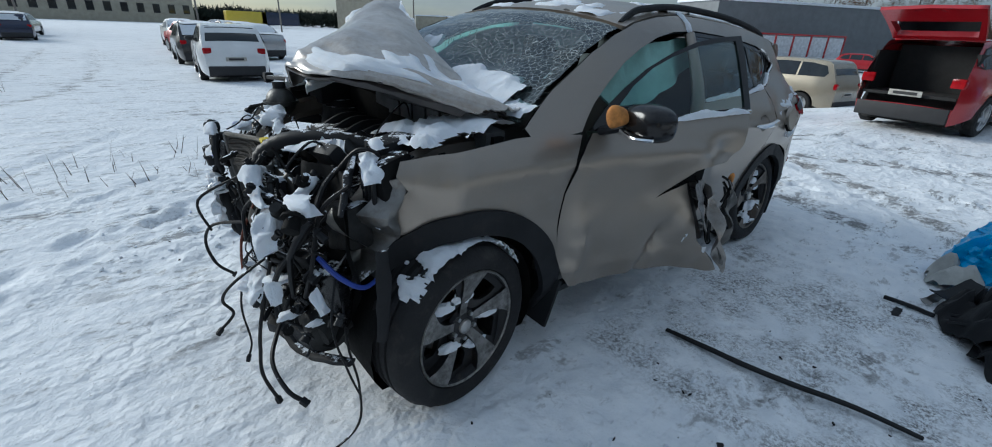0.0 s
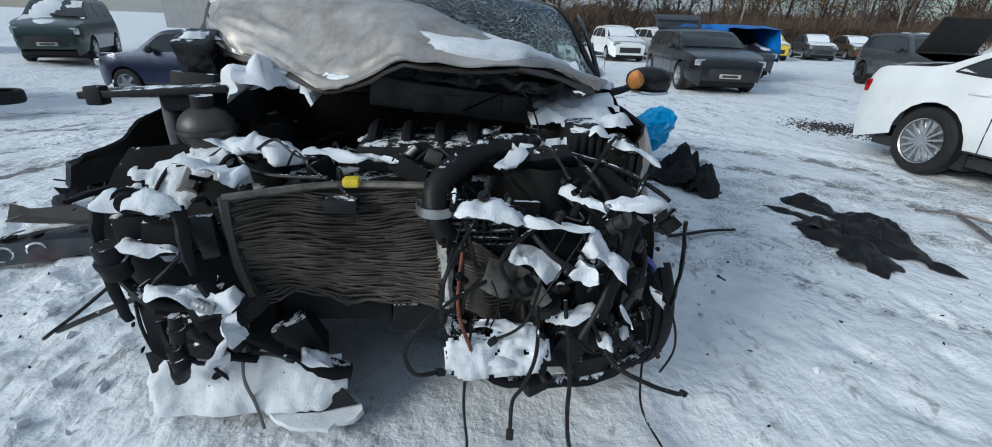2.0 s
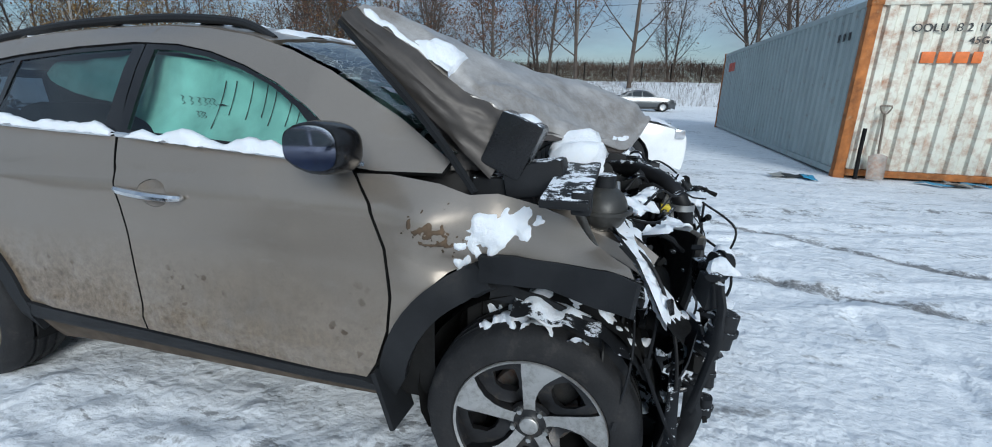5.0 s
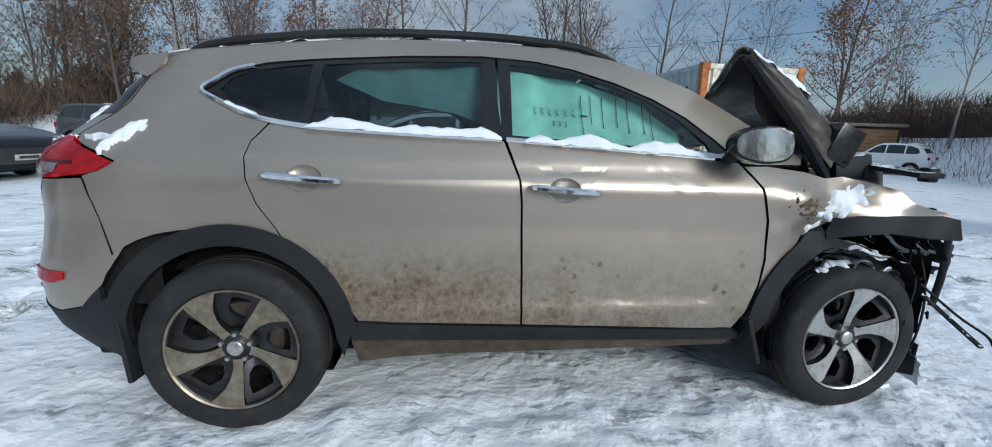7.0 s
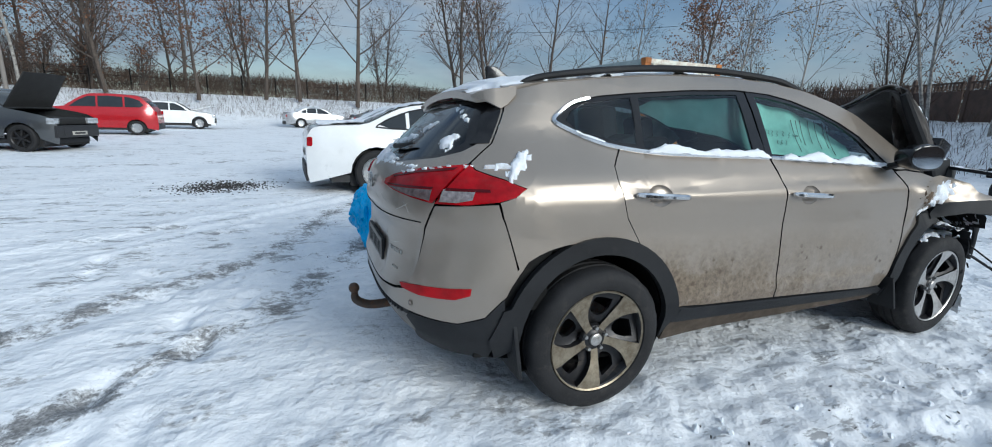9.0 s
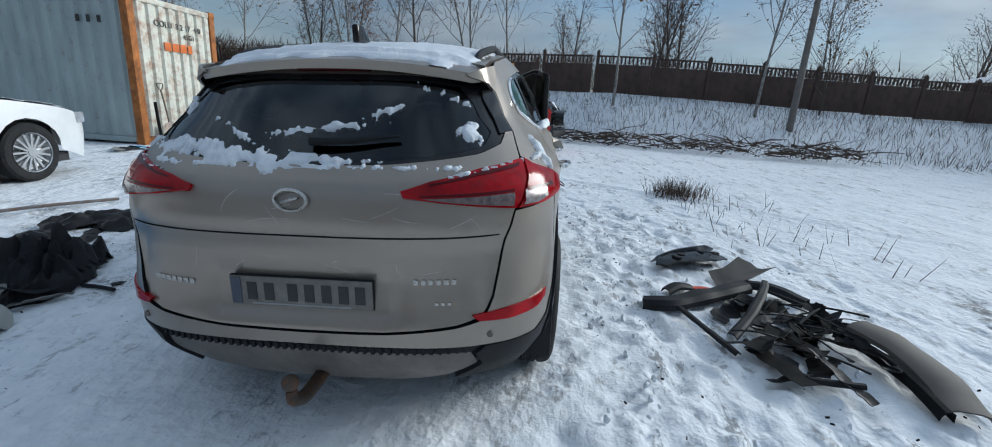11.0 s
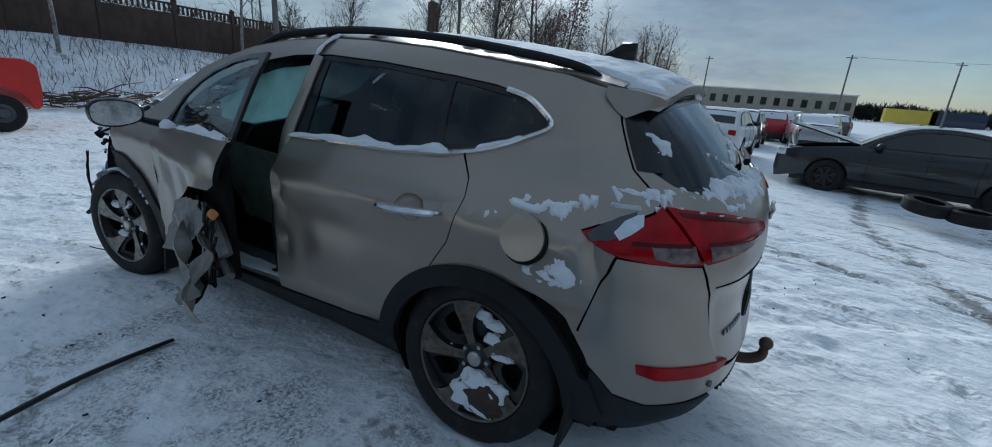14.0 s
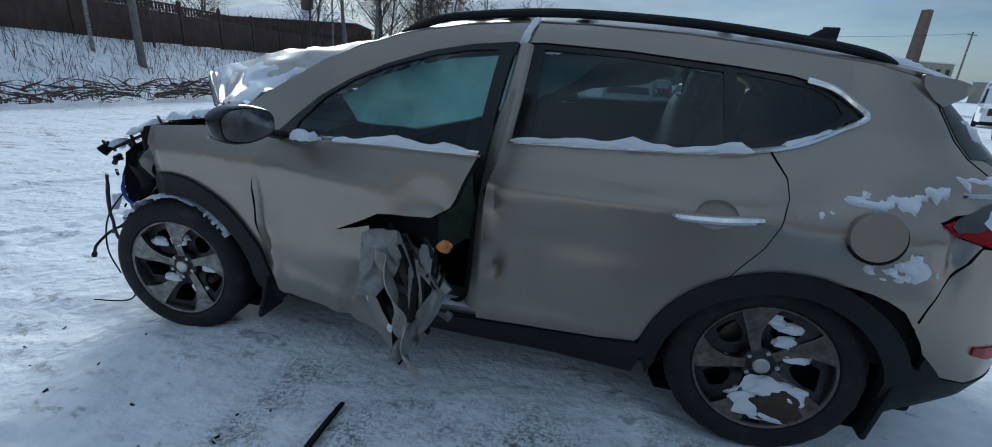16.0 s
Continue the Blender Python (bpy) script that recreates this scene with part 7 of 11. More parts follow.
# low black pieces below
for k, (c, s_, e) in enumerate((((1.80, .34, .34), (.10, .34, .05), (.1, 0, .1)), ((1.82, .60, .34), (.16, .14, .12), (0, .2, .3)), ((1.92, .44, .30), (.06, .10, .05), (0, 0, .4)), ((1.70, -.62, .34), (.14, .22, .10), (.3, .2, 0)), ((1.72, -.36, .36), (.10, .12, .16), (.4, 0, .2)), ((1.55, .2, .42), (.30, .5, .12), (0, .1, 0)), ((1.5, -.3, .44), (.35, .5, .12), (0, -.1, 0)))):
    bm = bmesh.new()
    box(bm, c, s_, Euler(e).to_matrix().to_4x4(), .012)
    rough_up(bm, .014, 10, k + 50)
    junk("lower_bracket", bm, PLASTIC)

# ---- torn edge and latch of the left front door
SW = Matrix.Translation((.86, .90, 0)) @ Matrix.Rotation(radians(-13.5), 4, "Z") @ Matrix.Translation((-.86, -.90, 0))


def dpt(u, z, o=0.0):
    return SW @ Vector(flank(1)(u, z, o))


def torn(a, b):
    """Curled strip of skin along the door's torn rear edge."""
    return dpt(-.10 - .09 * a + .03 * math.sin(b * 7 + 1), .40 + .46 * b, .03 + .13 * (1 - b) ** 1.4 * (1 - .4 * a) + .030 * math.sin(b * 13 + a * 5) + .015 * noise.noise(Vector((a * 6, b * 8, 2))))


part("torn_door_edge", lean(sheet([(0, .04), (.35, 0), (.8, .10), (1, .3), (.92, .6), (1, .9), (.7, .94), (.5, .55), (.25, .3)], torn, (0, 1, 0), .05)), BARE, SUV, "curled bare metal of the torn door", .005)
bm = sheet([(0, 0), (.5, -.1), (1, .1), (.9, .5), (1, .95), (.5, 1), (0, .8)], lambda a, b: dpt(.10 - .20 * a, .50 + .34 * b - .05 * a, -.035 + .03 * math.sin(b * 9 + a * 7)), (0, 1, 0), .07)
part("torn_door_flap", lean(bm), DARK_SHEET, SUV, "primed inner sheet bent inside the torn door", .005)
# pale inner face of the skin, bent in beside the hole
PALE = surf("bared_pale_metal", (0.24, 0.235, 0.23), 0.42, 0.6, 0.3, 9, 80, 0.25, dirt=(0.14, 0.12, 0.1), dirt_amt=0.42)


def bent_in(a, b):
    return dpt(.13 - .13 * a - .05 * (1 - b), .60 + .235 * b, .055 - .07 * a + .10 * (1 - b) * (1 - .6 * a) + .02 * noise.noise(Vector((a * 5, b * 6, 3))))


part("folded_door_skin", lean(sheet([(0, .1), (.35, 0), (.8, .35), (1, .7), (.9, 1), (.3, 1.02), (0, .95)], bent_in, (0, 1, 0), .05)), PALE, SUV, "pale bared skin bent in beside the hole", .004)


def rear_fold(a, b):
    """Crumpled rear edge of the flap, hanging to its tip."""
    return dpt(.05 - .19 * b - .05 * a + .02 * math.sin(b * 11), .80 - .48 * b, .05 + .10 * b + .025 * math.sin(b * 14 + a * 4) + .05 * a * (1 - b))


part("folded_door_edge", lean(sheet([(0, .08), (.5, 0), (1, .1), (.85, .5), (1, .8), (.5, 1), (0, .97)], rear_fold, (-.3, 1, 0), .05)), PAINT_FROST_LIT, SUV, "crumpled bare rear edge of the torn door", .004)
for k in range(7):
    bm = bmesh.new()
    tube(bm, [dpt(.06 - .03 * k, .85 - .03 * k, -.02), dpt(-.04 - .014 * k, .72 - .03 * k, .01), dpt(-.06 - .012 * k, .58 - .02 * k, .02 + .01 * (k % 3)), dpt(-.10 - .005 * k, .48, .03)], random.uniform(.006, .014), 5, 4, flat=.5)
    part("torn_door_strip", lean(bm), (DARK, BARE, PLASTIC)[k % 3], SUV)
bm = bmesh.new()
tube(bm, [dpt(.12, .78, -.05), dpt(-.05, .72, -.04), dpt(-.19, .62, -.03)], [.03, .035, .03], 6, 3, flat=.6)
tube(bm, [dpt(.2, .60, -.05), dpt(-.02, .56, -.05), dpt(-.2, .52, -.03)], [.02, .025, .02], 6, 3)
part("door_beam", lean(bm), BARE, SUV, "bent side-impact beam")
bm = bmesh.new()
box(bm, dpt(.08, .75, -.10), (.34, .04, .62), SW.to_3x3().to_4x4(), .02)
rough_up(bm, .02, 7)
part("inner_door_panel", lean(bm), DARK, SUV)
bm = bmesh.new()
bmesh.ops.create_icosphere(bm, subdivisions=2, radius=.022, matrix=Matrix.Translation(dpt(-.20, .825, .0)) @ Matrix.Diagonal((1.2, .7, 1.0, 1)))
rough_up(bm, .014, 25)
part("latch_foam", lean(bm), AMBER, SUV, "ochre foam at the latch")
for k in range(5):
    bm = bmesh.new()
    tube(bm, [dpt(-.12 - .02 * k, .84 - .03 * k, .0), dpt(-.17, .80 - .05 * k, .03), dpt(-.14 - .02 * k, .70 - .03 * k, .02)], .007, 5, 3)
    part("latch_rod", lean(bm), ENGINE, SUV)
# door opening: B post and sill
bm = bmesh.new()
tube(bm, [(-.315, .665, 1.49), (-.295, .765, 1.30), (-.268, .835, 1.13), (-.232, .872, .85), (-.215, .870, .60), (-.19, .855, .42)], [.030, .036, .042, .046, .05, .055], 10, 6, flat=.75)
part("b_post", lean(bm), PAINT, SUV, "taupe centre post in the open door gap")
bm = bmesh.new()
tube(bm, [(-.262, .79, 1.20), (-.225, .845, 1.0), (-.185, .885, .80), (-.165, .885, .58), (-.12, .865, .44), (.1, .86, .405)], .011, 6, 6)
part("door_seal", lean(bm), DARK, SUV, "black rubber door seal")
bm = bmesh.new()
box(bm, (.28, .80, .40), (1.05, .16, .06), None, .015)
part("sill_step", lean(bm), BARE, SUV)

bm = sheet([(.52, 1.04), (-.12, 1.0), (-.15, .70), (.0, .60), (.35, .62)], lambda u, z: (u, .72 + .03 * noise.noise(Vector((u * 7, z * 7, 0))), z), (0, 1, 0), .05)
part("loose_trim_cloth", lean(bm), surf("olive_grey_cloth", (0.10, 0.12, 0.09), 0.9, 0, 0.3, 9, 200, 0.2), SUV, "olive cloth slumped over the seat", .006)

# ---------------------------------------------------------------- snow lying on the car
def snow_on(surface, u0, u1, v0, v1, step, mask, thick, out, name="snow_patch", label="patch of wind-packed snow on the car", m=None, mat=None, cat="snow"):
    """Snow on a surface where mask(u, v) is above 0; it thins out to its ragged edge."""
    bm = bmesh.new()
    nu, nv = max(2, int(abs(u1 - u0) / step)), max(2, int(abs(v1 - v0) / step))
    grid, val = [], []
    for j in range(nv + 1):
        row, vr = [], []
        for i in range(nu + 1):
            u, v = u0 + (u1 - u0) * i / nu, v0 + (v1 - v0) * j / nv
            p = Vector(surface(u, v))
            n = (Vector(surface(u + .01, v)) - p).cross(Vector(surface(u, v + .01)) - p)
            n = n.normalized() if n.length > 1e-9 else Vector(out)
            if n.dot(Vector(out)) < 0:
                n = -n
            k = mask(u, v)
            h = min(1, max(0, k * 4)) if k > 0 else 0
            h = h * (2 - h)
            h *= .75 + .5 * noise.noise(p * 26) + .25 * noise.noise(p * 60)
            row.append(bm.verts.new(p + n * (thick * h - .011 + .013 * min(1, max(0, (k + .03) / .06)))))
            vr.append(k)
        grid.append(row)
        val.append(vr)
    for j in range(nv):
        for i in range(nu):
            if max(val[j][i], val[j][i + 1], val[j + 1][i], val[j + 1][i + 1]) > 0:
                bm.faces.new((grid[j][i], grid[j][i + 1], grid[j + 1][i + 1], grid[j + 1][i]))
    loose = [v for v in bm.verts if not v.link_faces]
    bmesh.ops.delete(bm, geom=loose, context="VERTS")
    if not bm.faces:
        bm.free()
        return None
    bm.normal_update()
    if sum((f.normal for f in bm.faces), Vector()).dot(Vector(out)) < 0:
        bmesh.ops.reverse_faces(bm, faces=bm.faces)
    if m is not None:
        moved(bm, m)
    return solo(name, bm, mat or SNOW, label, cat, kind="stuff", sharp=80)


def snow_ridge(pts, w, h, name="snow_ridge", label="ridge of snow along the window sill", seed=0.0, m=None, rag=0.0):
    """A crumbly ridge of snow along a line."""
    P = catmull(pts, 8)
    bm = bmesh.new()
    n = 9
    rings = []
    for i, p in enumerate(P):
        d = (P[min(i + 1, len(P) - 1)] - P[max(i - 1, 0)]).normalized()
        side_ = d.cross(Vector((0, 0, 1))).normalized()
        k = max(.12, .65 + .75 * noise.noise(p * 6 + Vector((seed, 0, 0))) + .35 * noise.noise(p * 19))
        k *= min(1, .25 + i / 3, .25 + (len(P) - 1 - i) / 3)
        rings.append([bm.verts.new(p + side_ * (w * math.cos(math.pi * j / (n - 1)) * (.8 + .3 * k)) + Vector((0, 0, h * k * math.sin(math.pi * j / (n - 1)) - .004)) + noise.noise_vector(p * 35 + Vector((j, 0, 0))) * h * .16 + (noise.noise_vector(p * 13 + Vector((seed, j * .30, 0))) + .35 * noise.noise_vector(p * 32 + Vector((j * .5, seed, 0)))) * w * rag) for j in range(n)])
    for a, b2 in zip(rings, rings[1:]):
        for j in range(n - 1):
            bm.faces.new((a[j], a[j + 1], b2[j + 1], b2[j]))
        bm.faces.new((a[0], b2[0], b2[n - 1], a[n - 1]))
    bm.faces.new(rings[0])
    bm.faces.new(rings[-1][::-1])
    bmesh.ops.recalc_face_normals(bm, faces=bm.faces)
    if m is not None:
        moved(bm, m)
    return solo(name, bm, SNOW, label, "snow", "snow on the car", sharp=80)


def snow_lump(c, s_, seed=0, name="snow_lump", label="lump of snow caught on the wreck"):
    bm = bmesh.new()
    bmesh.ops.create_icosphere(bm, subdivisions=3, radius=1)
    for v in bm.verts:
        p = v.co.copy()
        k = 1 + .45 * noise.noise(p * 1.6 + Vector((seed * 3.1, 0, 0))) + .18 * noise.noise(p * 5 + Vector((seed, 2, 0)))
        v.co = Vector((p.x * s_[0], p.y * s_[1], max(p.z, -.35) * s_[2])) * k
    moved(bm, Matrix.Translation(c))
    return solo(name, bm, SNOW, label, "snow", "snow on the wreck", sharp=80)


def fbm(u, v, f, seed):
    p = Vector((u * f, v * f, seed))
    return noise.noise(p) + .5 * noise.noise(p * 2.3) + .25 * noise.noise(p * 5.1)


FR_, FL_ = flank(-1), flank(1)
snow_ridge([FR_(u, z + .006, .010) for u, z in ((-1.07, 1.168), (-.9, 1.165), (-.7, 1.160), (-.5, 1.155), (-.31, 1.150))], .022, .046, seed=1, m=LEAN)
snow_ridge([FR_(u, z + .006, .010) for u, z in ((-.22, 1.143), (0, 1.135), (.2, 1.126), (.4, 1.117), (.56, 1.108), (.66, 1.105))], .024, .050, seed=2, m=LEAN)
snow_ridge([FL_(u, z + .006, .008) for u, z in ((-.31, 1.15), (-.6, 1.157), (-.9, 1.164), (-1.15, 1.178))], .018, .034, seed=3, m=LEAN)
snow_ridge([FL_(u, z + .004, .004) for u, z in ((-1.24, 1.198), (-1.34, 1.232), (-1.40, 1.262))], .014, .020, seed=4, m=LEAN)
snow_ridge([FR_(u, z + .004, .004) for u, z in ((-1.26, 1.205), (-1.34, 1.232), (-1.40, 1.258))], .014, .020, seed=5, m=LEAN)
snow_ridge([SW @ Vector(FL_(u, z + .004, .008)) for u, z in ((-.27, 1.15), (-.1, 1.142), (.1, 1.134), (.35, 1.12))], .018, .036, seed=6, m=LEAN)
snow_ridge([SW @ Vector(FL_(u, z, .015)) for u, z in ((.44, 1.115), (.50, 1.11), (.56, 1.108))], .030, .060, seed=7, m=LEAN)
snow_on(lambda u, z: wing_r(u, z), 1.0, 1.52, .78, 1.02, .012, lambda u, z: .25 - abs(u - 1.21 - .8 * (z - .9)) * 2.4 - abs(z - .93) * 1.6 + .26 * fbm(u, z, 9, 1) + .16 * fbm(u, z, 30, 2), .016, (0, -1, .4), m=LEAN)
snow_on(lambda t, z: wrap(t, z, .012), -1.52, -1.15, 1.03, 1.25, .008, lambda t, z: .20 - abs(t + 1.345 + .9 * (z - 1.09)) * 5 - max(0, abs(z - 1.12) - .03) * 6 + .22 * fbm(t, z, 16, 2) + .14 * fbm(t, z, 44, 6), .012, (-1, -1, 0), m=LEAN)
MUDSMEAR = surf("dried_rusty_mud", (0.085, 0.056, 0.033), 0.85, 0, 0.5, 14, 90, 0.3, dirt=(0.05, 0.035, 0.022), dirt_amt=0.45)
snow_on(lambda u, z: wing_r(u, z, .003), .88, 1.16, .84, 1.02, .008, lambda u, z: .06 - math.hypot((u - 1.02) / 1.5, z - .925) * 2.4 + .14 * fbm(u, z, 11, 61) + .18 * fbm(u, z, 48, 62), .002, (0, -1, .2), "mud_smear", "rusty brown mud smeared over the dented wing", LEAN, MUDSMEAR, "mud")
for s in (-1, 1):
    snow_on(lambda t, z: wrap(t, z, .014), s * .45, s * 1.35, 1.04, 1.14, .006, lambda t, z: .10 - abs(z - (1.065 + .045 * min(1, max(0, (abs(t) - .45) / .5)))) * 30 + .28 * fbm(t, z, 12, 3 + s) - (.12 if s > 0 else 0), .010, (-1, 0, 0), m=LEAN)
def on_hatch(t, z):
    p = Vector(wrap(t, z))
    return p.y, z


def hatch_snow(t, z):
    """Wind-packed snow low on the rear window and in its corners, with smears above."""
    y, z = on_hatch(t, z)
    w = fbm(y, 0, 3.5, 4)
    low = .14 - abs(z - (1.105 + .02 * w + .06 * max(0, y - .15))) * (7 if y > 0 else 12) - max(0, -.12 - y) * 1.5 - max(0, y - .5) * .6
    edge = .06 - abs(z - 1.085) * 16 - max(0, abs(y) - .55) * 3
    streak = .04 - abs(z - (1.12 + .42 * (y - .12))) * 6 - abs(y - .26) * 1.3
    corner = .10 - abs(y + .56) * 3.2 - abs(z - (1.20 + .5 * (y + .56))) * 6
    corner2 = .06 - abs(y - .595) * 5 - abs(z - 1.275) * 4.5
    smear = .03 - abs(z - (1.205 - .10 * y)) * 10 - max(0, abs(y + .02) - .17) * 2.5
    smear2 = .02 - abs(z - (1.275 - .35 * (y + .26))) * 11 - max(0, abs(y + .27) - .05) * 3
    topc = -.03 - abs(z - (1.345 + .4 * (y + .42))) * 8 - max(0, abs(y + .44) - .10) * 3
    return max(low, edge, streak, corner, corner2, smear, smear2, topc) + .12 * fbm(y, z, 13, 9) + .17 * fbm(y, z, 42, 5) + .05


snow_on(lambda t, z: wrap(t, z, -.006), -1.33, 1.33, 1.045, 1.39, .006, hatch_snow, .015, (-1, 0, .2), m=LEAN, label="snow stuck to the rear window")
def roof_back(x, y):
    return top(x, y, -.012 - .10 * max(0, -1.76 - x)) if x < -1.705 else top(x, y)


snow_on(roof_back, -1.84, -.75, -.57, .57, .02, lambda x, y: .30 - max(0, x + 1.15) * .8 - max(0, -1.72 - x) * 3.2 - max(0, abs(y) - .44) * 3.5 + .32 * fbm(x, y, 5, 12), .014, (0, 0, 1), label="ragged snow cover on the roof", m=LEAN)
snow_on(lambda x, y: top(x, y), -.75, .25, -.52, .52, .025, lambda x, y: -.05 + .5 * fbm(x, y, 4, 13), .012, (0, 0, 1), label="thin patches of snow on the roof", m=LEAN)
snow_ridge([FL_(-.30, 1.50, .01), FL_(-.315, 1.55, .012), Vector(top(-.33, .55, .012))], .018, .02, seed=8, m=LEAN)
snow_on(screen, .52, 1.03, -.62, .66, .02, lambda x, y: (x - .86) * 2.2 + .5 * fbm(x, y, 5, 15) + .25 * max(0, -y), .03, (.4, 0, 1), label="snow lying on the windscreen", m=LEAN)
snow_on(hood_at, .0, 1.0, .0, .97, .018, lambda a, b: -.10 + .62 * fbm(a, b, 3.4, 17) - (.5 if a > .62 and b > .45 else 0) - (.10 if a < .2 else 0), .018, (0, 0, 1), label="snow in the folds of the bonnet")
snow_on(lambda u, z: FL_(u, z, .004), -1.70, -1.36, .82, 1.12, .008, lambda u, z: max(.26 - abs(z - (1.055 - (u + 1.51) * .30)) * 9 - abs(u + 1.53) * 1.2, .20 - math.hypot(u + 1.54, z - .878) * 5) + .30 * fbm(u, z, 14, 21) + .20 * fbm(u, z, 44, 25) - max(0, .105 - math.hypot(u + 1.485, z - .962)) * 8, .008, (0, 1, 0), m=LEAN)
snow_on(lambda u, z: FL_(u, z, .004), -1.66, -1.54, .82, .92, .010, lambda u, z: .25 - abs(z - .865) * 7 - abs(u + 1.6) * 4 + .4 * fbm(u, z, 14, 22), .010, (0, 1, 0), m=LEAN)
snow_on(lambda u, z: FL_(u, z, .004), us(-1.95, 1.12), -1.62, 1.08, 1.2, .012, lambda u, z: -.12 - abs(z - 1.14) * 6 + .5 * fbm(u, z, 12, 23), .010, (-.3, 1, 0), m=LEAN)
# cowl, left wing ledge, tyre tops
snow_on(lambda x, y: (x, y, 1.10 + (x - 1.1) * -.12 + LEAN[2][1] * 0), 1.02, 1.58, .44, .82, .018, lambda x, y: .16 - abs(y - .66) * 1.6 + .40 * fbm(x, y, 7, 31) + .15 * fbm(x, y, 22, 33) - max(0, x - 1.42) * 2, .03, (0, 0, 1), label="snow on the wing ledge")
snow_on(lambda x, y: (x, y, 1.14 - (x - 1.0) * .1), .93, 1.12, -.1, .85, .018, lambda x, y: .04 + .42 * fbm(x, y, 7, 32) + .15 * fbm(x, y, 22, 34), .03, (0, 0, 1), label="snow on the cowl")


def tread(mw, a, y):
    return mw @ Vector((.353 * math.cos(a), y, .353 * math.sin(a)))


snow_on(lambda a, y: tread(M_FL, a, y), .6, 2.45, -.115, .06, .014, lambda a, y: .42 - abs(a - 1.45) * .40 - abs(y + .07) * 2.5 + .28 * fbm(a, y * 3, 5, 41) + .10 * fbm(a, y, 20, 44), .022, (0, 0, 1), label="snow lying on the tyre")
snow_on(lambda a, y: tread(M_FR, a, y), 1.1, 2.1, -.10, .08, .014, lambda a, y: .1 - abs(a - 1.6) * .5 + .5 * fbm(a, y * 3, 5, 42), .02, (0, 0, 1), label="snow lying on the tyre")
# snow packed into the left wheels
for mw, n_, sd in ((M_FL, 7, 3), (M_RL, 9, 8)):
    random.seed(sd)
    for i in range(n_):
        a = random.uniform(0, 6.28)
        r = random.uniform(.10, .2)
        p = mw @ Vector((r * math.cos(a), -.07, r * math.sin(a)))
        snow_lump(p, (.05, .018, .028), i + sd, label="snow packed between the spokes")
for i, (dx, dz, r) in enumerate(((.0, -.10, .085), (.07, -.14, .07), (-.08, -.16, .08), (-.01, -.20, .07))):
    p = M_RL @ Vector((dx, -.085, dz))
    snow_lump(p, (r, .03, r * .7), i + 60, label="snow packed into the wheel")
bm = bmesh.new()
bmesh.ops.create_icosphere(bm, subdivisions=3, radius=1)
for v in bm.verts:
    v.co = Vector((v.co.x * .10, v.co.y * .035, v.co.z * .085)) * (1 + .35 * noise.noise(v.co * 2.5))
moved(bm, Matrix.Translation(M_RL @ Vector((.02, -.088, -.175))))
solo("mud_clod", bm, surf("frozen_mud", (0.05, 0.036, 0.026), 0.9, 0, 0.4, 20, 70, 0.5), "frozen mud clod in the wheel", "mud")
# snow caught in the wreck's front: flat ragged caps
random.seed(5)


def snow_cap(c, s_, seed, yaw=0.0):
    """A thin ragged cake of snow with a flat foot and soft edges."""
    bm = bmesh.new()
    n, m_ = 22, 6
    rings = []
    for j in range(m_ + 1):
        f = 1 - j / m_
        ring = []
        for k in range(n):
            a = 2 * math.pi * k / n
            r = 1 + .42 * noise.noise(Vector((math.cos(a) * 1.6, math.sin(a) * 1.6, seed * 1.3))) + .25 * noise.noise(Vector((math.cos(a) * 4, math.sin(a) * 4, seed)))
            x, y = f * r * math.cos(a) * s_[0], f * r * math.sin(a) * s_[1]
            z = s_[2] * (1 - f ** 3) * (1 + .5 * noise.noise(Vector((x * 22, y * 22, seed)))) - .25 * s_[2] * f * f
            ring.append(bm.verts.new((x, y, z)))
        rings.append(ring)
    for a, b2 in zip(rings, rings[1:-1]):
        for k in range(n):
            bm.faces.new((a[k], a[(k + 1) % n], b2[(k + 1) % n], b2[k]))
    tip = bm.verts.new((0, 0, s_[2]))
    for k in range(n):
        bm.faces.new((rings[-2][k], rings[-2][(k + 1) % n], tip))
    for v in rings[-1]:
        bm.verts.remove(v)
    bm.faces.new(rings[0][::-1])
    bmesh.ops.recalc_face_normals(bm, faces=bm.faces)
    moved(bm, Matrix.Translation(c) @ Matrix.Rotation(yaw, 4, "Z") @ Matrix.Rotation(random.uniform(-.3, .3), 4, "X") @ Matrix.Rotation(random.uniform(-.2, .35), 4, "Y"))
    return solo("snow_lump", bm, SNOW, "ragged cake of snow caught on the wreck", "snow", "snow on the wreck", sharp=80)


def settle(x, y, z0):
    """The first part of the wreck under a place, looked for from above."""
    hit, p, n_, _, ob, _ = scene.ray_cast(bpy.context.evaluated_depsgraph_get(), Vector((x, y, z0)), Vector((0, 0, -1)))
    return p if hit and p.z > .25 and n_.z > .55 else None


def back_l(y, z):
    return Vector((1.77 - .16 * (z - .6) + .03 * math.sin(y * 17 + z * 7) + .06 * noise.noise(Vector((y * 6, z * 6, 8))), y, z))


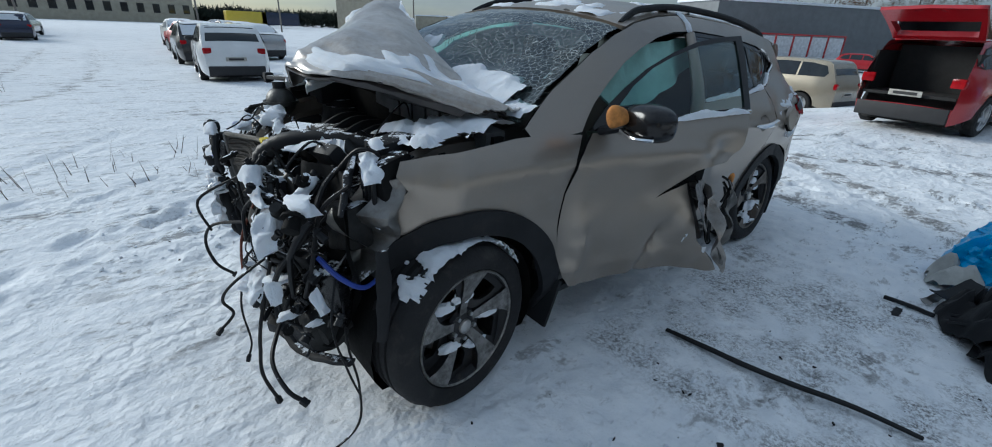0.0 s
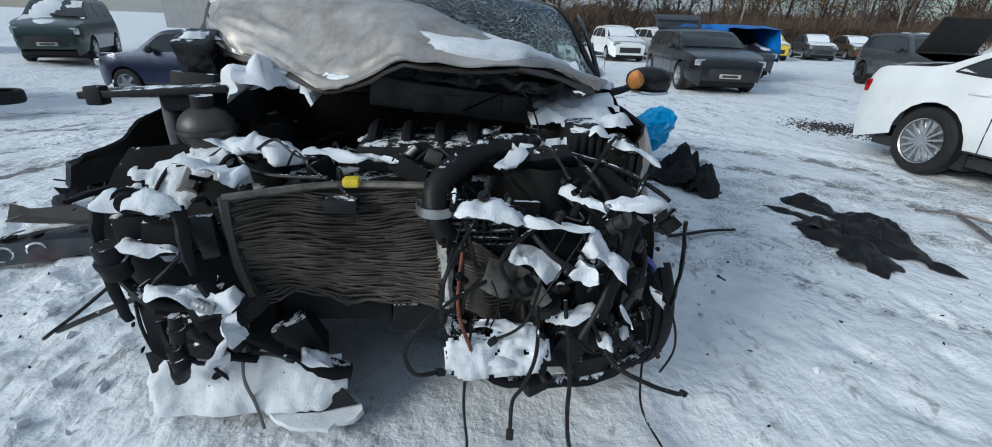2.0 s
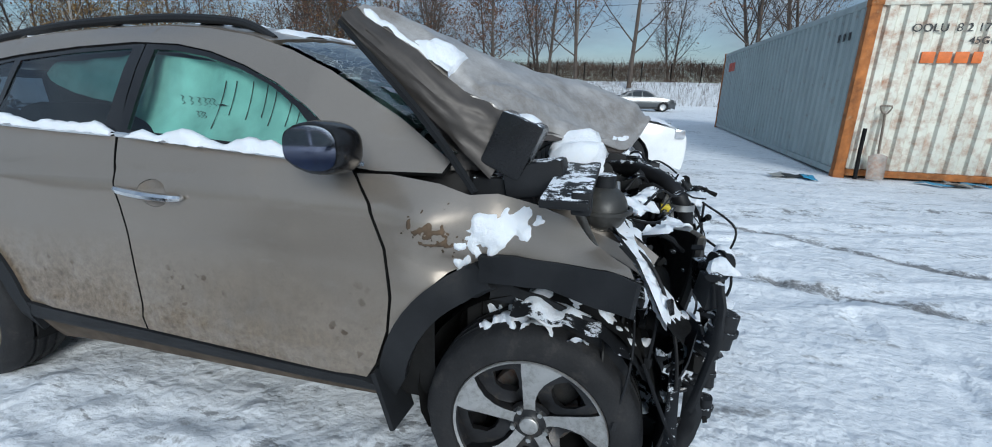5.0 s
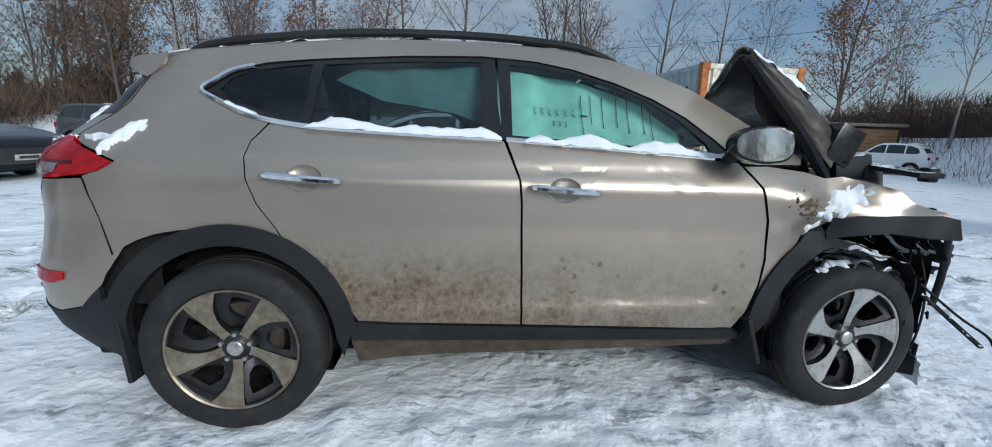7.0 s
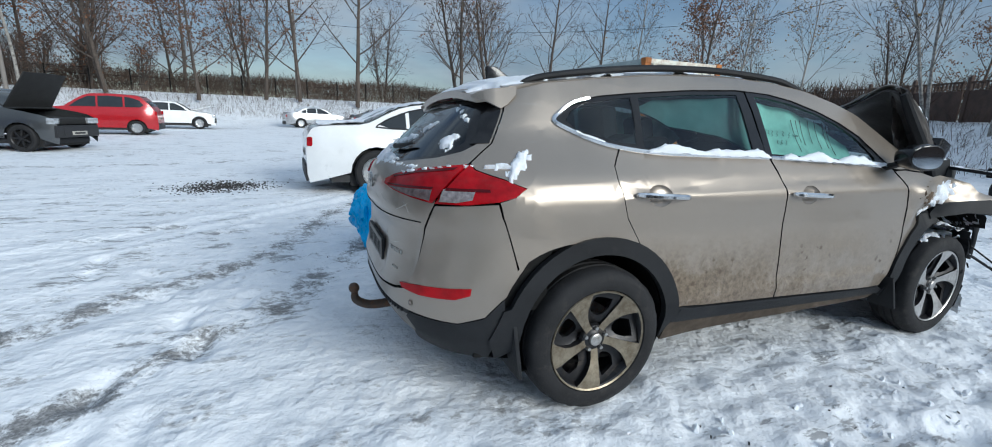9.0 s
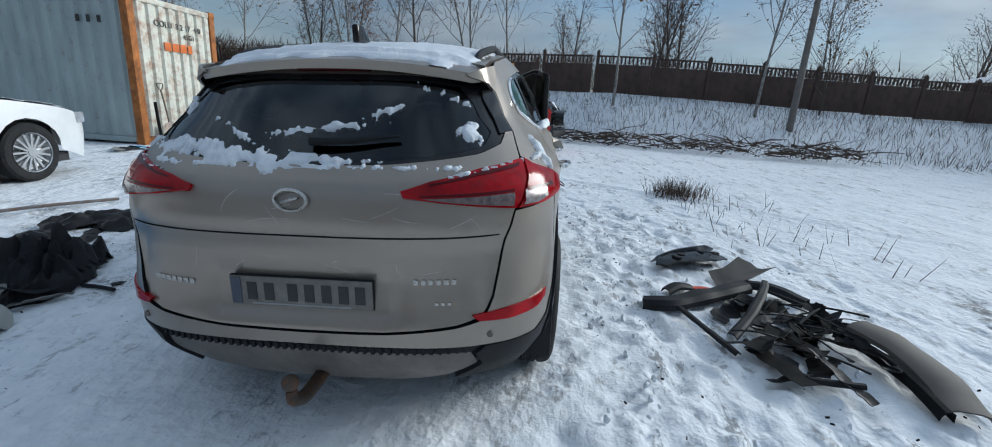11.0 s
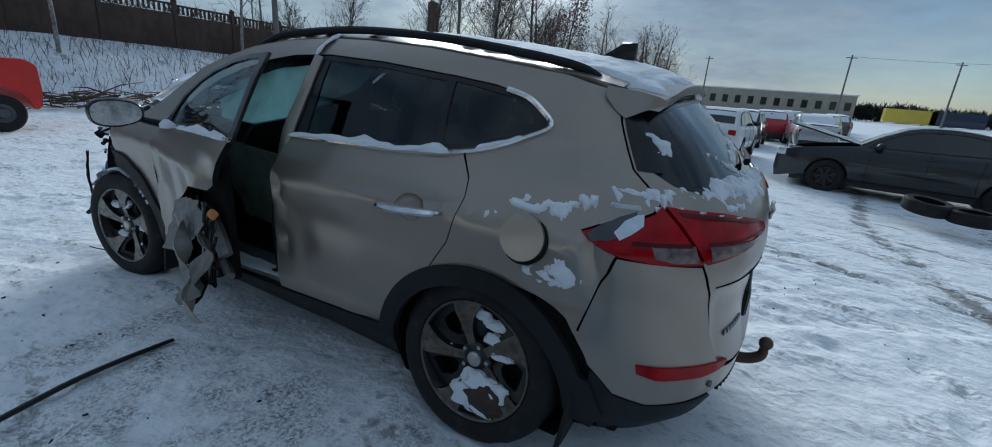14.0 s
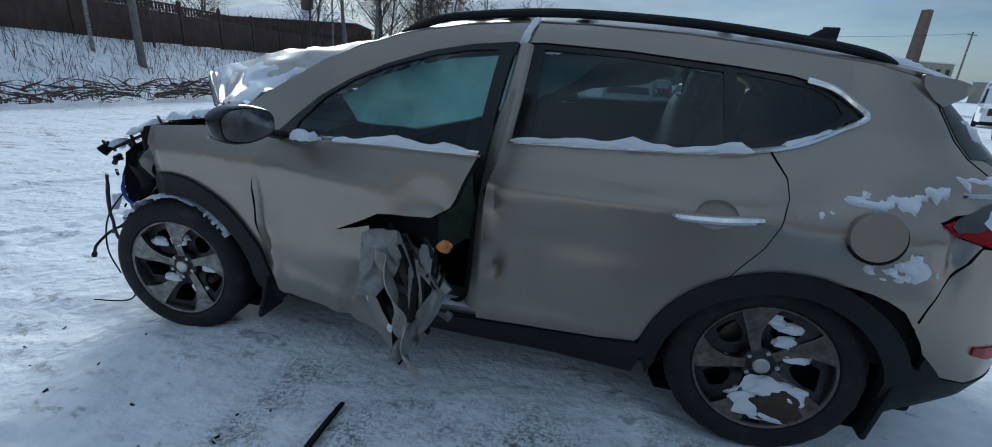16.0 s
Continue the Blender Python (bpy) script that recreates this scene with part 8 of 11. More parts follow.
junk("crumpled_inner_panel", sheet([(.22, .36), (.50, .30), (.78, .36), (.84, .62), (.80, .86), (.66, .96), (.40, .97), (.18, .86)], back_l, (1, 0, 0), .04), DARK, "crumpled black inner panel")
snow_on(liner_r, .12, .74, -.93, -.57, .013, lambda a, y: -.36 + a * .66 - max(0, a - .66) * 5 - max(0, abs(y + .75) - .15) * 4 + .34 * fbm(a, y, 6, 51) + .16 * fbm(a, y, 22, 52), .016, (1, 0, .5), label="snow dusted over the wheel-arch liner")
snow_on(inner_r, -.92, -.51, .72, .98, .012, lambda y, z: .06 + (z - .84) * .9 - max(0, z - .93) * 6 - max(0, abs(y + .715) - .16) * 5 + .32 * fbm(y, z, 6, 55) + .14 * fbm(y, z, 20, 56), .035, (1, 0, .8), label="snow banked on the inner wing")
snow_on(low_r, -.82, -.48, .40, .72, .012, lambda y, z: -.14 - abs(z - .56) * .6 + .40 * fbm(y, z, 7, 57) + .14 * fbm(y, z, 22, 58), .018, (1, 0, .4), label="snow stuck to the torn liner")
snow_on(lambda u, v: SLAB @ Vector((u, v, .045)), -.13, .12, -.095, .095, .010, lambda u, v: .26 - max(0, abs(v) - .06) * 6 - max(0, abs(u) - .09) * 6 + .30 * fbm(u, v, 9, 61) + .12 * fbm(u, v, 26, 62) - max(0, .06 - math.hypot(u - .03, v - .01)) * 7, .028, (.8, 0, .6), label="snow plastered on the battery cover")
snow_on(lambda y, z: PL @ Vector((.010, y, z)), -.16, .16, -.07, .07, .008, lambda y, z: .24 - 4 * max(0, abs(y) - .10) - 7 * max(0, abs(z) - .032) + .16 * fbm(y, z, 14, 71) + .08 * fbm(y, z, 40, 72) - 9 * max(0, .040 - math.hypot(y + .01, z)) - 9 * max(0, .040 - math.hypot(y - .085, z + .005)), .022, (1, 0, .4), label="snow caked on the holed plate")
snow_on(back_l, .20, .70, .45, .95, .013, lambda y, z: -.26 + .34 * fbm(y, z * .8, 7, 53) + .16 * fbm(y, z, 19, 54), .03, (1, 0, .4), label="snow packed into the crumpled nose")
random.seed(31)
for k in range(110):
    left = k % 4 < 3
    c = (random.uniform(1.72, 1.95), random.uniform(.16, .84), random.uniform(.36, .95)) if left else (random.uniform(1.70, 1.87), random.uniform(-.86, -.48), random.uniform(.32, .92))
    bm = bmesh.new()
    s_ = [random.uniform(.006, .020) for _ in range(3)]
    s_[random.randrange(3)] *= random.uniform(1.5, 3.5)
    e_ = Euler((random.uniform(-1, 1), random.uniform(-1, 1), random.uniform(-1.5, 1.5))).to_matrix().to_4x4()
    if k % 2 == 0:
        cyl(bm, Vector(c) - e_ @ Vector((0, 0, s_[2] * 1.6)), Vector(c) + e_ @ Vector((0, 0, s_[2] * 1.6)), s_[0] * .8, s_[0] * .6, 10)
        cyl(bm, Vector(c) + e_ @ Vector((0, 0, s_[2] * .6)), Vector(c) + e_ @ Vector((0, 0, s_[2])), s_[0] * 1.1, None, 10)
    else:
        box(bm, c, s_, e_, .004)
        rough_up(bm, .008, 30, k)
    junk("broken_fitting", bm, random.choice((PLASTIC, PLASTIC, DARK, PLASTIC_GLOSS, ENGINE, BARE if k % 11 == 0 else DARK)))
# snow lying along the bars and looms of the nose
for i, (pts, w, h) in enumerate((
        ([(1.84, -.77, .895), (1.87, -.68, .895), (1.87, -.58, .885)], .030, .040), ([(1.85, -.75, .772), (1.88, -.68, .770), (1.87, -.59, .762)], .028, .045), ([(1.88, -.70, .625), (1.90, -.60, .640), (1.91, -.52, .600), (1.92, -.44, .630)], .036, .060), ([(1.92, -.47, .60), (1.93, -.47, .54), (1.94, -.45, .50)], .034, .050), ([(1.90, -.50, .47), (1.91, -.53, .42), (1.90, -.55, .385)], .030, .040),
        ([(1.82, -.33, .355), (1.82, -.29, .335), (1.81, -.25, .315)], .030, .030), ([(1.66, -.62, .955), (1.72, -.52, .945), (1.76, -.44, .93)], .045, .055), ([(1.56, -.58, 1.0), (1.60, -.48, .99), (1.60, -.40, .985), (1.66, -.34, .95)], .050, .055), ([(1.62, -.30, .985), (1.66, -.16, .975), (1.68, .0, .97)], .030, .025), ([(1.42, -.60, 1.14), (1.40, -.50, 1.17), (1.38, -.40, 1.16), (1.40, -.30, 1.13)], .075, .075),
        ([(1.86, .18, .885), (1.90, .27, .885), (1.91, .36, .872)], .034, .045), ([(1.91, .36, .868), (1.93, .46, .860), (1.93, .56, .855)], .018, .022), ([(1.88, .34, .745), (1.90, .40, .735), (1.90, .46, .700)], .045, .065), ([(1.92, .54, .80), (1.95, .60, .78), (1.96, .66, .73)], .036, .050), ([(1.93, .52, .72), (1.96, .58, .70)], .040, .060), ([(1.84, .62, .905), (1.86, .70, .900), (1.84, .78, .880)], .036, .038),
        ([(1.90, .46, .535), (1.93, .53, .560), (1.92, .60, .575)], .030, .035), ([(1.78, .30, .985), (1.70, .36, 1.0), (1.62, .40, 1.02)], .026, .020), ([(1.72, .50, .90), (1.80, .56, .885), (1.84, .62, .87)], .028, .035), ([(1.60, .68, 1.02), (1.64, .78, 1.0), (1.66, .84, .97)], .034, .030), ([(1.90, .24, .520), (1.92, .30, .525), (1.93, .42, .520)], .026, .022), ([(1.97, .66, .62), (1.98, .70, .56)], .022, .030), ([(1.88, .80, .62), (1.86, .84, .56)], .024, .030), ([(1.86, .22, .46), (1.88, .25, .45)], .024, .026))):
    snow_ridge(pts, w, h, name="snow_lump", label="rounded lump of snow lying on the wreck", seed=20 + i, rag=.7)
bpy.context.view_layer.update()
caps = []
for i in range(160):
    zone = i % 4
    if zone == 0:
        x, y, z0 = random.uniform(1.30, 1.80), random.uniform(-.5, .62), 1.06
    elif zone < 3:
        x, y, z0 = random.uniform(1.62, 2.02), random.uniform(.14, .80), random.uniform(.45, 1.0)
    else:
        x, y, z0 = random.uniform(1.56, 1.90), random.uniform(-.90, -.46), random.uniform(.42, 1.02)
    p = settle(x, y, z0)
    if p is None:
        continue
    k = random.random() ** 2
    caps.append((p, (.010 + .020 * k, .014 + .034 * k, .005 + .012 * k), i, random.uniform(0, 3)))
for c in caps[:34]:
    snow_cap(*c)
snow_cap((1.25, -.74, 1.29), (.05, .06, .018), 300)

snow_ridge([(-.20, .85, .432), (-.05, .86, .432), (.12, .865, .432), (.3, .865, .432)], .045, .014, label="snow blown onto the door sill", seed=12, m=LEAN)
snow_on(lambda u, z: dpt(u, z, .045 + .11 * max(0, min(1, (.25 - u) / .42)) ** 1.4), -.12, .16, .36, .60, .012, lambda u, z: -.10 - abs(u - .16 + .9 * (.62 - z)) * 2.2 + .34 * fbm(u, z, 12, 61) + .12 * fbm(u, z, 34, 62), .008, (0, 1, 0), label="snow caught on the torn door", m=LEAN)

# ---------------------------------------------------------------- other vehicles in the yard
CAR_GLASS = surf("dark_car_glass", (0.018, 0.022, 0.025), 0.06, 0, 0.2, 3, 20, 0.0, spec=0.6, rvar=0.03)
TRIM = surf("matt_black_trim", (0.02, 0.02, 0.022), 0.6, 0, 0.2, 5, 80, 0.1)
HEAD = surf("headlamp_glass", (0.5, 0.52, 0.54), 0.1, 0.5, 0.3, 12, 40, 0.05, coat=1.0, rvar=0.05)
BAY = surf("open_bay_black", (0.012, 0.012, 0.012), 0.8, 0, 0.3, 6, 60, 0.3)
ALLOY = surf("silver_alloy", (0.52, 0.53, 0.54), 0.32, 0.85, 0.1, 10, 80, 0.05)


def car_paint(name, col, metal=0.3):
    return surf(name, col, 0.28, metal, 0.08, 2.0, 300, 0.02, coat=0.7, dirt=tuple(c * 0.6 + 0.05 for c in col), dirt_amt=0.3, rvar=0.06)


CARP = {k: car_paint(k + "_car_paint", c, m) for k, c, m in (("white", (0.72, 0.73, 0.73), 0), ("black", (0.012, 0.013, 0.016), 0.3), ("red", (0.36, 0.006, 0.012), 0.2), ("blue", (0.012, 0.02, 0.055), 0.4), ("grey", (0.075, 0.08, 0.085), 0.5), ("silver", (0.40, 0.41, 0.42), 0.6), ("beige", (0.32, 0.28, 0.21), 0.4), ("green", (0.02, 0.04, 0.035), 0.3), ("brown", (0.10, 0.07, 0.05), 0.4), ("yellow", (0.6, 0.45, 0.03), 0.1))}

# outlines as parts of length from the nose and of height: the top line, the side windows, the screens (two spans of the top line)
SHAPES = {
    "hatch": dict(top=[(0, .20), (0, .44), (.02, .52), (.06, .565), (.15, .62), (.24, .655), (.30, .68), (.38, .84), (.46, .965), (.52, .99), (.62, 1.0), (.78, .985), (.87, .955), (.93, .80), (.975, .64), (.99, .56), (1, .46), (1, .20)], dlo=[(.335, .672), (.40, .82), (.475, .925), (.62, .95), (.79, .93), (.87, .86), (.90, .74), (.87, .69)], screen=(.305, .455), back=(.875, .955), pillars=(.54, .745)),
    "sedan": dict(top=[(0, .22), (0, .46), (.03, .54), (.10, .60), (.20, .65), (.295, .685), (.37, .84), (.45, .965), (.54, 1.0), (.63, .985), (.71, .93), (.81, .77), (.84, .745), (.96, .72), (.99, .65), (1, .52), (1, .22)], dlo=[(.325, .69), (.39, .83), (.465, .925), (.55, .95), (.64, .935), (.71, .87), (.78, .755), (.74, .715)], screen=(.30, .445), back=(.71, .81), pillars=(.53, .685)),
    "suv": dict(top=[(0, .22), (0, .46), (.02, .55), (.07, .60), (.15, .645), (.245, .685), (.275, .70), (.35, .85), (.42, .96), (.50, .99), (.62, 1.0), (.80, .99), (.91, .965), (.95, .82), (.98, .66), (1, .50), (1, .22)], dlo=[(.31, .69), (.37, .83), (.435, .925), (.60, .95), (.80, .94), (.90, .90), (.925, .78), (.91, .715)], screen=(.28, .415), back=(.915, .965), pillars=(.51, .72)),
    "van": dict(top=[(0, .14), (0, .34), (.03, .41), (.10, .46), (.185, .505), (.25, .72), (.31, .93), (.37, .985), (.50, 1.0), (.97, 1.0), (.995, .97), (1, .80), (1, .14)], dlo=[(.215, .54), (.255, .70), (.305, .85), (.375, .86), (.38, .56)], screen=(.19, .305), back=(.2, .2), pillars=()),
}


def wheel_data(spokes, mat):
    bm = bmesh.new()
    lathe(bm, [(.20, -.09), (.24, -.105), (.29, -.10), (.315, -.075), (.318, 0), (.315, .075), (.29, .10), (.2, .09)], 36)
    tyre = finish("tyre", bm, RUBBER)
    bm = bmesh.new()
    lathe(bm, [(.205, -.095), (.215, -.105), (.20, -.08), (.185, -.02), (.05, .0)], 32)
    for i in range(spokes):
        a = Matrix.Rotation(2 * math.pi * i / spokes, 4, "Y")
        vs = box(bm, (0, -.075, .115), (.32 / spokes, .03, .18))
        bmesh.ops.transform(bm, matrix=a, verts=vs)
    cyl(bm, (0, -.10, 0), (0, -.05, 0), .045, .06, 14)
    return tyre, finish("rim", bm, mat)


W_ALLOY, W_MULTI, W_STEEL = wheel_data(5, ALLOY), wheel_data(15, ALLOY), wheel_data(7, RIMDARK)


def vehicle(name, label, m, shape, L, W, H, mat, wb=0.58, wr=0.32, wheels=W_ALLOY, snow=0.5, group="", hood=0, gate=0, step=0.11, lights=True, seed=0, category="car", snow_glass=True, glass=True, rear_gone=False, plate=True):
    """A parked vehicle: nose towards +x, standing on z = 0 at the pose m."""
    sh = SHAPES[shape]
    e = thing(name, label, category, m, group)
    X = lambda f: L / 2 - f * L
    tops = [(X(f), z * H) for f, z in sh["top"]]
    van = shape == "van"
    wz = [(0, .90), (.16, .95), (.36, 1.0), (.50, .99), (.62, .955), (.80, .85), (.95, .765), (1.0, .70)] if not van else [(0, .94), (.2, .98), (.5, 1.0), (.7, .985), (.93, .93), (1.0, .84)]

    def half_w(x, z):
        k = max(0, abs(x) / L - .34) / .16
        return W / 2 * interp(wz, z / H) * (1 - .24 * k ** 2.4 * (1 if x > 0 else .75))
    axle = (wb * L / 2 + .01 * L, -wb * L / 2 + .01 * L)
    sill = .11 * H + .02
    low = []
    for ax in axle[::-1]:
        low += [(ax + (wr + .055) * math.cos(a), max(sill, wr + (wr + .055) * math.sin(a))) for a in [math.pi - math.pi * i / 10 for i in range(11)]]
    outline = [p for p in tops[::-1]] + []
    # from the rear foot over the roof to the nose, then back along the sill
    low_line = [(X(0) - .03, sill)] + [(x, z) for x, z in low[::-1]] + [(X(1) + .03, sill)]
    poly = tops[::-1] + low_line
    hoodline = None
    body = None
    for s in (-1, 1):
        bm = sheet(poly, lambda x, z: (x, s * half_w(x, z), z), (0, s, 0), step)
        part("side_panel", bm, mat, e)
        if glass:
            for a, b2 in zip((0,) + tuple(sh["pillars"]), tuple(sh["pillars"]) + (1,)):
                # windows between the pillars
                xa, xb = X(a) + (-.03 if a else 0), X(b2) + (.03 if b2 < 1 else 0)
                d = [(X(f), z * H) for f, z in sh["dlo"]]
                seg = clip(clip(d, 0, xb, True), 0, xa, False)
                if len(seg) > 2:
                    part("window", sheet(seg, lambda x, z: (x, s * (half_w(x, z) + .006), z), (0, s, 0), .2), CAR_GLASS, e)
    lines = catmull([(x, 0, z) for x, z in tops], 3)
    lo_f, hi_f = (0.02, sh["screen"][0]) if hood else (2, 2)
    for nm, f0, f1 in (("bonnet", -1, sh["screen"][0]), ("roof", sh["screen"][0], 2)):
        bm = bmesh.new()
        rows, split = [], 0
        for p in lines:
            f = (L / 2 - p.x) / L
            if f < f0 - .02 or f > f1 + .02:
                continue
            if gate and nm == "roof" and f > .90 and .40 * H < p.z:
                continue
            if gate and nm == "roof" and rows and p.z < .42 * H and f > .9 and not split:
                split = len(rows)
            hw = half_w(p.x, p.z)
            rows.append([bm.verts.new((p.x, hw * k / 4, p.z + .018 * (1 - (k / 4) ** 2) * (1 if .25 < p.z / H else 0))) for k in range(-4, 5)])
        for i_, (a, b2) in enumerate(zip(rows, rows[1:])):
            if split and i_ == split - 1:
                continue
            for k in range(8):
                bm.faces.new((a[k], a[k + 1], b2[k + 1], b2[k]))
        bmesh.ops.recalc_face_normals(bm, faces=bm.faces)
        if nm == "roof" or not hood:
            if sum((f.normal for f in bm.faces), Vector()).z < 0:
                bmesh.ops.reverse_faces(bm, faces=bm.faces)
            part(nm, bm, mat, e, "", .03)
        else:
            bm.free()
            # the bonnet stands open, the bay is dark
            xa, xb = X(.03), X(sh["screen"][0])
            za, zb = interp([(a, b2) for a, b2 in sh["top"]][1:], .03) * H, sh["top"][5][1] * H
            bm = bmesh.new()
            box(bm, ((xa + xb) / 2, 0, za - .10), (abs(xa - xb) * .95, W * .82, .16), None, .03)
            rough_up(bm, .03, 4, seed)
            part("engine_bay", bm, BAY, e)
            bm = sheet([(0, -W * .40), (abs(xa - xb), -W * .36), (abs(xa - xb), W * .36), (0, W * .40)], lambda u, y: (xb + u * math.cos(hood), y, zb + .03 + u * math.sin(hood) + .03 * noise.noise(Vector((u * 3, y * 3, seed)))), (-.5, 0, 1), .15)
            part("bonnet", bm, mat if hood < .7 else [BAY], e, "raised bonnet", .03)
            bm = bmesh.new()
            box(bm, (X(0) - .04, 0, .33 * H), (.10, W * .8, .20 * H), None, .03)
            part("front_bumper", bm, TRIM, e)

    def on_top(x, y):
        z = float(np.interp(-x, [-a for a, _ in tops[1:-1]], [b2 for _, b2 in tops[1:-1]]))
        hw = half_w(x, z)
        return (x, y, z + .018 * (1 - min(1, abs(y) / hw) ** 2))
    if glass:
        for nm, (fa, fb) in (("windscreen", sh["screen"]), ("rear_window", sh["back"])):
            if fb - fa < .02 or (nm == "rear_window" and gate):
                continue
            za, zb = on_top(X(fa), 0)[2], on_top(X(fb), 0)[2]
            ya, yb = half_w(X(fa), za) - .09, half_w(X(fb), zb) - .08
            bm = sheet([(X(fa), -ya), (X(fb), -yb), (X(fb), yb), (X(fa), ya)], lambda x, y: Vector(on_top(x, y)) + Vector(((.007 if nm == "windscreen" else -.007), 0, .007)), (0, 0, 1), .12)
            part(nm, bm, CAR_GLASS, e)
    if gate:
        # tailgate lifted high; a black block paints the shade of the open load bay
        xa, za = X(.90), .985 * H
        l, up_ = .50 * H, .72
        tilt = Matrix.Translation((xa, 0, za)) @ Matrix.Rotation(up_, 4, "Y")
        wg, lo_ = W * .40, l * .58
        bm = sheet([(0, -wg * .9), (-l, -wg), (-l - .04, 0), (-l, wg), (0, wg * .9)], lambda u, y: (u, y, .05 - .10 * (u / l) ** 2), (0, 0, 1), .15, holes=[[(-.08, wg * .78), (-lo_, wg * .86), (-lo_, -wg * .86), (-.08, -wg * .78)]])
        tg = part("tailgate", moved(bm, tilt), mat, e, "tailgate standing open", .06)
        bm = sheet([(-.07, wg * .79), (-lo_ - .01, wg * .87), (-lo_ - .01, -wg * .87), (-.07, -wg * .79)], lambda u, y: (u, y, .045 - .10 * (u / l) ** 2), (0, 0, 1), .2)
        part("tailgate_glass", moved(bm, tilt), GLASS_DARK, tg)
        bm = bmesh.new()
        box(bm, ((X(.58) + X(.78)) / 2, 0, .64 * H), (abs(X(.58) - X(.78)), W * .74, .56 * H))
        part("load_bay_shade", bm, BAY, e, "black block painted as the shade inside the load bay")
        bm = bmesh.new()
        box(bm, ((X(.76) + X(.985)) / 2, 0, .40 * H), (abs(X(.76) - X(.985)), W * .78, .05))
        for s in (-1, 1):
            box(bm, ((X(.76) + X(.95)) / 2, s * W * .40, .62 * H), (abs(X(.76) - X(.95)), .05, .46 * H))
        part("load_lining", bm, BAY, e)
    if step <= .08 and not van:
        d = [(X(f), z * H) for f, z in sh["dlo"]]
        marks = [X(.345)] + [X(f) for f in sh["pillars"]]
        for s in (-1, 1):
            bm = bmesh.new()
            tube(bm, [(x, s * (half_w(x, z) + .006), z) for x, z in d + d[:1]], .012, 4, 2)
            part("window_seal", bm, TRIM, e)
            for i, x in enumerate(marks):
                bm = bmesh.new()
                tube(bm, [(x + .03 * math.sin(k * .5), s * (half_w(x, z) + .001), z) for k, z in enumerate([(.19 + .0685 * q) * H for q in range(8)])], .006, 4, 1)
                part("door_seam", bm, BAY, e)
                if i < 2:
                    bm = bmesh.new()
                    xh, zh = x - .20 * L + .05, .605 * H
                    box(bm, (xh, s * (half_w(xh, zh) + .012), zh), (.20, .03, .028), None, .01)
                    part("door_handle", bm, mat, e)
            bm = bmesh.new()
            bmesh.ops.create_uvsphere(bm, u_segments=12, v_segments=8, radius=1, matrix=Matrix.Translation((X(.365), s * (half_w(X(.365), .7 * H) + .12), .71 * H)) @ Matrix.Diagonal((.07, .11, .075, 1)))
            part("door_mirror", bm, TRIM, e)
            bm = bmesh.new()
            tube(bm, [(x, s * (half_w(x, .235 * H) + .003), .235 * H) for x in (axle[0] - wr - .08, 0, axle[1] + wr + .08)], .022, 5, 2, flat=.5)
            part("sill_trim", bm, TRIM, e)
    for i, ax in enumerate(axle):
        for s in (-1, 1):
            w_ = new("wheel")
            w_.parent = e
            w_.matrix_basis = pose(ax, s * (W / 2 - .10), wr, 0, 20 * i + seed * 7, 0 if s < 0 else 180) @ Matrix.Diagonal((wr / .318, 1, wr / .318, 1))
            for d in wheels:
                o = new(d.name.split(".")[0], d)
                o.parent = w_
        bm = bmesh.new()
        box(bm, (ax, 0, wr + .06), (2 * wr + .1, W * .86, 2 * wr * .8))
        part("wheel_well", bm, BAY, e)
    bm = bmesh.new()
    box(bm, (0, 0, sill + .06), (L * .86, W * .84, .12))
    part("floor_pan", bm, TRIM, e)
    if lights:
        for s in (-1, 1):
            for nm, x, z, w2, h2, mt in (("headlight", X(.035), .50 * H if not van else .36 * H, .30, .10 * H, HEAD), ("tail_light", X(.985), (.56 if not van else .42) * H, .20, (.10 if not van else .16) * H, RED_LENS)):
                bm = bmesh.new()
                y = s * (half_w(x, z) - w2 / 2 + .015)
                box(bm, (x + (.03 if nm == "headlight" else -.012), y, z), (.16 if nm == "headlight" else .09, w2, h2), Matrix.Rotation(s * (-.25 if nm == "headlight" else .15), 4, "Z"), .025)
                part(nm, bm, mt, e)
        bm = bmesh.new()
        box(bm, (X(0) + .004, 0, .34 * H), (.03, W * .55, .15 * H), None, .012)
        part("grille", bm, TRIM, e)
        if plate:
            for x in (X(0) + .022, X(1) - .012):
                bm = bmesh.new()
                box(bm, (x, 0, (.30 if x > 0 else .42) * H), (.012, .50, .10), None, .003)
                pl_ = part("number_plate", bm, WHITE_PLATE, e)
                bm = bmesh.new()
                box(bm, (x + (.007 if x > 0 else -.007), 0, (.30 if x > 0 else .42) * H), (.003, .36, .05))
                part("plate_bar", bm, INK, pl_)
        bm = bmesh.new()
        box(bm, (X(1) - .002, 0, .22 * H), (.05, W * .78, .16 * H), None, .02)
        part("bumper_trim", bm, TRIM, e)
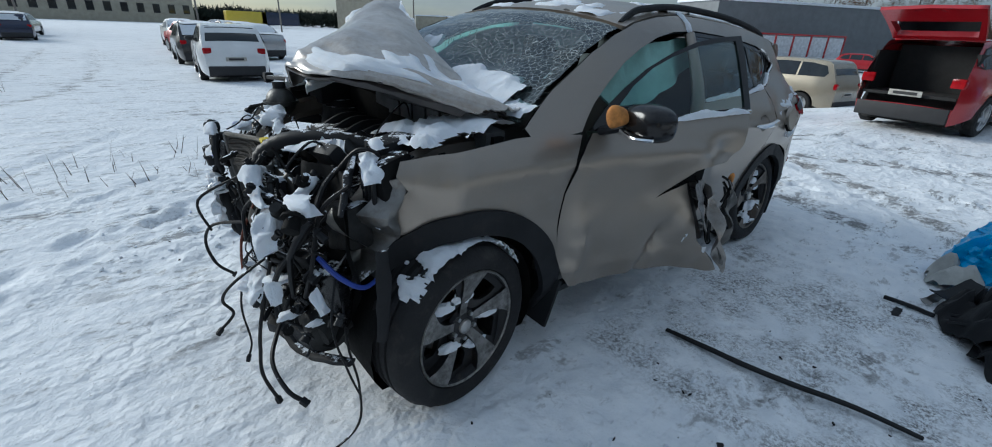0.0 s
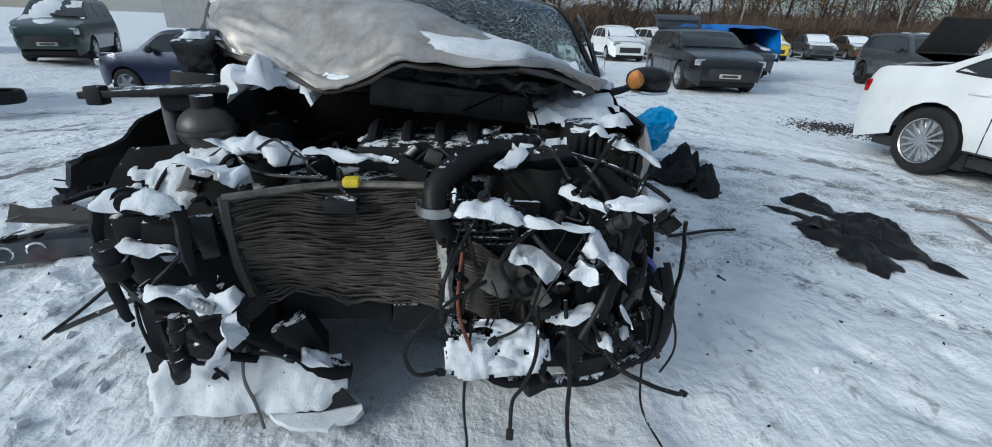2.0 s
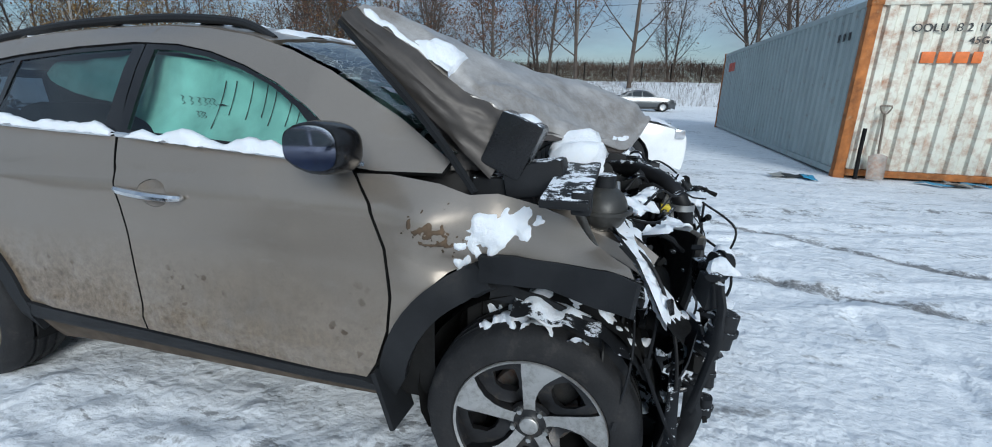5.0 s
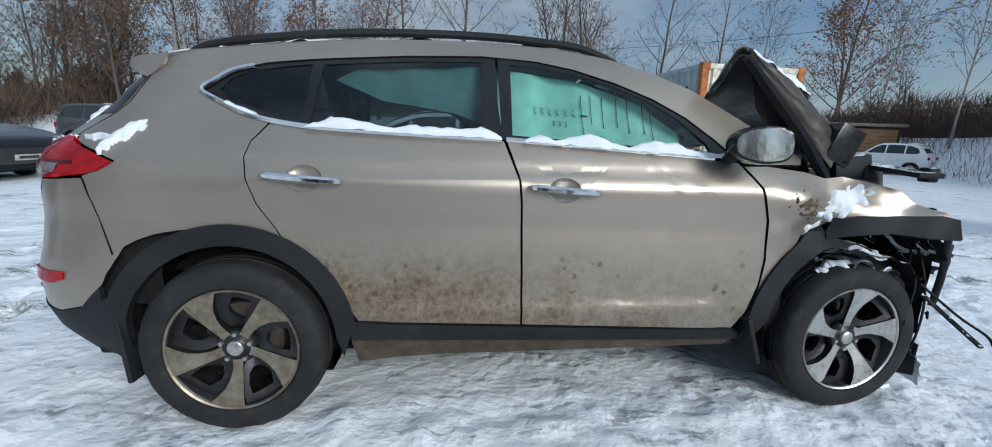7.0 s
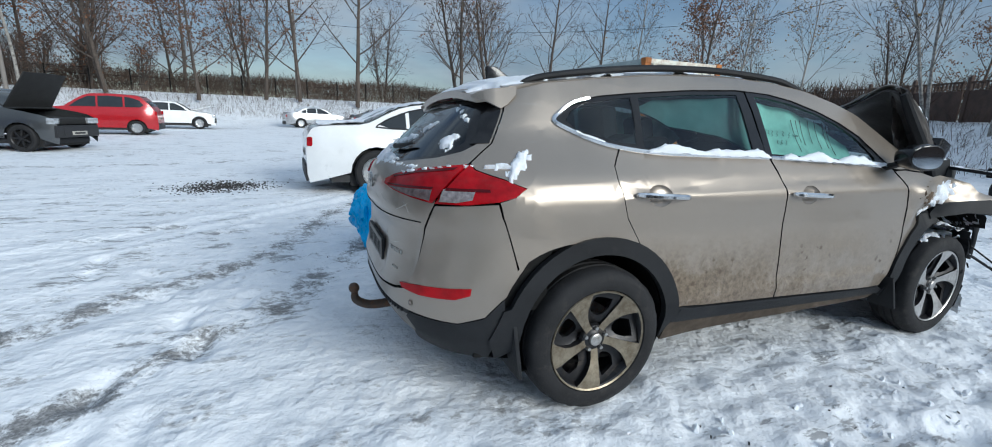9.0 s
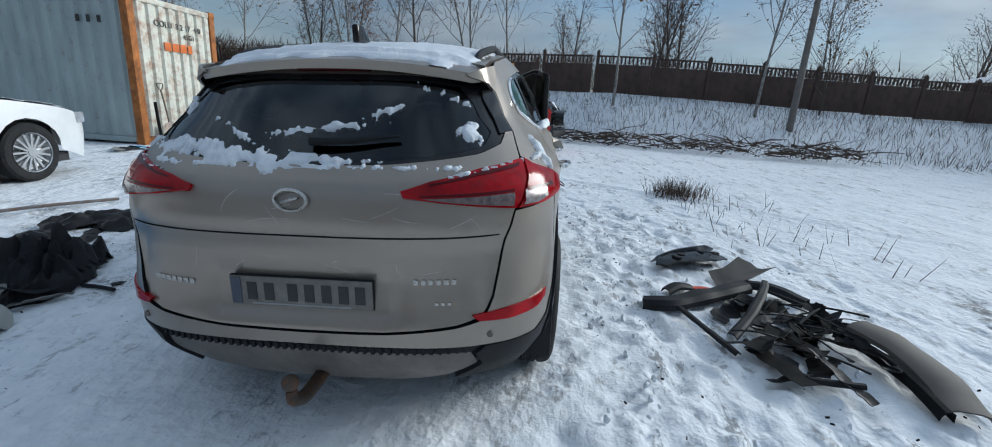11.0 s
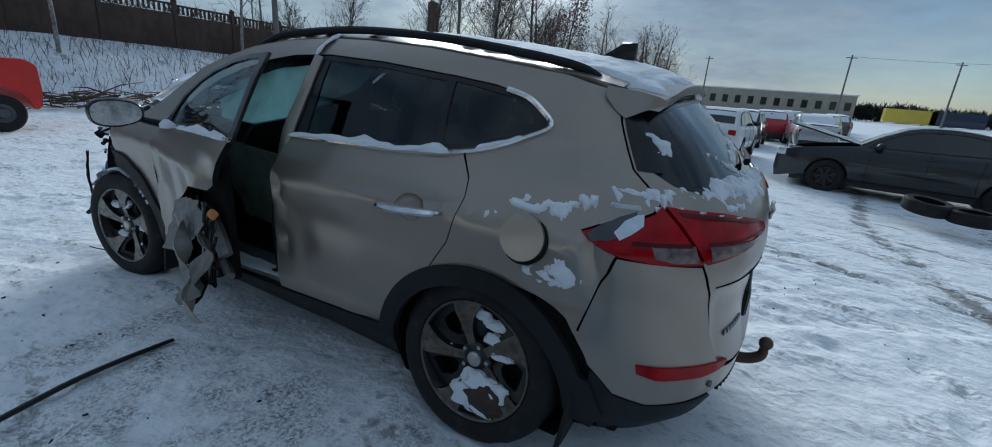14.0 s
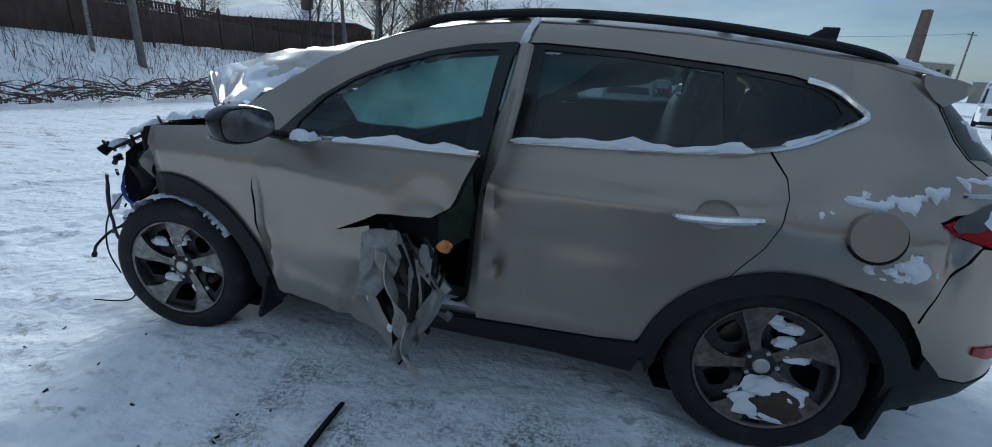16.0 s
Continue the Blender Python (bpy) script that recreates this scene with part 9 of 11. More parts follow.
    if snow > 0:
        k0 = -.45 + snow
        spans = [(.47, .86 if shape in ("hatch", "sedan") else .9)]
        if not hood:
            spans.append((.05, .28))
        if snow_glass:
            spans.append((sh["screen"][0], sh["screen"][1]))
            if sh["back"][1] - sh["back"][0] > .02 and not gate:
                spans.append(sh["back"])
        if shape == "sedan":
            spans.append((.83, .96))
        if van:
            spans = [(.34, .98), (.02, .30)]
        for fa, fb in spans:
            hw = min(half_w(X(fa), on_top(X(fa), 0)[2]), half_w(X(fb), on_top(X(fb), 0)[2])) - .04
            snow_on(on_top, X(fb), X(fa), -hw, hw, step, lambda x, y: k0 + .35 * fbm(x, y, 1.3, seed + fa), .045, (0, 0, 1), "snow_cover", "snow cover lying on a parked vehicle", m)
    return e


def clip(poly, ax, v, keep_above):
    """Cuts an outline along x = v."""
    out = []
    for i, p in enumerate(poly):
        q = poly[(i + 1) % len(poly)]
        ip, iq = (p[ax] >= v) == keep_above, (q[ax] >= v) == keep_above
        if ip:
            out.append(p)
        if ip != iq:
            t = (v - p[ax]) / (q[ax] - p[ax])
            out.append((p[0] + (q[0] - p[0]) * t, p[1] + (q[1] - p[1]) * t))
    return out


def at(x, y, heading, dz=0.0):
    return pose(x, y, ground_z(x, y) + dz, 0, 0, heading)


vehicle("hatchback", "white hatchback with black bumper parked on the snow", at(-.95, -14.3, -96), "hatch", 3.99, 1.75, 1.47, CARP["white"], snow=.32, snow_glass=False, seed=1, step=.08)
vehicle("saloon_car", "black saloon with a wrecked tail and open bonnet", at(-4.95, -10.2, -8), "sedan", 4.77, 1.82, 1.47, CARP["black"], .57, .33, W_STEEL, 0.0, hood=.25, seed=2, step=.08)
vehicle("crossover", "red crossover with its tailgate standing open", at(-10.87, .74, 169), "suv", 4.25, 1.80, 1.60, CARP["red"], .60, .34, W_ALLOY, 0.0, gate=1, seed=3, step=.08)
vehicle("estate_car", "black estate car with its tailgate standing open", at(-10.2, 6.9, -7), "suv", 4.76, 1.85, 1.44, CARP["black"], .59, .34, W_ALLOY, 0.0, gate=1, seed=4, step=.08)
vehicle("estate_car", "dark car half covered by a blue tarpaulin", at(-13.6, 9.3, -2), "suv", 4.7, 1.85, 1.55, CARP["grey"], snow=.4, seed=5)
vehicle("people_carrier", "dark blue people carrier on the snow", at(-8.75, -5.8, -95), "suv", 3.75, 1.68, 1.46, CARP["blue"], .61, .31, W_ALLOY, 0.2, seed=6, step=.08, snow_glass=False)
vehicle("off_roader", "beige off-roader with a spare wheel", at(-15.6, -4.2, -100), "suv", 4.3, 1.80, 1.68, CARP["beige"], .61, .35, W_ALLOY, .25, seed=7, snow_glass=False)
vehicle("limousine", "white limousine with a front door ajar", at(-.12, 6.28, 3), "sedan", 5.10, 1.90, 1.50, CARP["white"], .602, .36, W_MULTI, 0.62, seed=8, step=.07, snow_glass=False)
vehicle("crossover", "dark grey crossover with its bonnet raised", at(-10.35, 13.85, -16), "suv", 4.12, 1.78, 1.56, CARP["grey"], .63, .34, W_STEEL, .3, hood=1.0, seed=9, snow_glass=False, step=.08)
vehicle("hatchback", "small red hatchback at the yard's edge", at(-10.7, 21.6, 185), "hatch", 4.2, 1.75, 1.62, CARP["red"], .68, .29, W_ALLOY, 0.1, seed=10, snow_glass=False)
vehicle("hatchback", "white crashed hatchback at the yard's edge", at(-9.6, 28.4, 8), "hatch", 3.9, 1.7, 1.45, CARP["white"], snow=.3, seed=11, hood=.3)
vehicle("saloon_car", "silver saloon under the bank", at(-2.2, 34.5, 12), "sedan", 4.4, 1.75, 1.45, CARP["silver"], snow=.5, seed=12)
vehicle("saloon_car", "blue-grey saloon under the bank", at(2.4, 33.8, 10), "sedan", 4.5, 1.75, 1.45, CARP["grey"], snow=.4, seed=13)
vehicle("hatchback", "small white hatchback before the wooden shed", at(20.8, 17.2, 118), "hatch", 3.43, 1.63, 1.46, CARP["white"], .68, .29, W_ALLOY, .25, seed=14, snow_glass=False)
vehicle("off_roader", "white car behind the wheeled bin", at(11.2, 12.6, 100), "suv", 4.4, 1.85, 1.6, CARP["white"], seed=15, snow=.4, snow_glass=False)
vehicle("hatchback", "white and black car beyond the forklift", at(13.4, .3, 70), "hatch", 3.8, 1.7, 1.40, CARP["black"], seed=16, snow=.4)
vehicle("off_roader", "dark green off-roader on the snow", at(-14.8, -12.8, 20), "suv", 4.6, 1.8, 1.85, CARP["green"], seed=17, snow=.45, wr=.38)
# rows of snowed-in cars
ROWS = [((7.7, -17.4), 5, (.25, -2.7), 9, "fence"), ((-1.2, -21.5), -88, (-.6, -6.2), 5, "middle"), ((-4.4, -24.0), -92, (-.7, -6.2), 5, "middle"), ((5.6, -41), -92, (.4, -6.5), 5, "gate"), ((-20.5, 8.0), 5, (-1.6, 2.6), 4, "hedge"), ((-26, 19), -20, (-2, 4.5), 4, "hedge"), ((8.8, -44), 5, (.2, -3.0), 6, "fence")]
cols = ["silver", "silver", "grey", "white", "blue", "silver", "black", "brown", "white", "silver", "yellow", "red", "grey"]
random.seed(21)
n_car = 0
for (x0, y0), hd, (dx, dy), n, wh in ROWS:
    for i in range(n):
        c = cols[(n_car * 5) % len(cols)]
        shp = ("hatch", "suv", "sedan")[n_car % 3]
        x, y = x0 + dx * i + random.uniform(-.4, .4), y0 + dy * i
        vehicle({"hatch": "hatchback", "suv": "estate_car", "sedan": "saloon_car"}[shp], f"snow-covered {c} car in a parked row", at(x, y, hd + random.uniform(-8, 8)), shp, random.uniform(4.0, 4.6), 1.76, 1.5, CARP[c], snow=.75, group="parked rows", seed=30 + n_car, step=.2, plate=False)
        n_car += 1
for x, y, hd, l in ((-16.8, -20.5, 222, "white panel van seen from its rear doors"), (-21.5, -31.0, 60, "white panel van under snow"), (-25.5, -47, 58, "white passenger van with a black grille"), (-33, -48, 62, "white van with coloured marks")):
    v = vehicle("panel_van", l, at(x, y, hd), "van", 5.6, 2.05, 2.5, CARP["white"], .62, .35, W_STEEL, .8, seed=int(-x), category="van", step=.2)

# blue tarpaulin over the dark car
bm = bmesh.new()


def tarp(u, v):
    """u along the car, v across it."""
    z = 1.62 - .05 * noise.noise(Vector((u * 2, v * 2, 0)))
    k = max(0, abs(v) - .85)
    y = v if abs(v) < .85 else math.copysign(.85 + k * .12, v)
    z -= k * 1.25 + .10 * max(0, abs(u) - 1.2)
    return Vector((u + .05 * math.sin(v * 6), y + .05 * math.sin(u * 7) * min(1, k * 2), z))


bm = sheet([(2.1, -1.6), (.4, -2.0), (-2.0, -1.7), (-2.1, 1.6), (2.1, 1.6)], tarp, (0, 0, 1), .12)
solo("tarpaulin", bm, surf("blue_tarpaulin", (0.01, 0.13, 0.45), 0.42, 0, 0.2, 4, 60, 0.2), "bright blue tarpaulin draped over a car", "tarpaulin", at=at(-13.6, 9.3, -2), solid=.004)

# ---------------------------------------------------------------- forklift
FK_RED = surf("forklift_red", (0.55, 0.025, 0.02), 0.4, 0.1, 0.15, 3, 60, 0.05, dirt=(0.18, 0.06, 0.05), dirt_amt=0.35)
FK_GREY = surf("forklift_grey", (0.075, 0.08, 0.085), 0.5, 0.1, 0.2, 4, 60, 0.1, dirt=(0.16, 0.15, 0.14), dirt_amt=0.3)
fork = thing("forklift", "red and grey diesel forklift with an enclosed cab", "forklift", at(9.72, .62, 90))


def fk(name, bm, mat, label="", parent=None, solid=0.0):
    return part(name, bm, mat, parent or fork, label, solid)


# x ahead (towards the mast), wheels at x = 1.12 and -1.15
def prism(outline, y0, y1, bev=.02):
    bm = bmesh.new()
    a = [bm.verts.new((x, y0, z)) for x, z in outline]
    b2 = [bm.verts.new((x, y1, z)) for x, z in outline]
    bm.faces.new(a)
    bm.faces.new(b2[::-1])
    n = len(outline)
    for i in range(n):
        bm.faces.new((a[i], b2[i], b2[(i + 1) % n], a[(i + 1) % n]))
    bmesh.ops.recalc_face_normals(bm, faces=bm.faces)
    if bev:
        bmesh.ops.bevel(bm, geom=bm.edges[:], offset=bev, segments=2, affect="EDGES")
    return bm


fk("counterweight", prism([(-1.68, .42), (-1.72, .70), (-1.70, 1.12), (-1.55, 1.22), (-.55, 1.20), (-.30, .95), (.15, .62), (.15, .36), (-.62, .36)] + arc(-1.15, .34, .40, 5, 170, 8) + [(-1.60, .36)], -.62, .62), FK_RED, "red body and counterweight")
fk("chassis", prism([(-.60, .28), (-.55, .50), (.2, .62), (.70, .62), (.72, .30)], -.60, .60), FK_GREY)
fk("chassis_stripe", prism([(-.58, .34), (.62, .34), (.62, .46), (-.50, .46)], -.625, .625, .005), FK_RED)
cab = fk("cab_frame", prism([(-.62, 1.15), (-.62, 2.10), (-.50, 2.20), (.35, 2.20), (.50, 2.12), (.92, 1.25), (.92, .60), (.15, .62), (-.30, .95), (-.55, 1.18)], -.56, .56), FK_GREY, "grey cab")
for s in (-1, 1):
    fk("cab_window", prism([(-.45, 1.42), (-.45, 2.04), (.30, 2.04), (.62, 1.42)], s * .565 - .004, s * .565 + .004, 0), surf("cab_glass", (0.35, 0.42, 0.45), 0.08, 0, 0.35, 2, 20, 0.0, spec=0.6, rvar=0.03), "cab side glass", cab)
    fk("cab_window", prism([(-.28, 1.06), (-.20, 1.27), (.52, 1.27), (.55, 1.06)], s * .565 - .004, s * .565 + .004, 0), CAR_GLASS, "", cab)
bm = bmesh.new()
box(bm, (-.70, 0, 1.70), (.03, .90, .70))
fk("rear_glass", bm, CAR_GLASS, "", cab)
bm = bmesh.new()
cyl(bm, (-.55, .25, 2.2), (-.55, .25, 2.30), .05, .045, 12)
fk("beacon", bm, AMBER, "orange beacon", cab)
bm = bmesh.new()
tube(bm, [(-.98, .45, 1.18), (-.98, .45, 1.6), (-.98, .45, 2.0)], .045, 10, 3)
fk("exhaust", bm, DARK, "black exhaust stack")
for s in (-1, 1):
    bm = bmesh.new()
    box(bm, (1.28, s * .36, 1.10), (.12, .10, 2.05), None, .01)
    fk("mast_rail", bm, DARK)
    bm = bmesh.new()
    box(bm, (1.36, s * .25, 1.10), (.06, .06, 1.95), None, .01)
    fk("mast_chain", bm, surf("greased_chain", (0.02, 0.02, 0.02), 0.4, 0.5), "")
    bm = bmesh.new()
    box(bm, (2.02, s * .30, .09), (1.20, .12, .045), None, .008)
    fk("fork_tine", bm, DARK, "steel fork tine")
for z in (.35, .62, 1.6, 2.08):
    bm = bmesh.new()
    box(bm, (1.38, 0, z), (.07, .95 if z < 1 else .80, .09), None, .01)
    fk("carriage_bar" if z < 1 else "mast_crossbar", bm, DARK)
for ax, r, w2 in ((1.0, .38, .24), (-1.15, .31, .2)):
    for s in (-1, 1):
        w_ = new("wheel")
        w_.parent = fork
        bm = bmesh.new()
        lathe(bm, [(r * .55, -.09), (r * .85, -w2 / 2), (r * .96, -w2 / 2 * .9), (r, -w2 / 2 * .6), (r, w2 / 2 * .6), (r * .9, w2 / 2), (r * .5, .09)], 32, "y", (ax, s * .56, r))
        part("tyre", bm, RUBBER, w_)
        bm = bmesh.new()
        lathe(bm, [(.0, s * .11), (r * .25, s * .11), (r * .3, s * .06), (r * .58, s * .085)], 24, "y", (ax, s * .56, r))
        part("rim", bm, FK_GREY, w_)
fk("front_guard", prism([(.62, .62), (.64, .80), (.80, .92), (1.15, .92), (1.38, .80), (1.38, .72), (.9, .80), (.74, .62)], -.66, .66, .01), FK_GREY)
for i in range(6):
    bm = bmesh.new()
    box(bm, (-.10 + .075 * i - .55, .628, .80), (.05, .008, .07))
    fk("badge_bar", bm, surf("badge_white", (0.6, 0.6, 0.6), 0.5), "white maker's lettering as bars")

# ---------------------------------------------------------------- container, shed, fence, buildings
RUST = surf("rusted_corner_post", (0.33, 0.12, 0.03), 0.8, 0.1, 0.5, 5, 60, 0.35, dirt=(0.42, 0.33, 0.2), dirt_amt=0.32)
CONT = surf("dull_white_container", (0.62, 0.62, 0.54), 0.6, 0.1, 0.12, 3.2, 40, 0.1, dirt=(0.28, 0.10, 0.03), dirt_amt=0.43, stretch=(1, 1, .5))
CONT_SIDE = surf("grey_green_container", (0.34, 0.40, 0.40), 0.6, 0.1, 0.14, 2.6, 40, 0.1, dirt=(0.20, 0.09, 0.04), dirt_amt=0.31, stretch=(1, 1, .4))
ORANGE = surf("orange_lettering", (0.60, 0.14, 0.02), 0.6, 0, 0.2, 9, 60, 0.05)
cont = thing("shipping_container", "dull white shipping container with rusted corner posts", "container", pose(5.10, 7.15, ground_z(5, 9), 0, 0, 0))
CW, CL, CH = 2.44, 12.19, 2.88


def corrugated(n, length, depth, height, duty=.5):
    """Profile along a wall: list of (along, out)."""
    p, out = length / n, []
    for i in range(n):
        a = i * p
        out += [(a, 0), (a + p * .32, 0), (a + p * .45, depth), (a + p * .87, depth)]
    return out + [(length, 0)]


def wall_strip(prof, place, z0, z1):
    bm = bmesh.new()
    vs = [(bm.verts.new(place(a, d, z0)), bm.verts.new(place(a, d, z1))) for a, d in prof]
    for (a, b2), (c, d) in zip(vs, vs[1:]):
        bm.faces.new((a, c, d, b2))
    return bm


part("end_wall", wall_strip(corrugated(8, CW - .3, .045, CH), lambda a, d, z: (.15 + a, .05 - d + .02, z), .16, CH - .10), CONT, cont, "ribbed end wall with rust runs", .01)
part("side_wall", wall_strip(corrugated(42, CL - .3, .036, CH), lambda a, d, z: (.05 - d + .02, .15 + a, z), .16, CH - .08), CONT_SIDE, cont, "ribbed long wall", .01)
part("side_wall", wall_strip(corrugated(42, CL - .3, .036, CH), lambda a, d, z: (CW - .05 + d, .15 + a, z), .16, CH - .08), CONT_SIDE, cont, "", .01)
bm = bmesh.new()
box(bm, (CW / 2, CL / 2, CH - .03), (CW - .1, CL - .1, .03))
part("container_roof", bm, CONT_SIDE, cont)
for x in (.08, CW - .08):
    for y in (.08, CL - .08):
        bm = bmesh.new()
        box(bm, (x, y, CH / 2), (.16, .16, CH - .2), None, .01)
        part("corner_post", bm, RUST, cont, "rust-streaked corner post")
        for z in (.06, CH - .06):
            bm = bmesh.new()
            box(bm, (x, y, z), (.18, .18, .13), None, .012)
            part("corner_casting", bm, RUST, cont)
for z, mt in ((.10, RUST), (CH - .07, CONT)):
    for y in (.06, CL - .06):
        bm = bmesh.new()
        box(bm, (CW / 2, y, z), (CW - .3, .10, .11), None, .01)
        part("end_rail", bm, mt, cont)
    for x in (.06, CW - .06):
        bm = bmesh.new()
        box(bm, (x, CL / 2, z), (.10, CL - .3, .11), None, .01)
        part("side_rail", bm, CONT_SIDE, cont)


def letters(text, size, m, mat, parent, label):
    cu = bpy.data.curves.new("lettering", "FONT")
    cu.body, cu.size, cu.extrude = text, size, .004
    tmp = bpy.data.objects.new("lettering_tmp", cu)
    scene.collection.objects.link(tmp)
    me = bpy.data.meshes.new_from_object(tmp.evaluated_get(bpy.context.evaluated_depsgraph_get()))
    bpy.data.objects.remove(tmp)
    me.materials.clear()
    me.materials.append(mat)
    ob = new("lettering", me)
    ob.parent = parent
    ob.matrix_basis = m
    return tagged(ob, label)


letters("OOLU  8 2 17  4 0", .17, pose(.62, .010, 2.36, 90, 0, 0), INK, cont, "black stencilled container code")
letters("45G1", .15, pose(1.40, .010, 2.18, 90, 0, 0), INK, cont, "black stencilled type code")
for k, (x, w2) in enumerate(((.92, .20), (1.14, .20), (1.36, .20), (1.56, .14))):
    bm = bmesh.new()
    box(bm, (x, .008, 1.98), (w2 * .9, .012, .17), None, .004)
    part("logo_bar", bm, ORANGE, cont, "orange shipping-line mark")
for k in range(4):
    bm = bmesh.new()
    box(bm, (.012, CL - 1.3 - .26 * k, 2.30), (.012, .22, .30), None, .004)
    part("logo_bar", bm, surf("faded_red_mark", (0.45, 0.07, 0.04), 0.6) if k == 0 else bpy.data.materials["faded_red_mark"], cont, "faded red shipping-line mark")
for k in range(3):
    bm = bmesh.new()
    box(bm, (.014, .62 + .22 * k, 2.36), (.008, .07, .13))
    part("code_bar", bm, INK, cont)
# shovel, broom, wheeled bin, tarp scraps at the container
STEEL = surf("worn_steel", (0.22, 0.21, 0.2), 0.5, 0.7, 0.3, 12, 90, 0.2, dirt=(0.2, 0.1, 0.05))
WOODH = surf("grey_wood_handle", (0.16, 0.13, 0.10), 0.8, 0, 0.3, 14, 60, 0.2)
sv = thing("shovel", "old steel shovel leaning against the container", "shovel", pose(5.62, 6.94, ground_z(5.6, 7), -8, 0, 0))
bm = bmesh.new()
tube(bm, [(0, 0, .42), (0, 0, .8), (0, .01, 1.12)], .018, 8, 3)
part("handle", bm, WOODH, sv)
bm = bmesh.new()
tube(bm, [(-.08, .01, 1.24), (-.06, .01, 1.16), (0, .01, 1.10), (.06, .01, 1.16), (.08, .01, 1.24), (-.08, .01, 1.24)], .012, 6, 2)
part("grip", bm, WOODH, sv)
bm = sheet([(-.13, .04), (.13, .04), (.14, .42), (.04, .46), (-.04, .46), (-.14, .42)], lambda x, z: (x, -.03 + .9 * x * x, z), (0, -1, 0), .06)
part("blade", bm, STEEL, sv, "", .006)
bm = bmesh.new()
tube(bm, [(5.36, 6.98, .02), (5.36, 7.02, .45), (5.37, 7.05, .86)], .03, 8, 3)
solo("iron_bar", bm, DARK, "dark iron bar leaning on the container", "bar")
wb_ = thing("wheeled_bin", "large dark grey wheeled rubbish bin", "bin", pose(8.35, 7.9, ground_z(8.3, 7.9), 0, 0, -10))
BINM = surf("bin_plastic", (0.03, 0.033, 0.038), 0.55, 0, 0.2, 5, 80, 0.1)
bm = bmesh.new()
vs = box(bm, (0, 0, .66), (1.2, .85, .95), None, .04)
for v in bm.verts:
    if v.co.z < .5:
        v.co.x *= .82
        v.co.y *= .85
part("tub", bm, BINM, wb_)
bm = bmesh.new()
box(bm, (0, 0, 1.19), (1.28, .95, .12), None, .05)
part("lid", bm, BINM, wb_)
for sx in (-1, 1):
    for sy in (-1, 1):
        bm = bmesh.new()
        cyl(bm, (sx * .42 - .03, sy * .3, .09), (sx * .42 + .03, sy * .3, .09), .09, .09, 14)
        part("castor", bm, RUBBER, wb_)
br = thing("broom", "orange-handled broom leaning on the bin", "broom", pose(7.95, 7.1, ground_z(8, 7), -10, 0, 0))
bm = bmesh.new()
tube(bm, [(0, 0, .1), (0, 0, .5), (0, .02, .98)], .016, 6, 3)
part("handle", bm, surf("orange_handle", (0.6, 0.12, 0.02), 0.5), br)
bm = bmesh.new()
box(bm, (.02, 0, .06), (.34, .08, .10), None, .01)
part("brush", bm, DARK, br)
random.seed(3)
for k in range(9):
    bm = sheet([(-.16, -.09), (.15, -.11), (.19, .08), (-.12, .11)], lambda x, y, k=k: (x * 1.3, y, .03 + .04 * noise.noise(Vector((x * 7, y * 7, k)))), (0, 0, 1), .08)
    c = ((0.05, 0.3, 0.5), (0.03, 0.03, 0.03), (0.3, 0.3, 0.28))[k % 3]
    solo("plastic_scrap", bm, bpy.data.materials.get("scrap%d" % (k % 3)) or surf("scrap%d" % (k % 3), c, 0.5, 0, 0.3), "torn plastic scrap by the container", "scrap", "scraps by the container", solid=.006, at=pose(6.5 + .22 * k + random.uniform(-.2, .2) if k < 6 else 4.6 - .2 * (k - 6), 6.75 + random.uniform(-.15, .2), ground_z(7, 7) + .02, 0, 0, random.uniform(0, 360)))
# wooden shed
PLANK = surf("weathered_planks", (0.26, 0.15, 0.07), 0.75, 0, 0.25, 2, 60, 0.2, stretch=(1, 1, 8))
shed = thing("wooden_shed", "low open-fronted wooden shed with a flat roof", "shed", pose(19.5, 21.5, ground_z(19, 21), 0, 0, -24))
for k in range(11):
    bm = bmesh.new()
    box(bm, (2.6, -.02, .12 + k * .2), (4.2, .04, .185), None, .006)
    part("plank", bm, PLANK, shed)
for k in range(11):
    bm = bmesh.new()
    box(bm, (-2.3, -.02, .12 + k * .2), (1.0, .04, .185), None, .006)
    part("plank", bm, PLANK, shed)
bm = bmesh.new()
box(bm, (.9, 1.5, 2.4), (8.2, 3.6, .16), None, .02)
part("shed_roof", bm, surf("roof_felt", (0.16, 0.13, 0.11), 0.85), shed)
bm = bmesh.new()
box(bm, (.9, 3.0, 1.2), (8, .1, 2.4))
box(bm, (-3.0, 1.5, 1.2), (.1, 3, 2.4))
part("back_wall", bm, BAY, shed)
bm = bmesh.new()
box(bm, (-.9, .4, .8), (.8, .6, 1.6), None, .05)
part("red_cabinet", bm, surf("faded_red_cabinet", (0.4, 0.03, 0.02), 0.5), shed)

# ---- fence on the bank: posts, panels, balusters on top
FENCE = surf("brown_concrete_fence", (0.075, 0.048, 0.038), 0.8, 0, 0.25, 1.5, 40, 0.25, dirt=(0.035, 0.028, 0.025), dirt_amt=0.4)
fence = thing("concrete_fence", "dark brown concrete panel fence with a baluster top", "fence")
tagged(fence, kind="structure")


def fence_line(t):
    """A place along the fence: t metres from its near-left end."""
    y = 34 - t
    return bank_foot(y) + 4.4, y


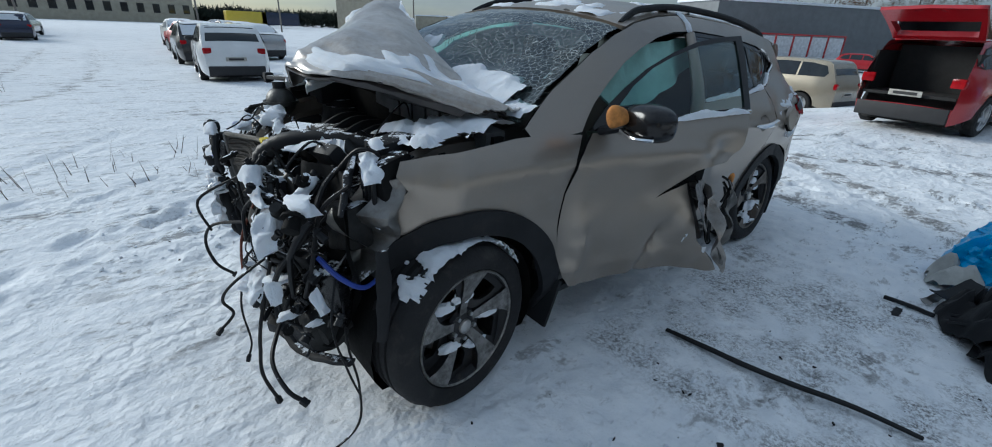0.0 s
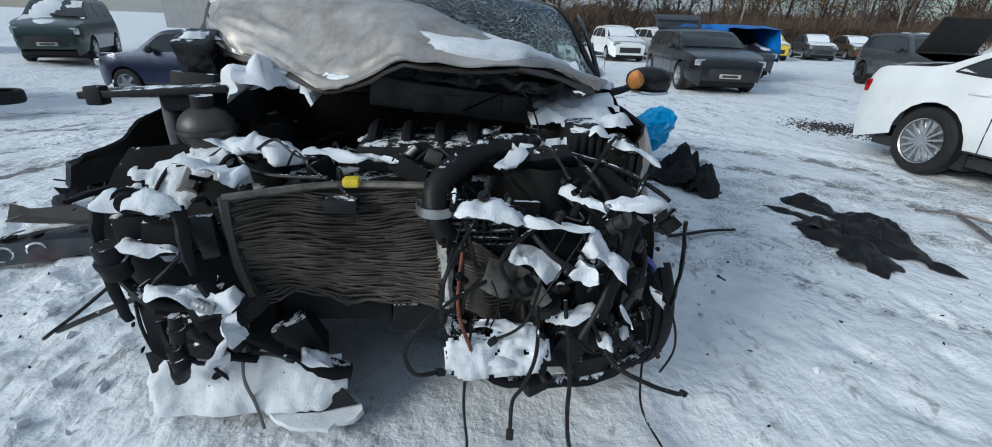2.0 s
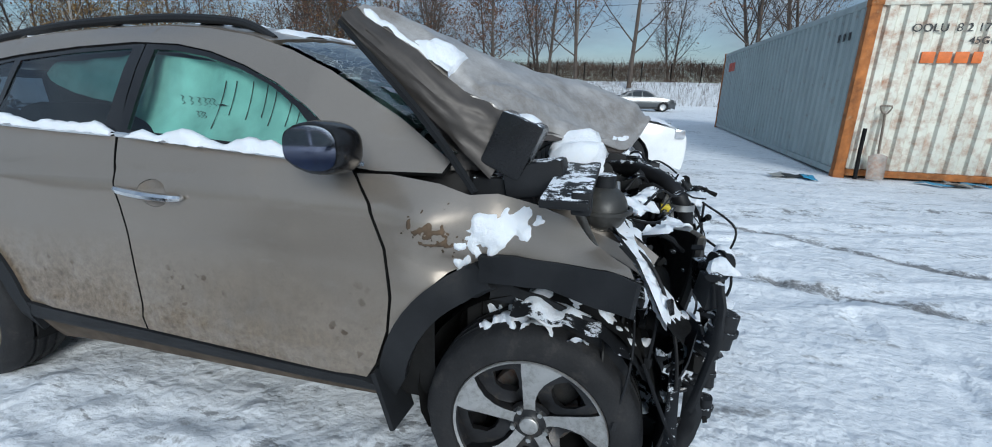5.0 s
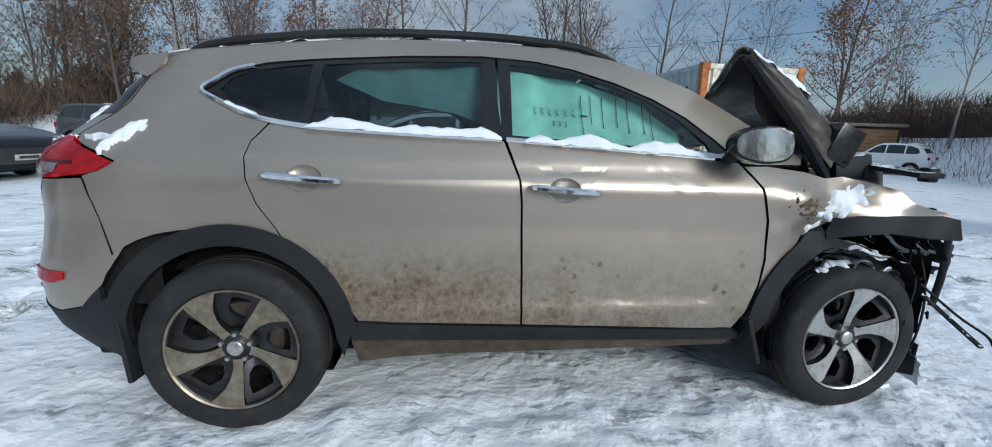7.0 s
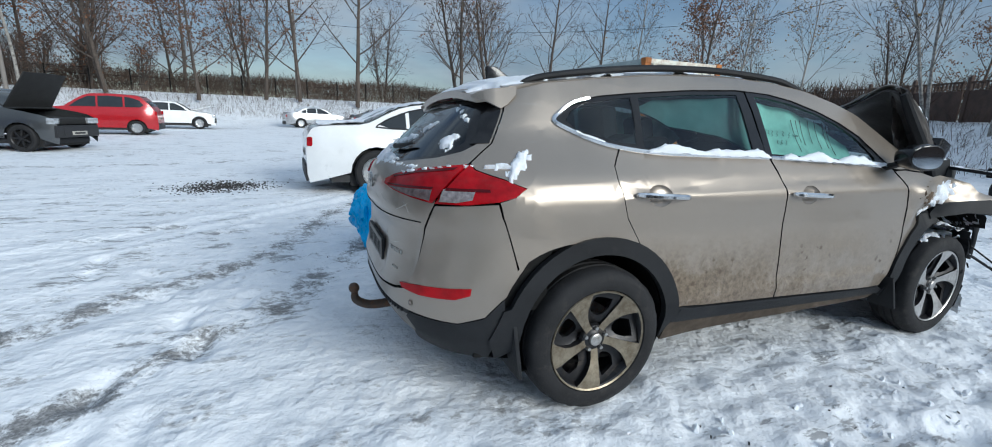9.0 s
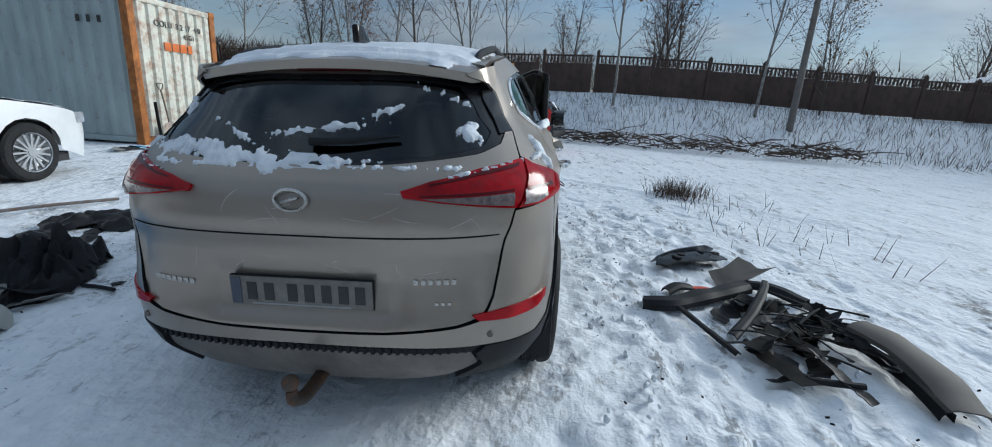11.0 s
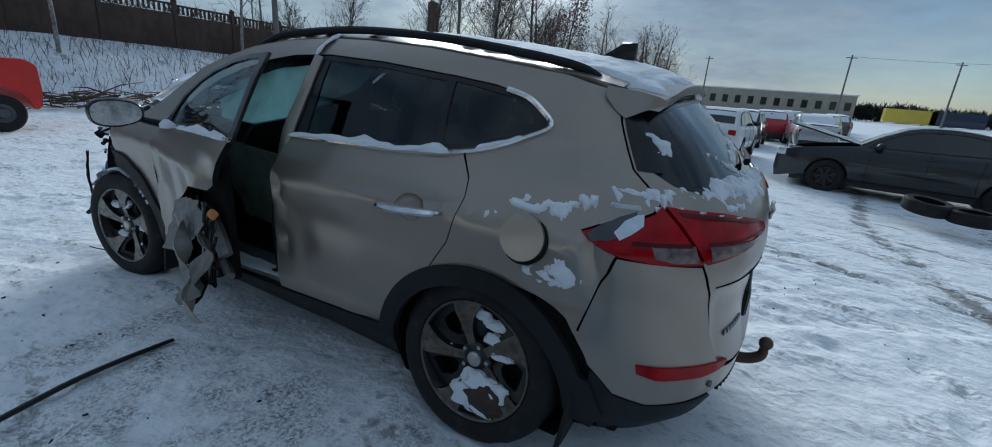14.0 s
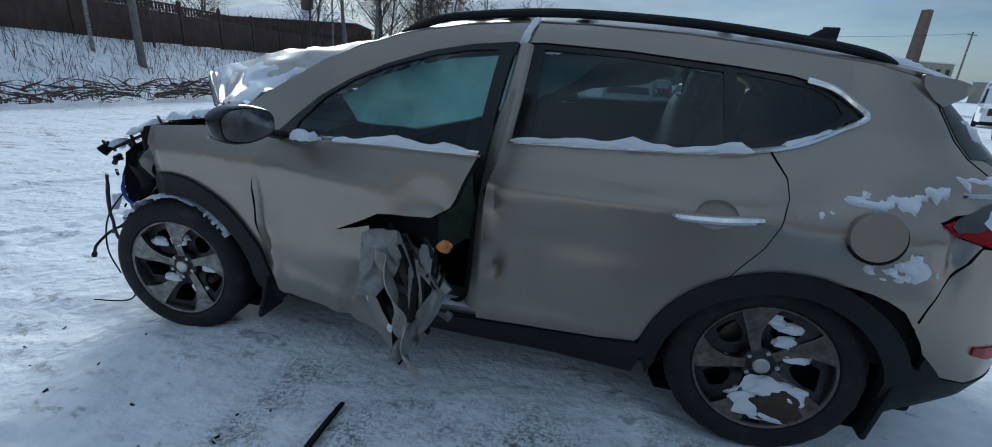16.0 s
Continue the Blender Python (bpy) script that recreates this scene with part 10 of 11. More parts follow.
bm = bmesh.new()
box(bm, (0, 1.16, .62), (.06, 2.18, 1.24), None, .01)
for z in (.1, .52, .94):
    box(bm, (-.035, 1.16, z + .16), (.02, 2.1, .26), None, .008)
panel_me = finish("fence_panel", bm, FENCE)
bm = bmesh.new()
for k in range(13):
    box(bm, (0, .16 + k * .167, 1.40), (.05, .07, .26), None, .006)
box(bm, (0, 1.16, 1.56), (.08, 2.2, .07), None, .01)
bal_me = finish("balustrade", bm, FENCE)
bm = bmesh.new()
box(bm, (0, 0, .86), (.14, .14, 1.75), None, .012)
bmesh.ops.create_cone(bm, cap_ends=True, segments=4, radius1=.11, radius2=.02, depth=.10, matrix=Matrix.Translation((0, 0, 1.78)) @ Matrix.Rotation(radians(45), 4, "Z"))
post_me = finish("fence_post", bm, FENCE)
t, i = 0.0, 0
while t < 118:
    (x0, y0), (x1, y1) = fence_line(t), fence_line(t + 2.32)
    z0 = ground_z(x0, y0) - .05
    m = Matrix.Translation((x0, y0, z0)) @ Matrix.Rotation(math.atan2(y1 - y0, x1 - x0) - math.pi / 2, 4, "Z")
    for me in (panel_me, bal_me, post_me):
        o = new(me.name.split(".")[0], me)
        o.parent = fence
        o.matrix_basis = m
    t += 2.32 / max(.6, 1.0)
    i += 1
# chain-link fence far to the left
cl_ = thing("wire_fence", "thin wire fence with dark posts on the far bank", "fence")
tagged(cl_, kind="structure")
for i in range(26):
    x = -34 + i * 2.6
    bm = bmesh.new()
    zb = ground_z(x, 44.5 + .05 * x)
    cyl(bm, (x, 44.5 + .05 * x, zb - .1), (x, 44.5 + .05 * x, zb + 1.7), .05, .05, 8)
    part("fence_post", bm, DARK, cl_)
for z in (.5, 1.1, 1.6):
    bm = bmesh.new()
    tube(bm, [(-34 + i * 2.6, 44.5 + .05 * (-34 + i * 2.6), ground_z(-34 + i * 2.6, 44.5 + .05 * (-34 + i * 2.6)) + z) for i in range(26)], .012, 4, 1)
    part("fence_wire", bm, DARK, cl_)

# ---- trees
BARK = surf("grey_brown_bark", (0.075, 0.06, 0.05), 0.9, 0, 0.35, 6, 50, 0.5)
BIRCH = surf("white_birch_bark", (0.34, 0.325, 0.30), 0.8, 0, 0.15, 5, 40, 0.3, dirt=(0.05, 0.045, 0.04), dirt_amt=0.50, stretch=(1, 1, 3))
TWIG = surf("dark_twigs", (0.06, 0.042, 0.034), 0.9, 0, 0.3, 4, 20, 0)
LEAF = surf("dry_ochre_leaves", (0.20, 0.12, 0.035), 0.8, 0, 0.4, 3, 20, 0)
LEAF2 = surf("dry_russet_leaves", (0.13, 0.06, 0.03), 0.8, 0, 0.4, 3, 20, 0)


def tree(name, label, H, trunk_mat, seed, leaves=0, leaf_mat=None, spread=.5, lean_=0.0, stems=1, droop=0.0, low=.26):
    """A bare winter tree: slender tapered trunk, spreading limbs, fine twigs, some dry leaves."""
    rnd = random.Random(seed)
    e = thing(name, label, "tree")
    tb, wb2, lb = bmesh.new(), bmesh.new(), bmesh.new()

    def leaf(p):
        d = Vector((rnd.uniform(-1, 1), rnd.uniform(-1, 1), rnd.uniform(-1, 1))).normalized()
        q = d.cross(Vector((.3, .8, .5))).normalized()
        s_ = rnd.uniform(.045, .085)
        lb.faces.new([lb.verts.new(p + d * s_), lb.verts.new(p + q * s_ * .7), lb.verts.new(p - d * s_), lb.verts.new(p - q * s_ * .7)])

    def grow(p, d, l, r, depth):
        n = (7, 5, 3, 2, 1)[depth]
        pts, q, dd = [p], p.copy(), d.copy()
        wig = (.05, .13, .2, .25, .3)[depth]
        for k in range(n):
            rise = (.0, .10, .08, .02, 0)[depth] - droop * (0, .2, .6, 1, 1)[depth]
            dd = (dd + Vector((rnd.uniform(-wig, wig), rnd.uniform(-wig, wig), rnd.uniform(-wig, wig) * .5 + rise))).normalized()
            q = q + dd * l / n
            pts.append(q.copy())
        if depth > 2:
            # the finest twigs are thin tapering blades
            side_ = dd.cross(Vector((rnd.uniform(-1, 1), rnd.uniform(-1, 1), .2))).normalized() * r * 1.3
            row = [wb2.verts.new(pts[0] - side_), wb2.verts.new(pts[0] + side_)]
            for k in range(1, n):
                nxt = [wb2.verts.new(pts[k] - side_ * .7), wb2.verts.new(pts[k] + side_ * .7)]
                wb2.faces.new((row[0], row[1], nxt[1], nxt[0]))
                row = nxt
            wb2.faces.new((row[0], row[1], wb2.verts.new(pts[-1])))
        else:
            tube(tb if depth < 2 else wb2, pts, [r, r * (.25 if depth == 0 else .4)], (7, 5, 3, 3, 3)[depth], 2 if depth < 1 else 1, ends=False)
        if depth == 4 or (depth == 3 and l < .35):
            if leaves and rnd.random() < leaves:
                for k in range(rnd.randint(1, 3)):
                    leaf(pts[-1 - (k % 2)] + Vector((rnd.uniform(-.08, .08), rnd.uniform(-.08, .08), rnd.uniform(-.12, .04))))
            return
        kids = (rnd.randint(13, 16), rnd.randint(5, 7), rnd.randint(4, 5), rnd.randint(2, 3))[depth]
        turn_ = rnd.uniform(0, 6.28)
        for k in range(kids):
            f = (low + (.98 - low) * (k + rnd.random()) / kids) if depth == 0 else .18 + .8 * (k + rnd.random()) / kids
            j = min(int(f * n), n - 1)
            b2 = pts[j].lerp(pts[j + 1], f * n - j)
            axis = (pts[j + 1] - pts[j]).normalized()
            turn_ += 2.4 + rnd.uniform(-.5, .5)
            s1 = axis.cross(Vector((.31, .83, .2))).normalized()
            s2 = axis.cross(s1)
            out_ = s1 * math.cos(turn_) + s2 * math.sin(turn_)
            ang = spread * rnd.uniform(1.1, 1.9) * (1.15 - .45 * f)
            nd_ = (axis * math.cos(ang) + out_ * math.sin(ang)).normalized()
            ln_ = H * .40 * (1.1 - .72 * f) * rnd.uniform(.8, 1.15) if depth == 0 else l * rnd.uniform(.38, .58) * (1.15 - .4 * f)
            grow(b2, nd_, ln_, max(.0065, r * (1 - .72 * f) * (.42 if depth == 0 else .5)), depth + 1)
    for s_ in range(stems):
        a = rnd.uniform(0, 6.28)
        k = .16 * (stems > 1)
        grow(Vector((k * math.cos(a), k * math.sin(a), -.15)), Vector((lean_ + k * math.cos(a), k * math.sin(a), 1)).normalized(), H * rnd.uniform(.85, 1.0), (H * .0105 + .02) * (.62 if trunk_mat is BIRCH else 1), 0)
    trunk = part("trunk", tb, trunk_mat, e)
    part("twig_crown", wb2, TWIG, e)
    if leaves:
        part("leaf_crown", lb, leaf_mat or LEAF, e)
    else:
        lb.free()
    return e


kinds = [tree("birch_tree", "bare white-barked birch with fine drooping twigs", 10.5, BIRCH, 3, .22, LEAF, .42, .0, 1, .10),
         tree("birch_tree", "slanting two-stemmed birch with a few ochre leaves", 9.0, BIRCH, 7, .12, LEAF, .40, .16, 2, .08),
         tree("bare_tree", "bare spreading broadleaf tree", 9.5, BARK, 12, 0, None, .62, .0, 1, 0, .15),
         tree("bare_tree", "bare tree with two stems", 8.0, BARK, 15, .04, LEAF2, .52, .05, 2, 0, .16),
         tree("oak_tree", "russet tree that still holds dry leaves", 9.0, BARK, 22, .95, LEAF2, .58, 0, 1, 0, .13),
         tree("willow_tree", "ochre willow with hanging dry leaves", 9.5, BARK, 27, .95, LEAF, .55, 0, 2, .22, .14),
         tree("sapling", "thin bare sapling on the bank", 4.5, BARK, 31, .05, LEAF, .45, .05, 1, 0),
         tree("thorn_bush", "dense bare thorn bush with many stems", 3.6, BARK, 41, .06, LEAF2, .62, 0, 5, 0)]
for k in kinds:
    k["group"] = "trees round the yard"
spots = []
random.seed(9)
# on the bank ahead, behind and before the fence
for i in range(28):
    y = 26 - i * 3.2 + random.uniform(-1, 1)
    spots.append((bank_foot(y) + random.choice((2.8, 3.4, 6.5, 8, 11)), y, random.choice((0, 1, 3, 6, 0, 6, 0, 1)), random.uniform(.75, 1.15)))
for i in range(9):
    y = 20 - i * 11 + random.uniform(-1.5, 1.5)
    spots.append((bank_foot(y) + random.uniform(12, 26), y, random.choice((0, 2, 3, 4, 3, 2)), random.uniform(.95, 1.4)))
# far bank to the left: single trees over the open stretch, then a brown copse
spots += [(-3.4, 42.5, 2, 1.5), (1.4, 42, 2, 1.75), (11.6, 43, 3, 1.9), (14.6, 42.6, 3, 1.75), (22, 45, 2, 1.6), (26.5, 42, 2, 1.5), (31, 42, 0, 1.5), (33, 34, 4, 1.6), (36.5, 37, 4, 1.5), (18, 54, 0, 1.3), (6, 58, 3, 1.4), (29, 26, 0, 1.2)]
for i in range(26):
    x = -6.2 - i * 1.75 + random.uniform(-.8, .8)
    spots.append((x, 41 + .05 * x + random.uniform(0, 3) + (i % 3) * 4.0, (4, 3, 0, 4, 2, 4, 3)[i % 7], random.uniform(1.2, 1.7)))
for i in range(24):
    x = -46 + i * (1.75 if i < 18 else 6) + random.uniform(-1, 1)
    spots.append((x, 44 + .05 * x + random.uniform(0, 4), 7, random.uniform(.9, 1.4)))
# behind the yard
for i in range(24):
    y = 3 + i * 1.9
    spots.append((-40 - random.uniform(0, 14) + .22 * y, y, random.choice((5, 5, 3, 0, 2, 5, 3)), random.uniform(.95, 1.4)))
for i in range(16):
    spots.append((-88 - random.uniform(0, 20), -34 + i * 2.6, random.choice((2, 3, 0, 4)), random.uniform(.95, 1.4)))
# trees beyond the rows ahead right
for i in range(18):
    spots.append((14 + random.uniform(-2, 9), -30 - i * 3.2, random.choice((3, 4, 2, 3, 2)), random.uniform(.95, 1.4)))
used = set()
for x, y, k, f in spots:
    m = pose(x, y, ground_z(x, y) - .05, 0, 0, random.uniform(0, 360)) @ Matrix.Scale(f, 4)
    if k not in used:
        used.add(k)
        kinds[k].matrix_world = m
    else:
        c = copy_thing(kinds[k], m)
        c.scale = m.to_scale()
for k in range(len(kinds)):
    if k not in used:
        kinds[k].matrix_world = pose(-36 - k, 30, 0)

# far belt of wood and hedges, stuff that nobody could count
def belt(name, label, pts, h, mat, seed, n=900, size=.5, wide=.05):
    rnd = random.Random(seed)
    bm = bmesh.new()
    P = catmull([(*p, 0) for p in pts], 10)
    for i in range(n):
        f = rnd.random() * (len(P) - 1)
        j = int(f)
        p = P[j].lerp(P[min(j + 1, len(P) - 1)], f - j) + Vector((rnd.uniform(-4, 4), rnd.uniform(-4, 4), 0))
        top_ = h * (.55 + .45 * abs(noise.noise(Vector((p.x * .09, p.y * .09, seed)))) + .15 * rnd.random())
        z = rnd.random() ** .8 * top_
        for q in range(4):
            d = Vector((rnd.uniform(-.7, .7), rnd.uniform(-.7, .7), rnd.uniform(.2, 1))).normalized() * size * rnd.uniform(.8, 2.2)
            w_ = Vector((rnd.uniform(-1, 1), rnd.uniform(-1, 1), 0)).normalized() * size * wide
            c = p + Vector((rnd.uniform(-.8, .8), rnd.uniform(-.8, .8), z * .8 + ground_z(p.x, p.y)))
            bm.faces.new([bm.verts.new(c - w_), bm.verts.new(c + w_), bm.verts.new(c + d + w_ * .2)])
    return solo(name, bm, mat, label, "woods", kind="stuff")


PINE = surf("dark_pine_green", (0.018, 0.028, 0.02), 0.9, 0, 0.4, 1, 10, 0)
BRUSH = surf("brown_brushwood", (0.075, 0.05, 0.035), 0.9, 0, 0.4, 1, 10, 0)
belt("pine_wood", "dark strip of pine wood on the horizon", [(-70, -150), (-30, -160), (20, -160), (60, -150)], 6, PINE, 1, 5000, 1.1, .22)
belt("pine_wood", "dark wood beyond the yard's rear", [(-90, -30), (-95, 0), (-90, 40), (-70, 70)], 7, BRUSH, 2, 6000, 1.2, .10)
belt("hedge", "tangled brown hedge behind the cars", [(-40, 8), (-36, 24), (-32, 44)], 3.6, BRUSH, 3, 7000, .6)
belt("hedge", "tangled brown hedge behind the cars", [(-40, 46), (-20, 49), (0, 50), (20, 52)], 2.8, BRUSH, 4, 8000, .5)
belt("hedge", "thicket behind the fence", [(30, 30), (27, 10), (24, -20), (24, -60)], 3.0, BRUSH, 5, 7000, .5)

# weeds and brushwood on the bank
def weeds(name, label, spotf, n, h, mat, seed):
    rnd = random.Random(seed)
    bm = bmesh.new()
    for i in range(n):
        x, y = spotf(rnd)
        p = Vector((x, y, ground_z(x, y) - .02))
        d = Vector((rnd.uniform(-.5, .5), rnd.uniform(-.5, .5), 1)).normalized() * h * rnd.uniform(.4, 1.2)
        s_ = Vector((rnd.uniform(-1, 1), rnd.uniform(-1, 1), 0)).normalized() * (.0045 if h < .5 else .008)
        bm.faces.new([bm.verts.new(p - s_), bm.verts.new(p + s_), bm.verts.new(p + d * .6 + s_), bm.verts.new(p + d)])
        for k in range(2):
            b2 = p + d * rnd.uniform(.3, .8)
            e2 = Vector((rnd.uniform(-1, 1), rnd.uniform(-1, 1), rnd.uniform(.1, .8))).normalized() * h * .35
            bm.faces.new([bm.verts.new(b2), bm.verts.new(b2 + s_), bm.verts.new(b2 + e2)])
    return solo(name, bm, mat, label, "weeds", kind="stuff")


def bank_spot(r):
    y = r.uniform(-45, 26)
    return bank_foot(y) + r.uniform(0, 4.2), y


weeds("weeds", "dry brown weed stalks on the snowy bank", bank_spot, 9000, .55, BRUSH, 1)
weeds("weeds", "dry brown weed stalks on the far bank", lambda r: ((lambda x: (x, 38.5 + .05 * x + r.uniform(0, 5)))(r.uniform(-40, 26))), 12000, .6, BRUSH, 2)
pile = bmesh.new()
rnd = random.Random(4)
for i in range(420):
    y = rnd.uniform(-12, 1.0)
    x = bank_foot(y) - .3 + rnd.uniform(-.6, .6)
    p = Vector((x, y, rnd.uniform(0, .45)))
    d = Vector((rnd.uniform(-.5, .5), rnd.uniform(-1, 1), rnd.uniform(-.12, .25))) * rnd.uniform(.6, 1.6)
    tube(pile, [p, p + d * .5 + Vector((0, 0, rnd.uniform(-.05, .1))), p + d], [rnd.uniform(.01, .03), .006], 4, 1, ends=False)
solo("brushwood_pile", pile, BRUSH, "long heap of cut branches at the foot of the bank", "branches", kind="stuff")
weeds("dry_bush", "dry brown bush poking through the snow", lambda r: (3.95 + r.gauss(0, .22), -3.1 + r.gauss(0, .22)), 420, .30, BRUSH, 7)
weeds("dry_bush", "thin dry stalks in the snow", lambda r: (2.0 + r.uniform(-1.6, 1.6), -3.6 + r.uniform(-.8, .8)), 60, .28, BRUSH, 8)
weeds("dry_bush", "thin dry stalks in the snow", lambda r: (5.0 + r.uniform(-1.2, 1.2), -11.0 + r.uniform(-1, 1)), 300, .35, BRUSH, 9)
weeds("dry_bush", "low thorny bush by the parked cars", lambda r: (-14.2 + r.gauss(0, .7), 3.0 + r.gauss(0, .7)), 900, .8, surf("olive_bush", (0.11, 0.10, 0.03), 0.9), 10)

# ---- buildings
WALLM = surf("yellow_grey_render", (0.36, 0.33, 0.26), 0.85, 0, 0.15, 1.0, 20, 0.2, dirt=(0.2, 0.18, 0.15), dirt_amt=0.3)
BRICKM = surf("sooty_brick", (0.14, 0.095, 0.08), 0.85, 0, 0.2, 1.5, 30, 0.3)
SHEETM = surf("grey_sheet_shed", (0.16, 0.17, 0.18), 0.6, 0.2, 0.15, 1.0, 20, 0.1)
TILE = surf("snowy_tile_roof", (0.55, 0.57, 0.60), 0.8, 0, 0.15, 1, 20, 0.2)


def building(name, label, m, w, d, h, mat, nwin, roof="flat", rows=1):
    e = thing(name, label, "building", m)
    bm = bmesh.new()
    box(bm, (0, 0, h / 2), (w, d, h))
    wall = part("wall", bm, mat, e)
    bm = bmesh.new()
    if roof == "flat":
        box(bm, (0, 0, h + .15), (w + .5, d + .5, .3), None, .03)
    else:
        vs = box(bm, (0, 0, h + h * .22), (w + .8, d + .8, h * .44))
        for v in vs:
            if v.co.z > h + .2:
                v.co.x *= .45
                v.co.y *= .05
    part("roof", bm, TILE if roof != "flat" else SNOW, e)
    for r in range(rows):
        for i in range(nwin):
            for s_ in (-1, 1):
                bm = bmesh.new()
                x = -w / 2 + (i + .5) * w / nwin
                z = h * (r + .55) / rows
                box(bm, (x, s_ * (d / 2 + .01), z), (w / nwin * .45, .08, h / rows * .34), None, .02)
                wn_ = part("window", bm, TRIM, e)
                bm = bmesh.new()
                box(bm, (x, s_ * (d / 2 + .03), z), (w / nwin * .38, .06, h / rows * .27))
                part("pane", bm, CAR_GLASS, wn_)
    return e


building("workshop", "long low grey workshop with a snowy flat roof", pose(-1.5, -152, -.4, 0, 0, 4), 38, 12, 6.0, WALLM, 12)
fac = building("factory", "yellow-grey factory block with two rows of windows", pose(-66, -140, -.4, 0, 0, 30), 16, 12, 8.5, WALLM, 5, rows=2)
bm = bmesh.new()
vs = box(bm, (5.5, 5.5, 9.5), (2.2, 2.2, 20))
for v in vs:
    if v.co.z > 10:
        v.co.x = 5.5 + (v.co.x - 5.5) * .7
        v.co.y = 5.5 + (v.co.y - 5.5) * .7
part("chimney", bm, BRICKM, fac, "tall square brick chimney")
building("factory_wing", "low white factory wing with a snowy roof", pose(-86, -128, -.4, 0, 0, 30), 22, 10, 4.5, WALLM, 6)
building("warehouse", "long grey sheet-metal warehouse beyond the cars", pose(-71, -24, -.8, 0, 0, -26.6), 30, 8, 6.4, SHEETM, 0)
building("house", "house with a snowy hipped roof behind the fence", pose(27, -34, 1.0, 0, 0, 20), 11, 8, 3.2, BRICKM, 3, "hip")
bm = bmesh.new()
box(bm, (25.4, -33.3, 6.2), (.7, .7, 3.6), None, .03)
solo("house_chimney", bm, BRICKM, "brick chimney stack on the house", "chimney")
# red and white lattice trailer by the warehouse
lt = thing("panel_trailer", "white panels in a red steel frame", "trailer", pose(-59.7, -19.6, -.6, 0, 0, -26.6))
for k in range(6):
    bm = bmesh.new()
    box(bm, (-6 + k * 2.4, 0, 1.5), (2.1, .1, 2.1), None, .02)
    part("panel", bm, surf("panel_white", (0.55, 0.56, 0.58), 0.6) if k == 0 else bpy.data.materials["panel_white"], lt)
    bm = bmesh.new()
    box(bm, (-7.2 + k * 2.4, 0, 1.5), (.16, .16, 2.6), None, .02)
    part("upright", bm, CARP["red"], lt)
bm = bmesh.new()
box(bm, (0, 0, 2.75), (14.6, .18, .18), None, .02)
part("top_rail", bm, CARP["red"], lt)
vehicle("hatchback", "red hatchback in front of the warehouse", at(-46, -9, 95), "hatch", 4.2, 1.75, 1.45, CARP["red"], snow=.2, seed=70, step=.2, snow_glass=False)
# far lorry: red cab, white box
lo = thing("lorry", "red lorry with a white box trailer", "lorry", pose(-58, 8.5, 0, 0, 0, 97))
bm = bmesh.new()
box(bm, (-6, 0, 2.3), (9.5, 2.5, 2.7), None, .05)
part("box_trailer", bm, CARP["white"], lo)
bm = bmesh.new()
box(bm, (1.2, 0, 1.9), (2.2, 2.4, 2.7), None, .15)
cb = part("cab", bm, CARP["red"], lo)
bm = bmesh.new()
box(bm, (1.5, 0, 2.4), (1.7, 2.44, .8), None, .05)
part("cab_window", bm, CAR_GLASS, cb)
for x in (1.4, -3.5, -8.0, -9.2):
    for s_ in (-1, 1):
        bm = bmesh.new()
        cyl(bm, (x, s_ * 1.0, .5), (x, s_ * 1.25, .5), .5, .5, 20)
        part("wheel", bm, RUBBER, lo)
bm = bmesh.new()
for k in range(4):
    box(bm, (-3.2 - k * .55, 1.27, 2.7), (.35, .02, .5))
    box(bm, (-3.2 - k * .55, -1.27, 2.7), (.35, .02, .5))
part("lettering_bar", bm, CARP["red"], lo)
# tanker and yellow container far at the back
for x, c, l in ((-26, "yellow", "yellow steel container far off"), (-33, "blue", "blue steel container far off")):
    bm = bmesh.new()
    box(bm, (x, -118, 1.6), (8, 2.5, 2.6), None, .05)
    solo("steel_container", bm, CARP[c], l, "container")

# ---- poles and lines
POLE = surf("weathered_pole", (0.17, 0.155, 0.14), 0.85, 0, 0.2, 3, 40, 0.3)
for x, y, h in ((15.6, -10.5, 7.0), (17.5, -26, 8), (-3.6, 43.5, 7.5), (-30, 3.0, 8), (-20, 36, 8), (-10, -75, 9), (-22, -80, 9), (-40, -70, 9), (8, -84, 9)):
    e = thing("utility_pole", "weathered pole with a short cross-arm", "pole", pose(x, y, ground_z(x, y) - .1, 0, 0, 20), "poles")
    bm = bmesh.new()
    cyl(bm, (0, 0, 0), (0, 0, h), .13, .09, 10)
    part("pole_shaft", bm, POLE, e)
    bm = bmesh.new()
    box(bm, (0, 0, h - .35), (1.3, .10, .10), None, .01)
    part("cross_arm", bm, POLE, e)
for a, b2, sag in (((17.5, -26, 9.6), (26, 22, 8.4), .5), ((26, 22, 8.4), (-3.6, 43.5, 8.6), .9), ((-3.6, 43.5, 8.6), (-40, 44, 9), .6), ((-10, -75, 8.4), (-40, -70, 8.4), .6), ((17.5, -26, 9.6), (20, -90, 8), .6)):
    bm = bmesh.new()
    a, b2 = Vector(a), Vector(b2)
    tube(bm, [a.lerp(b2, k / 8) - Vector((0, 0, sag * 4 * (k / 8) * (1 - k / 8))) for k in range(9)], .014, 4, 2)
    solo("overhead_line", bm, DARK, "thin overhead power line", "power line")

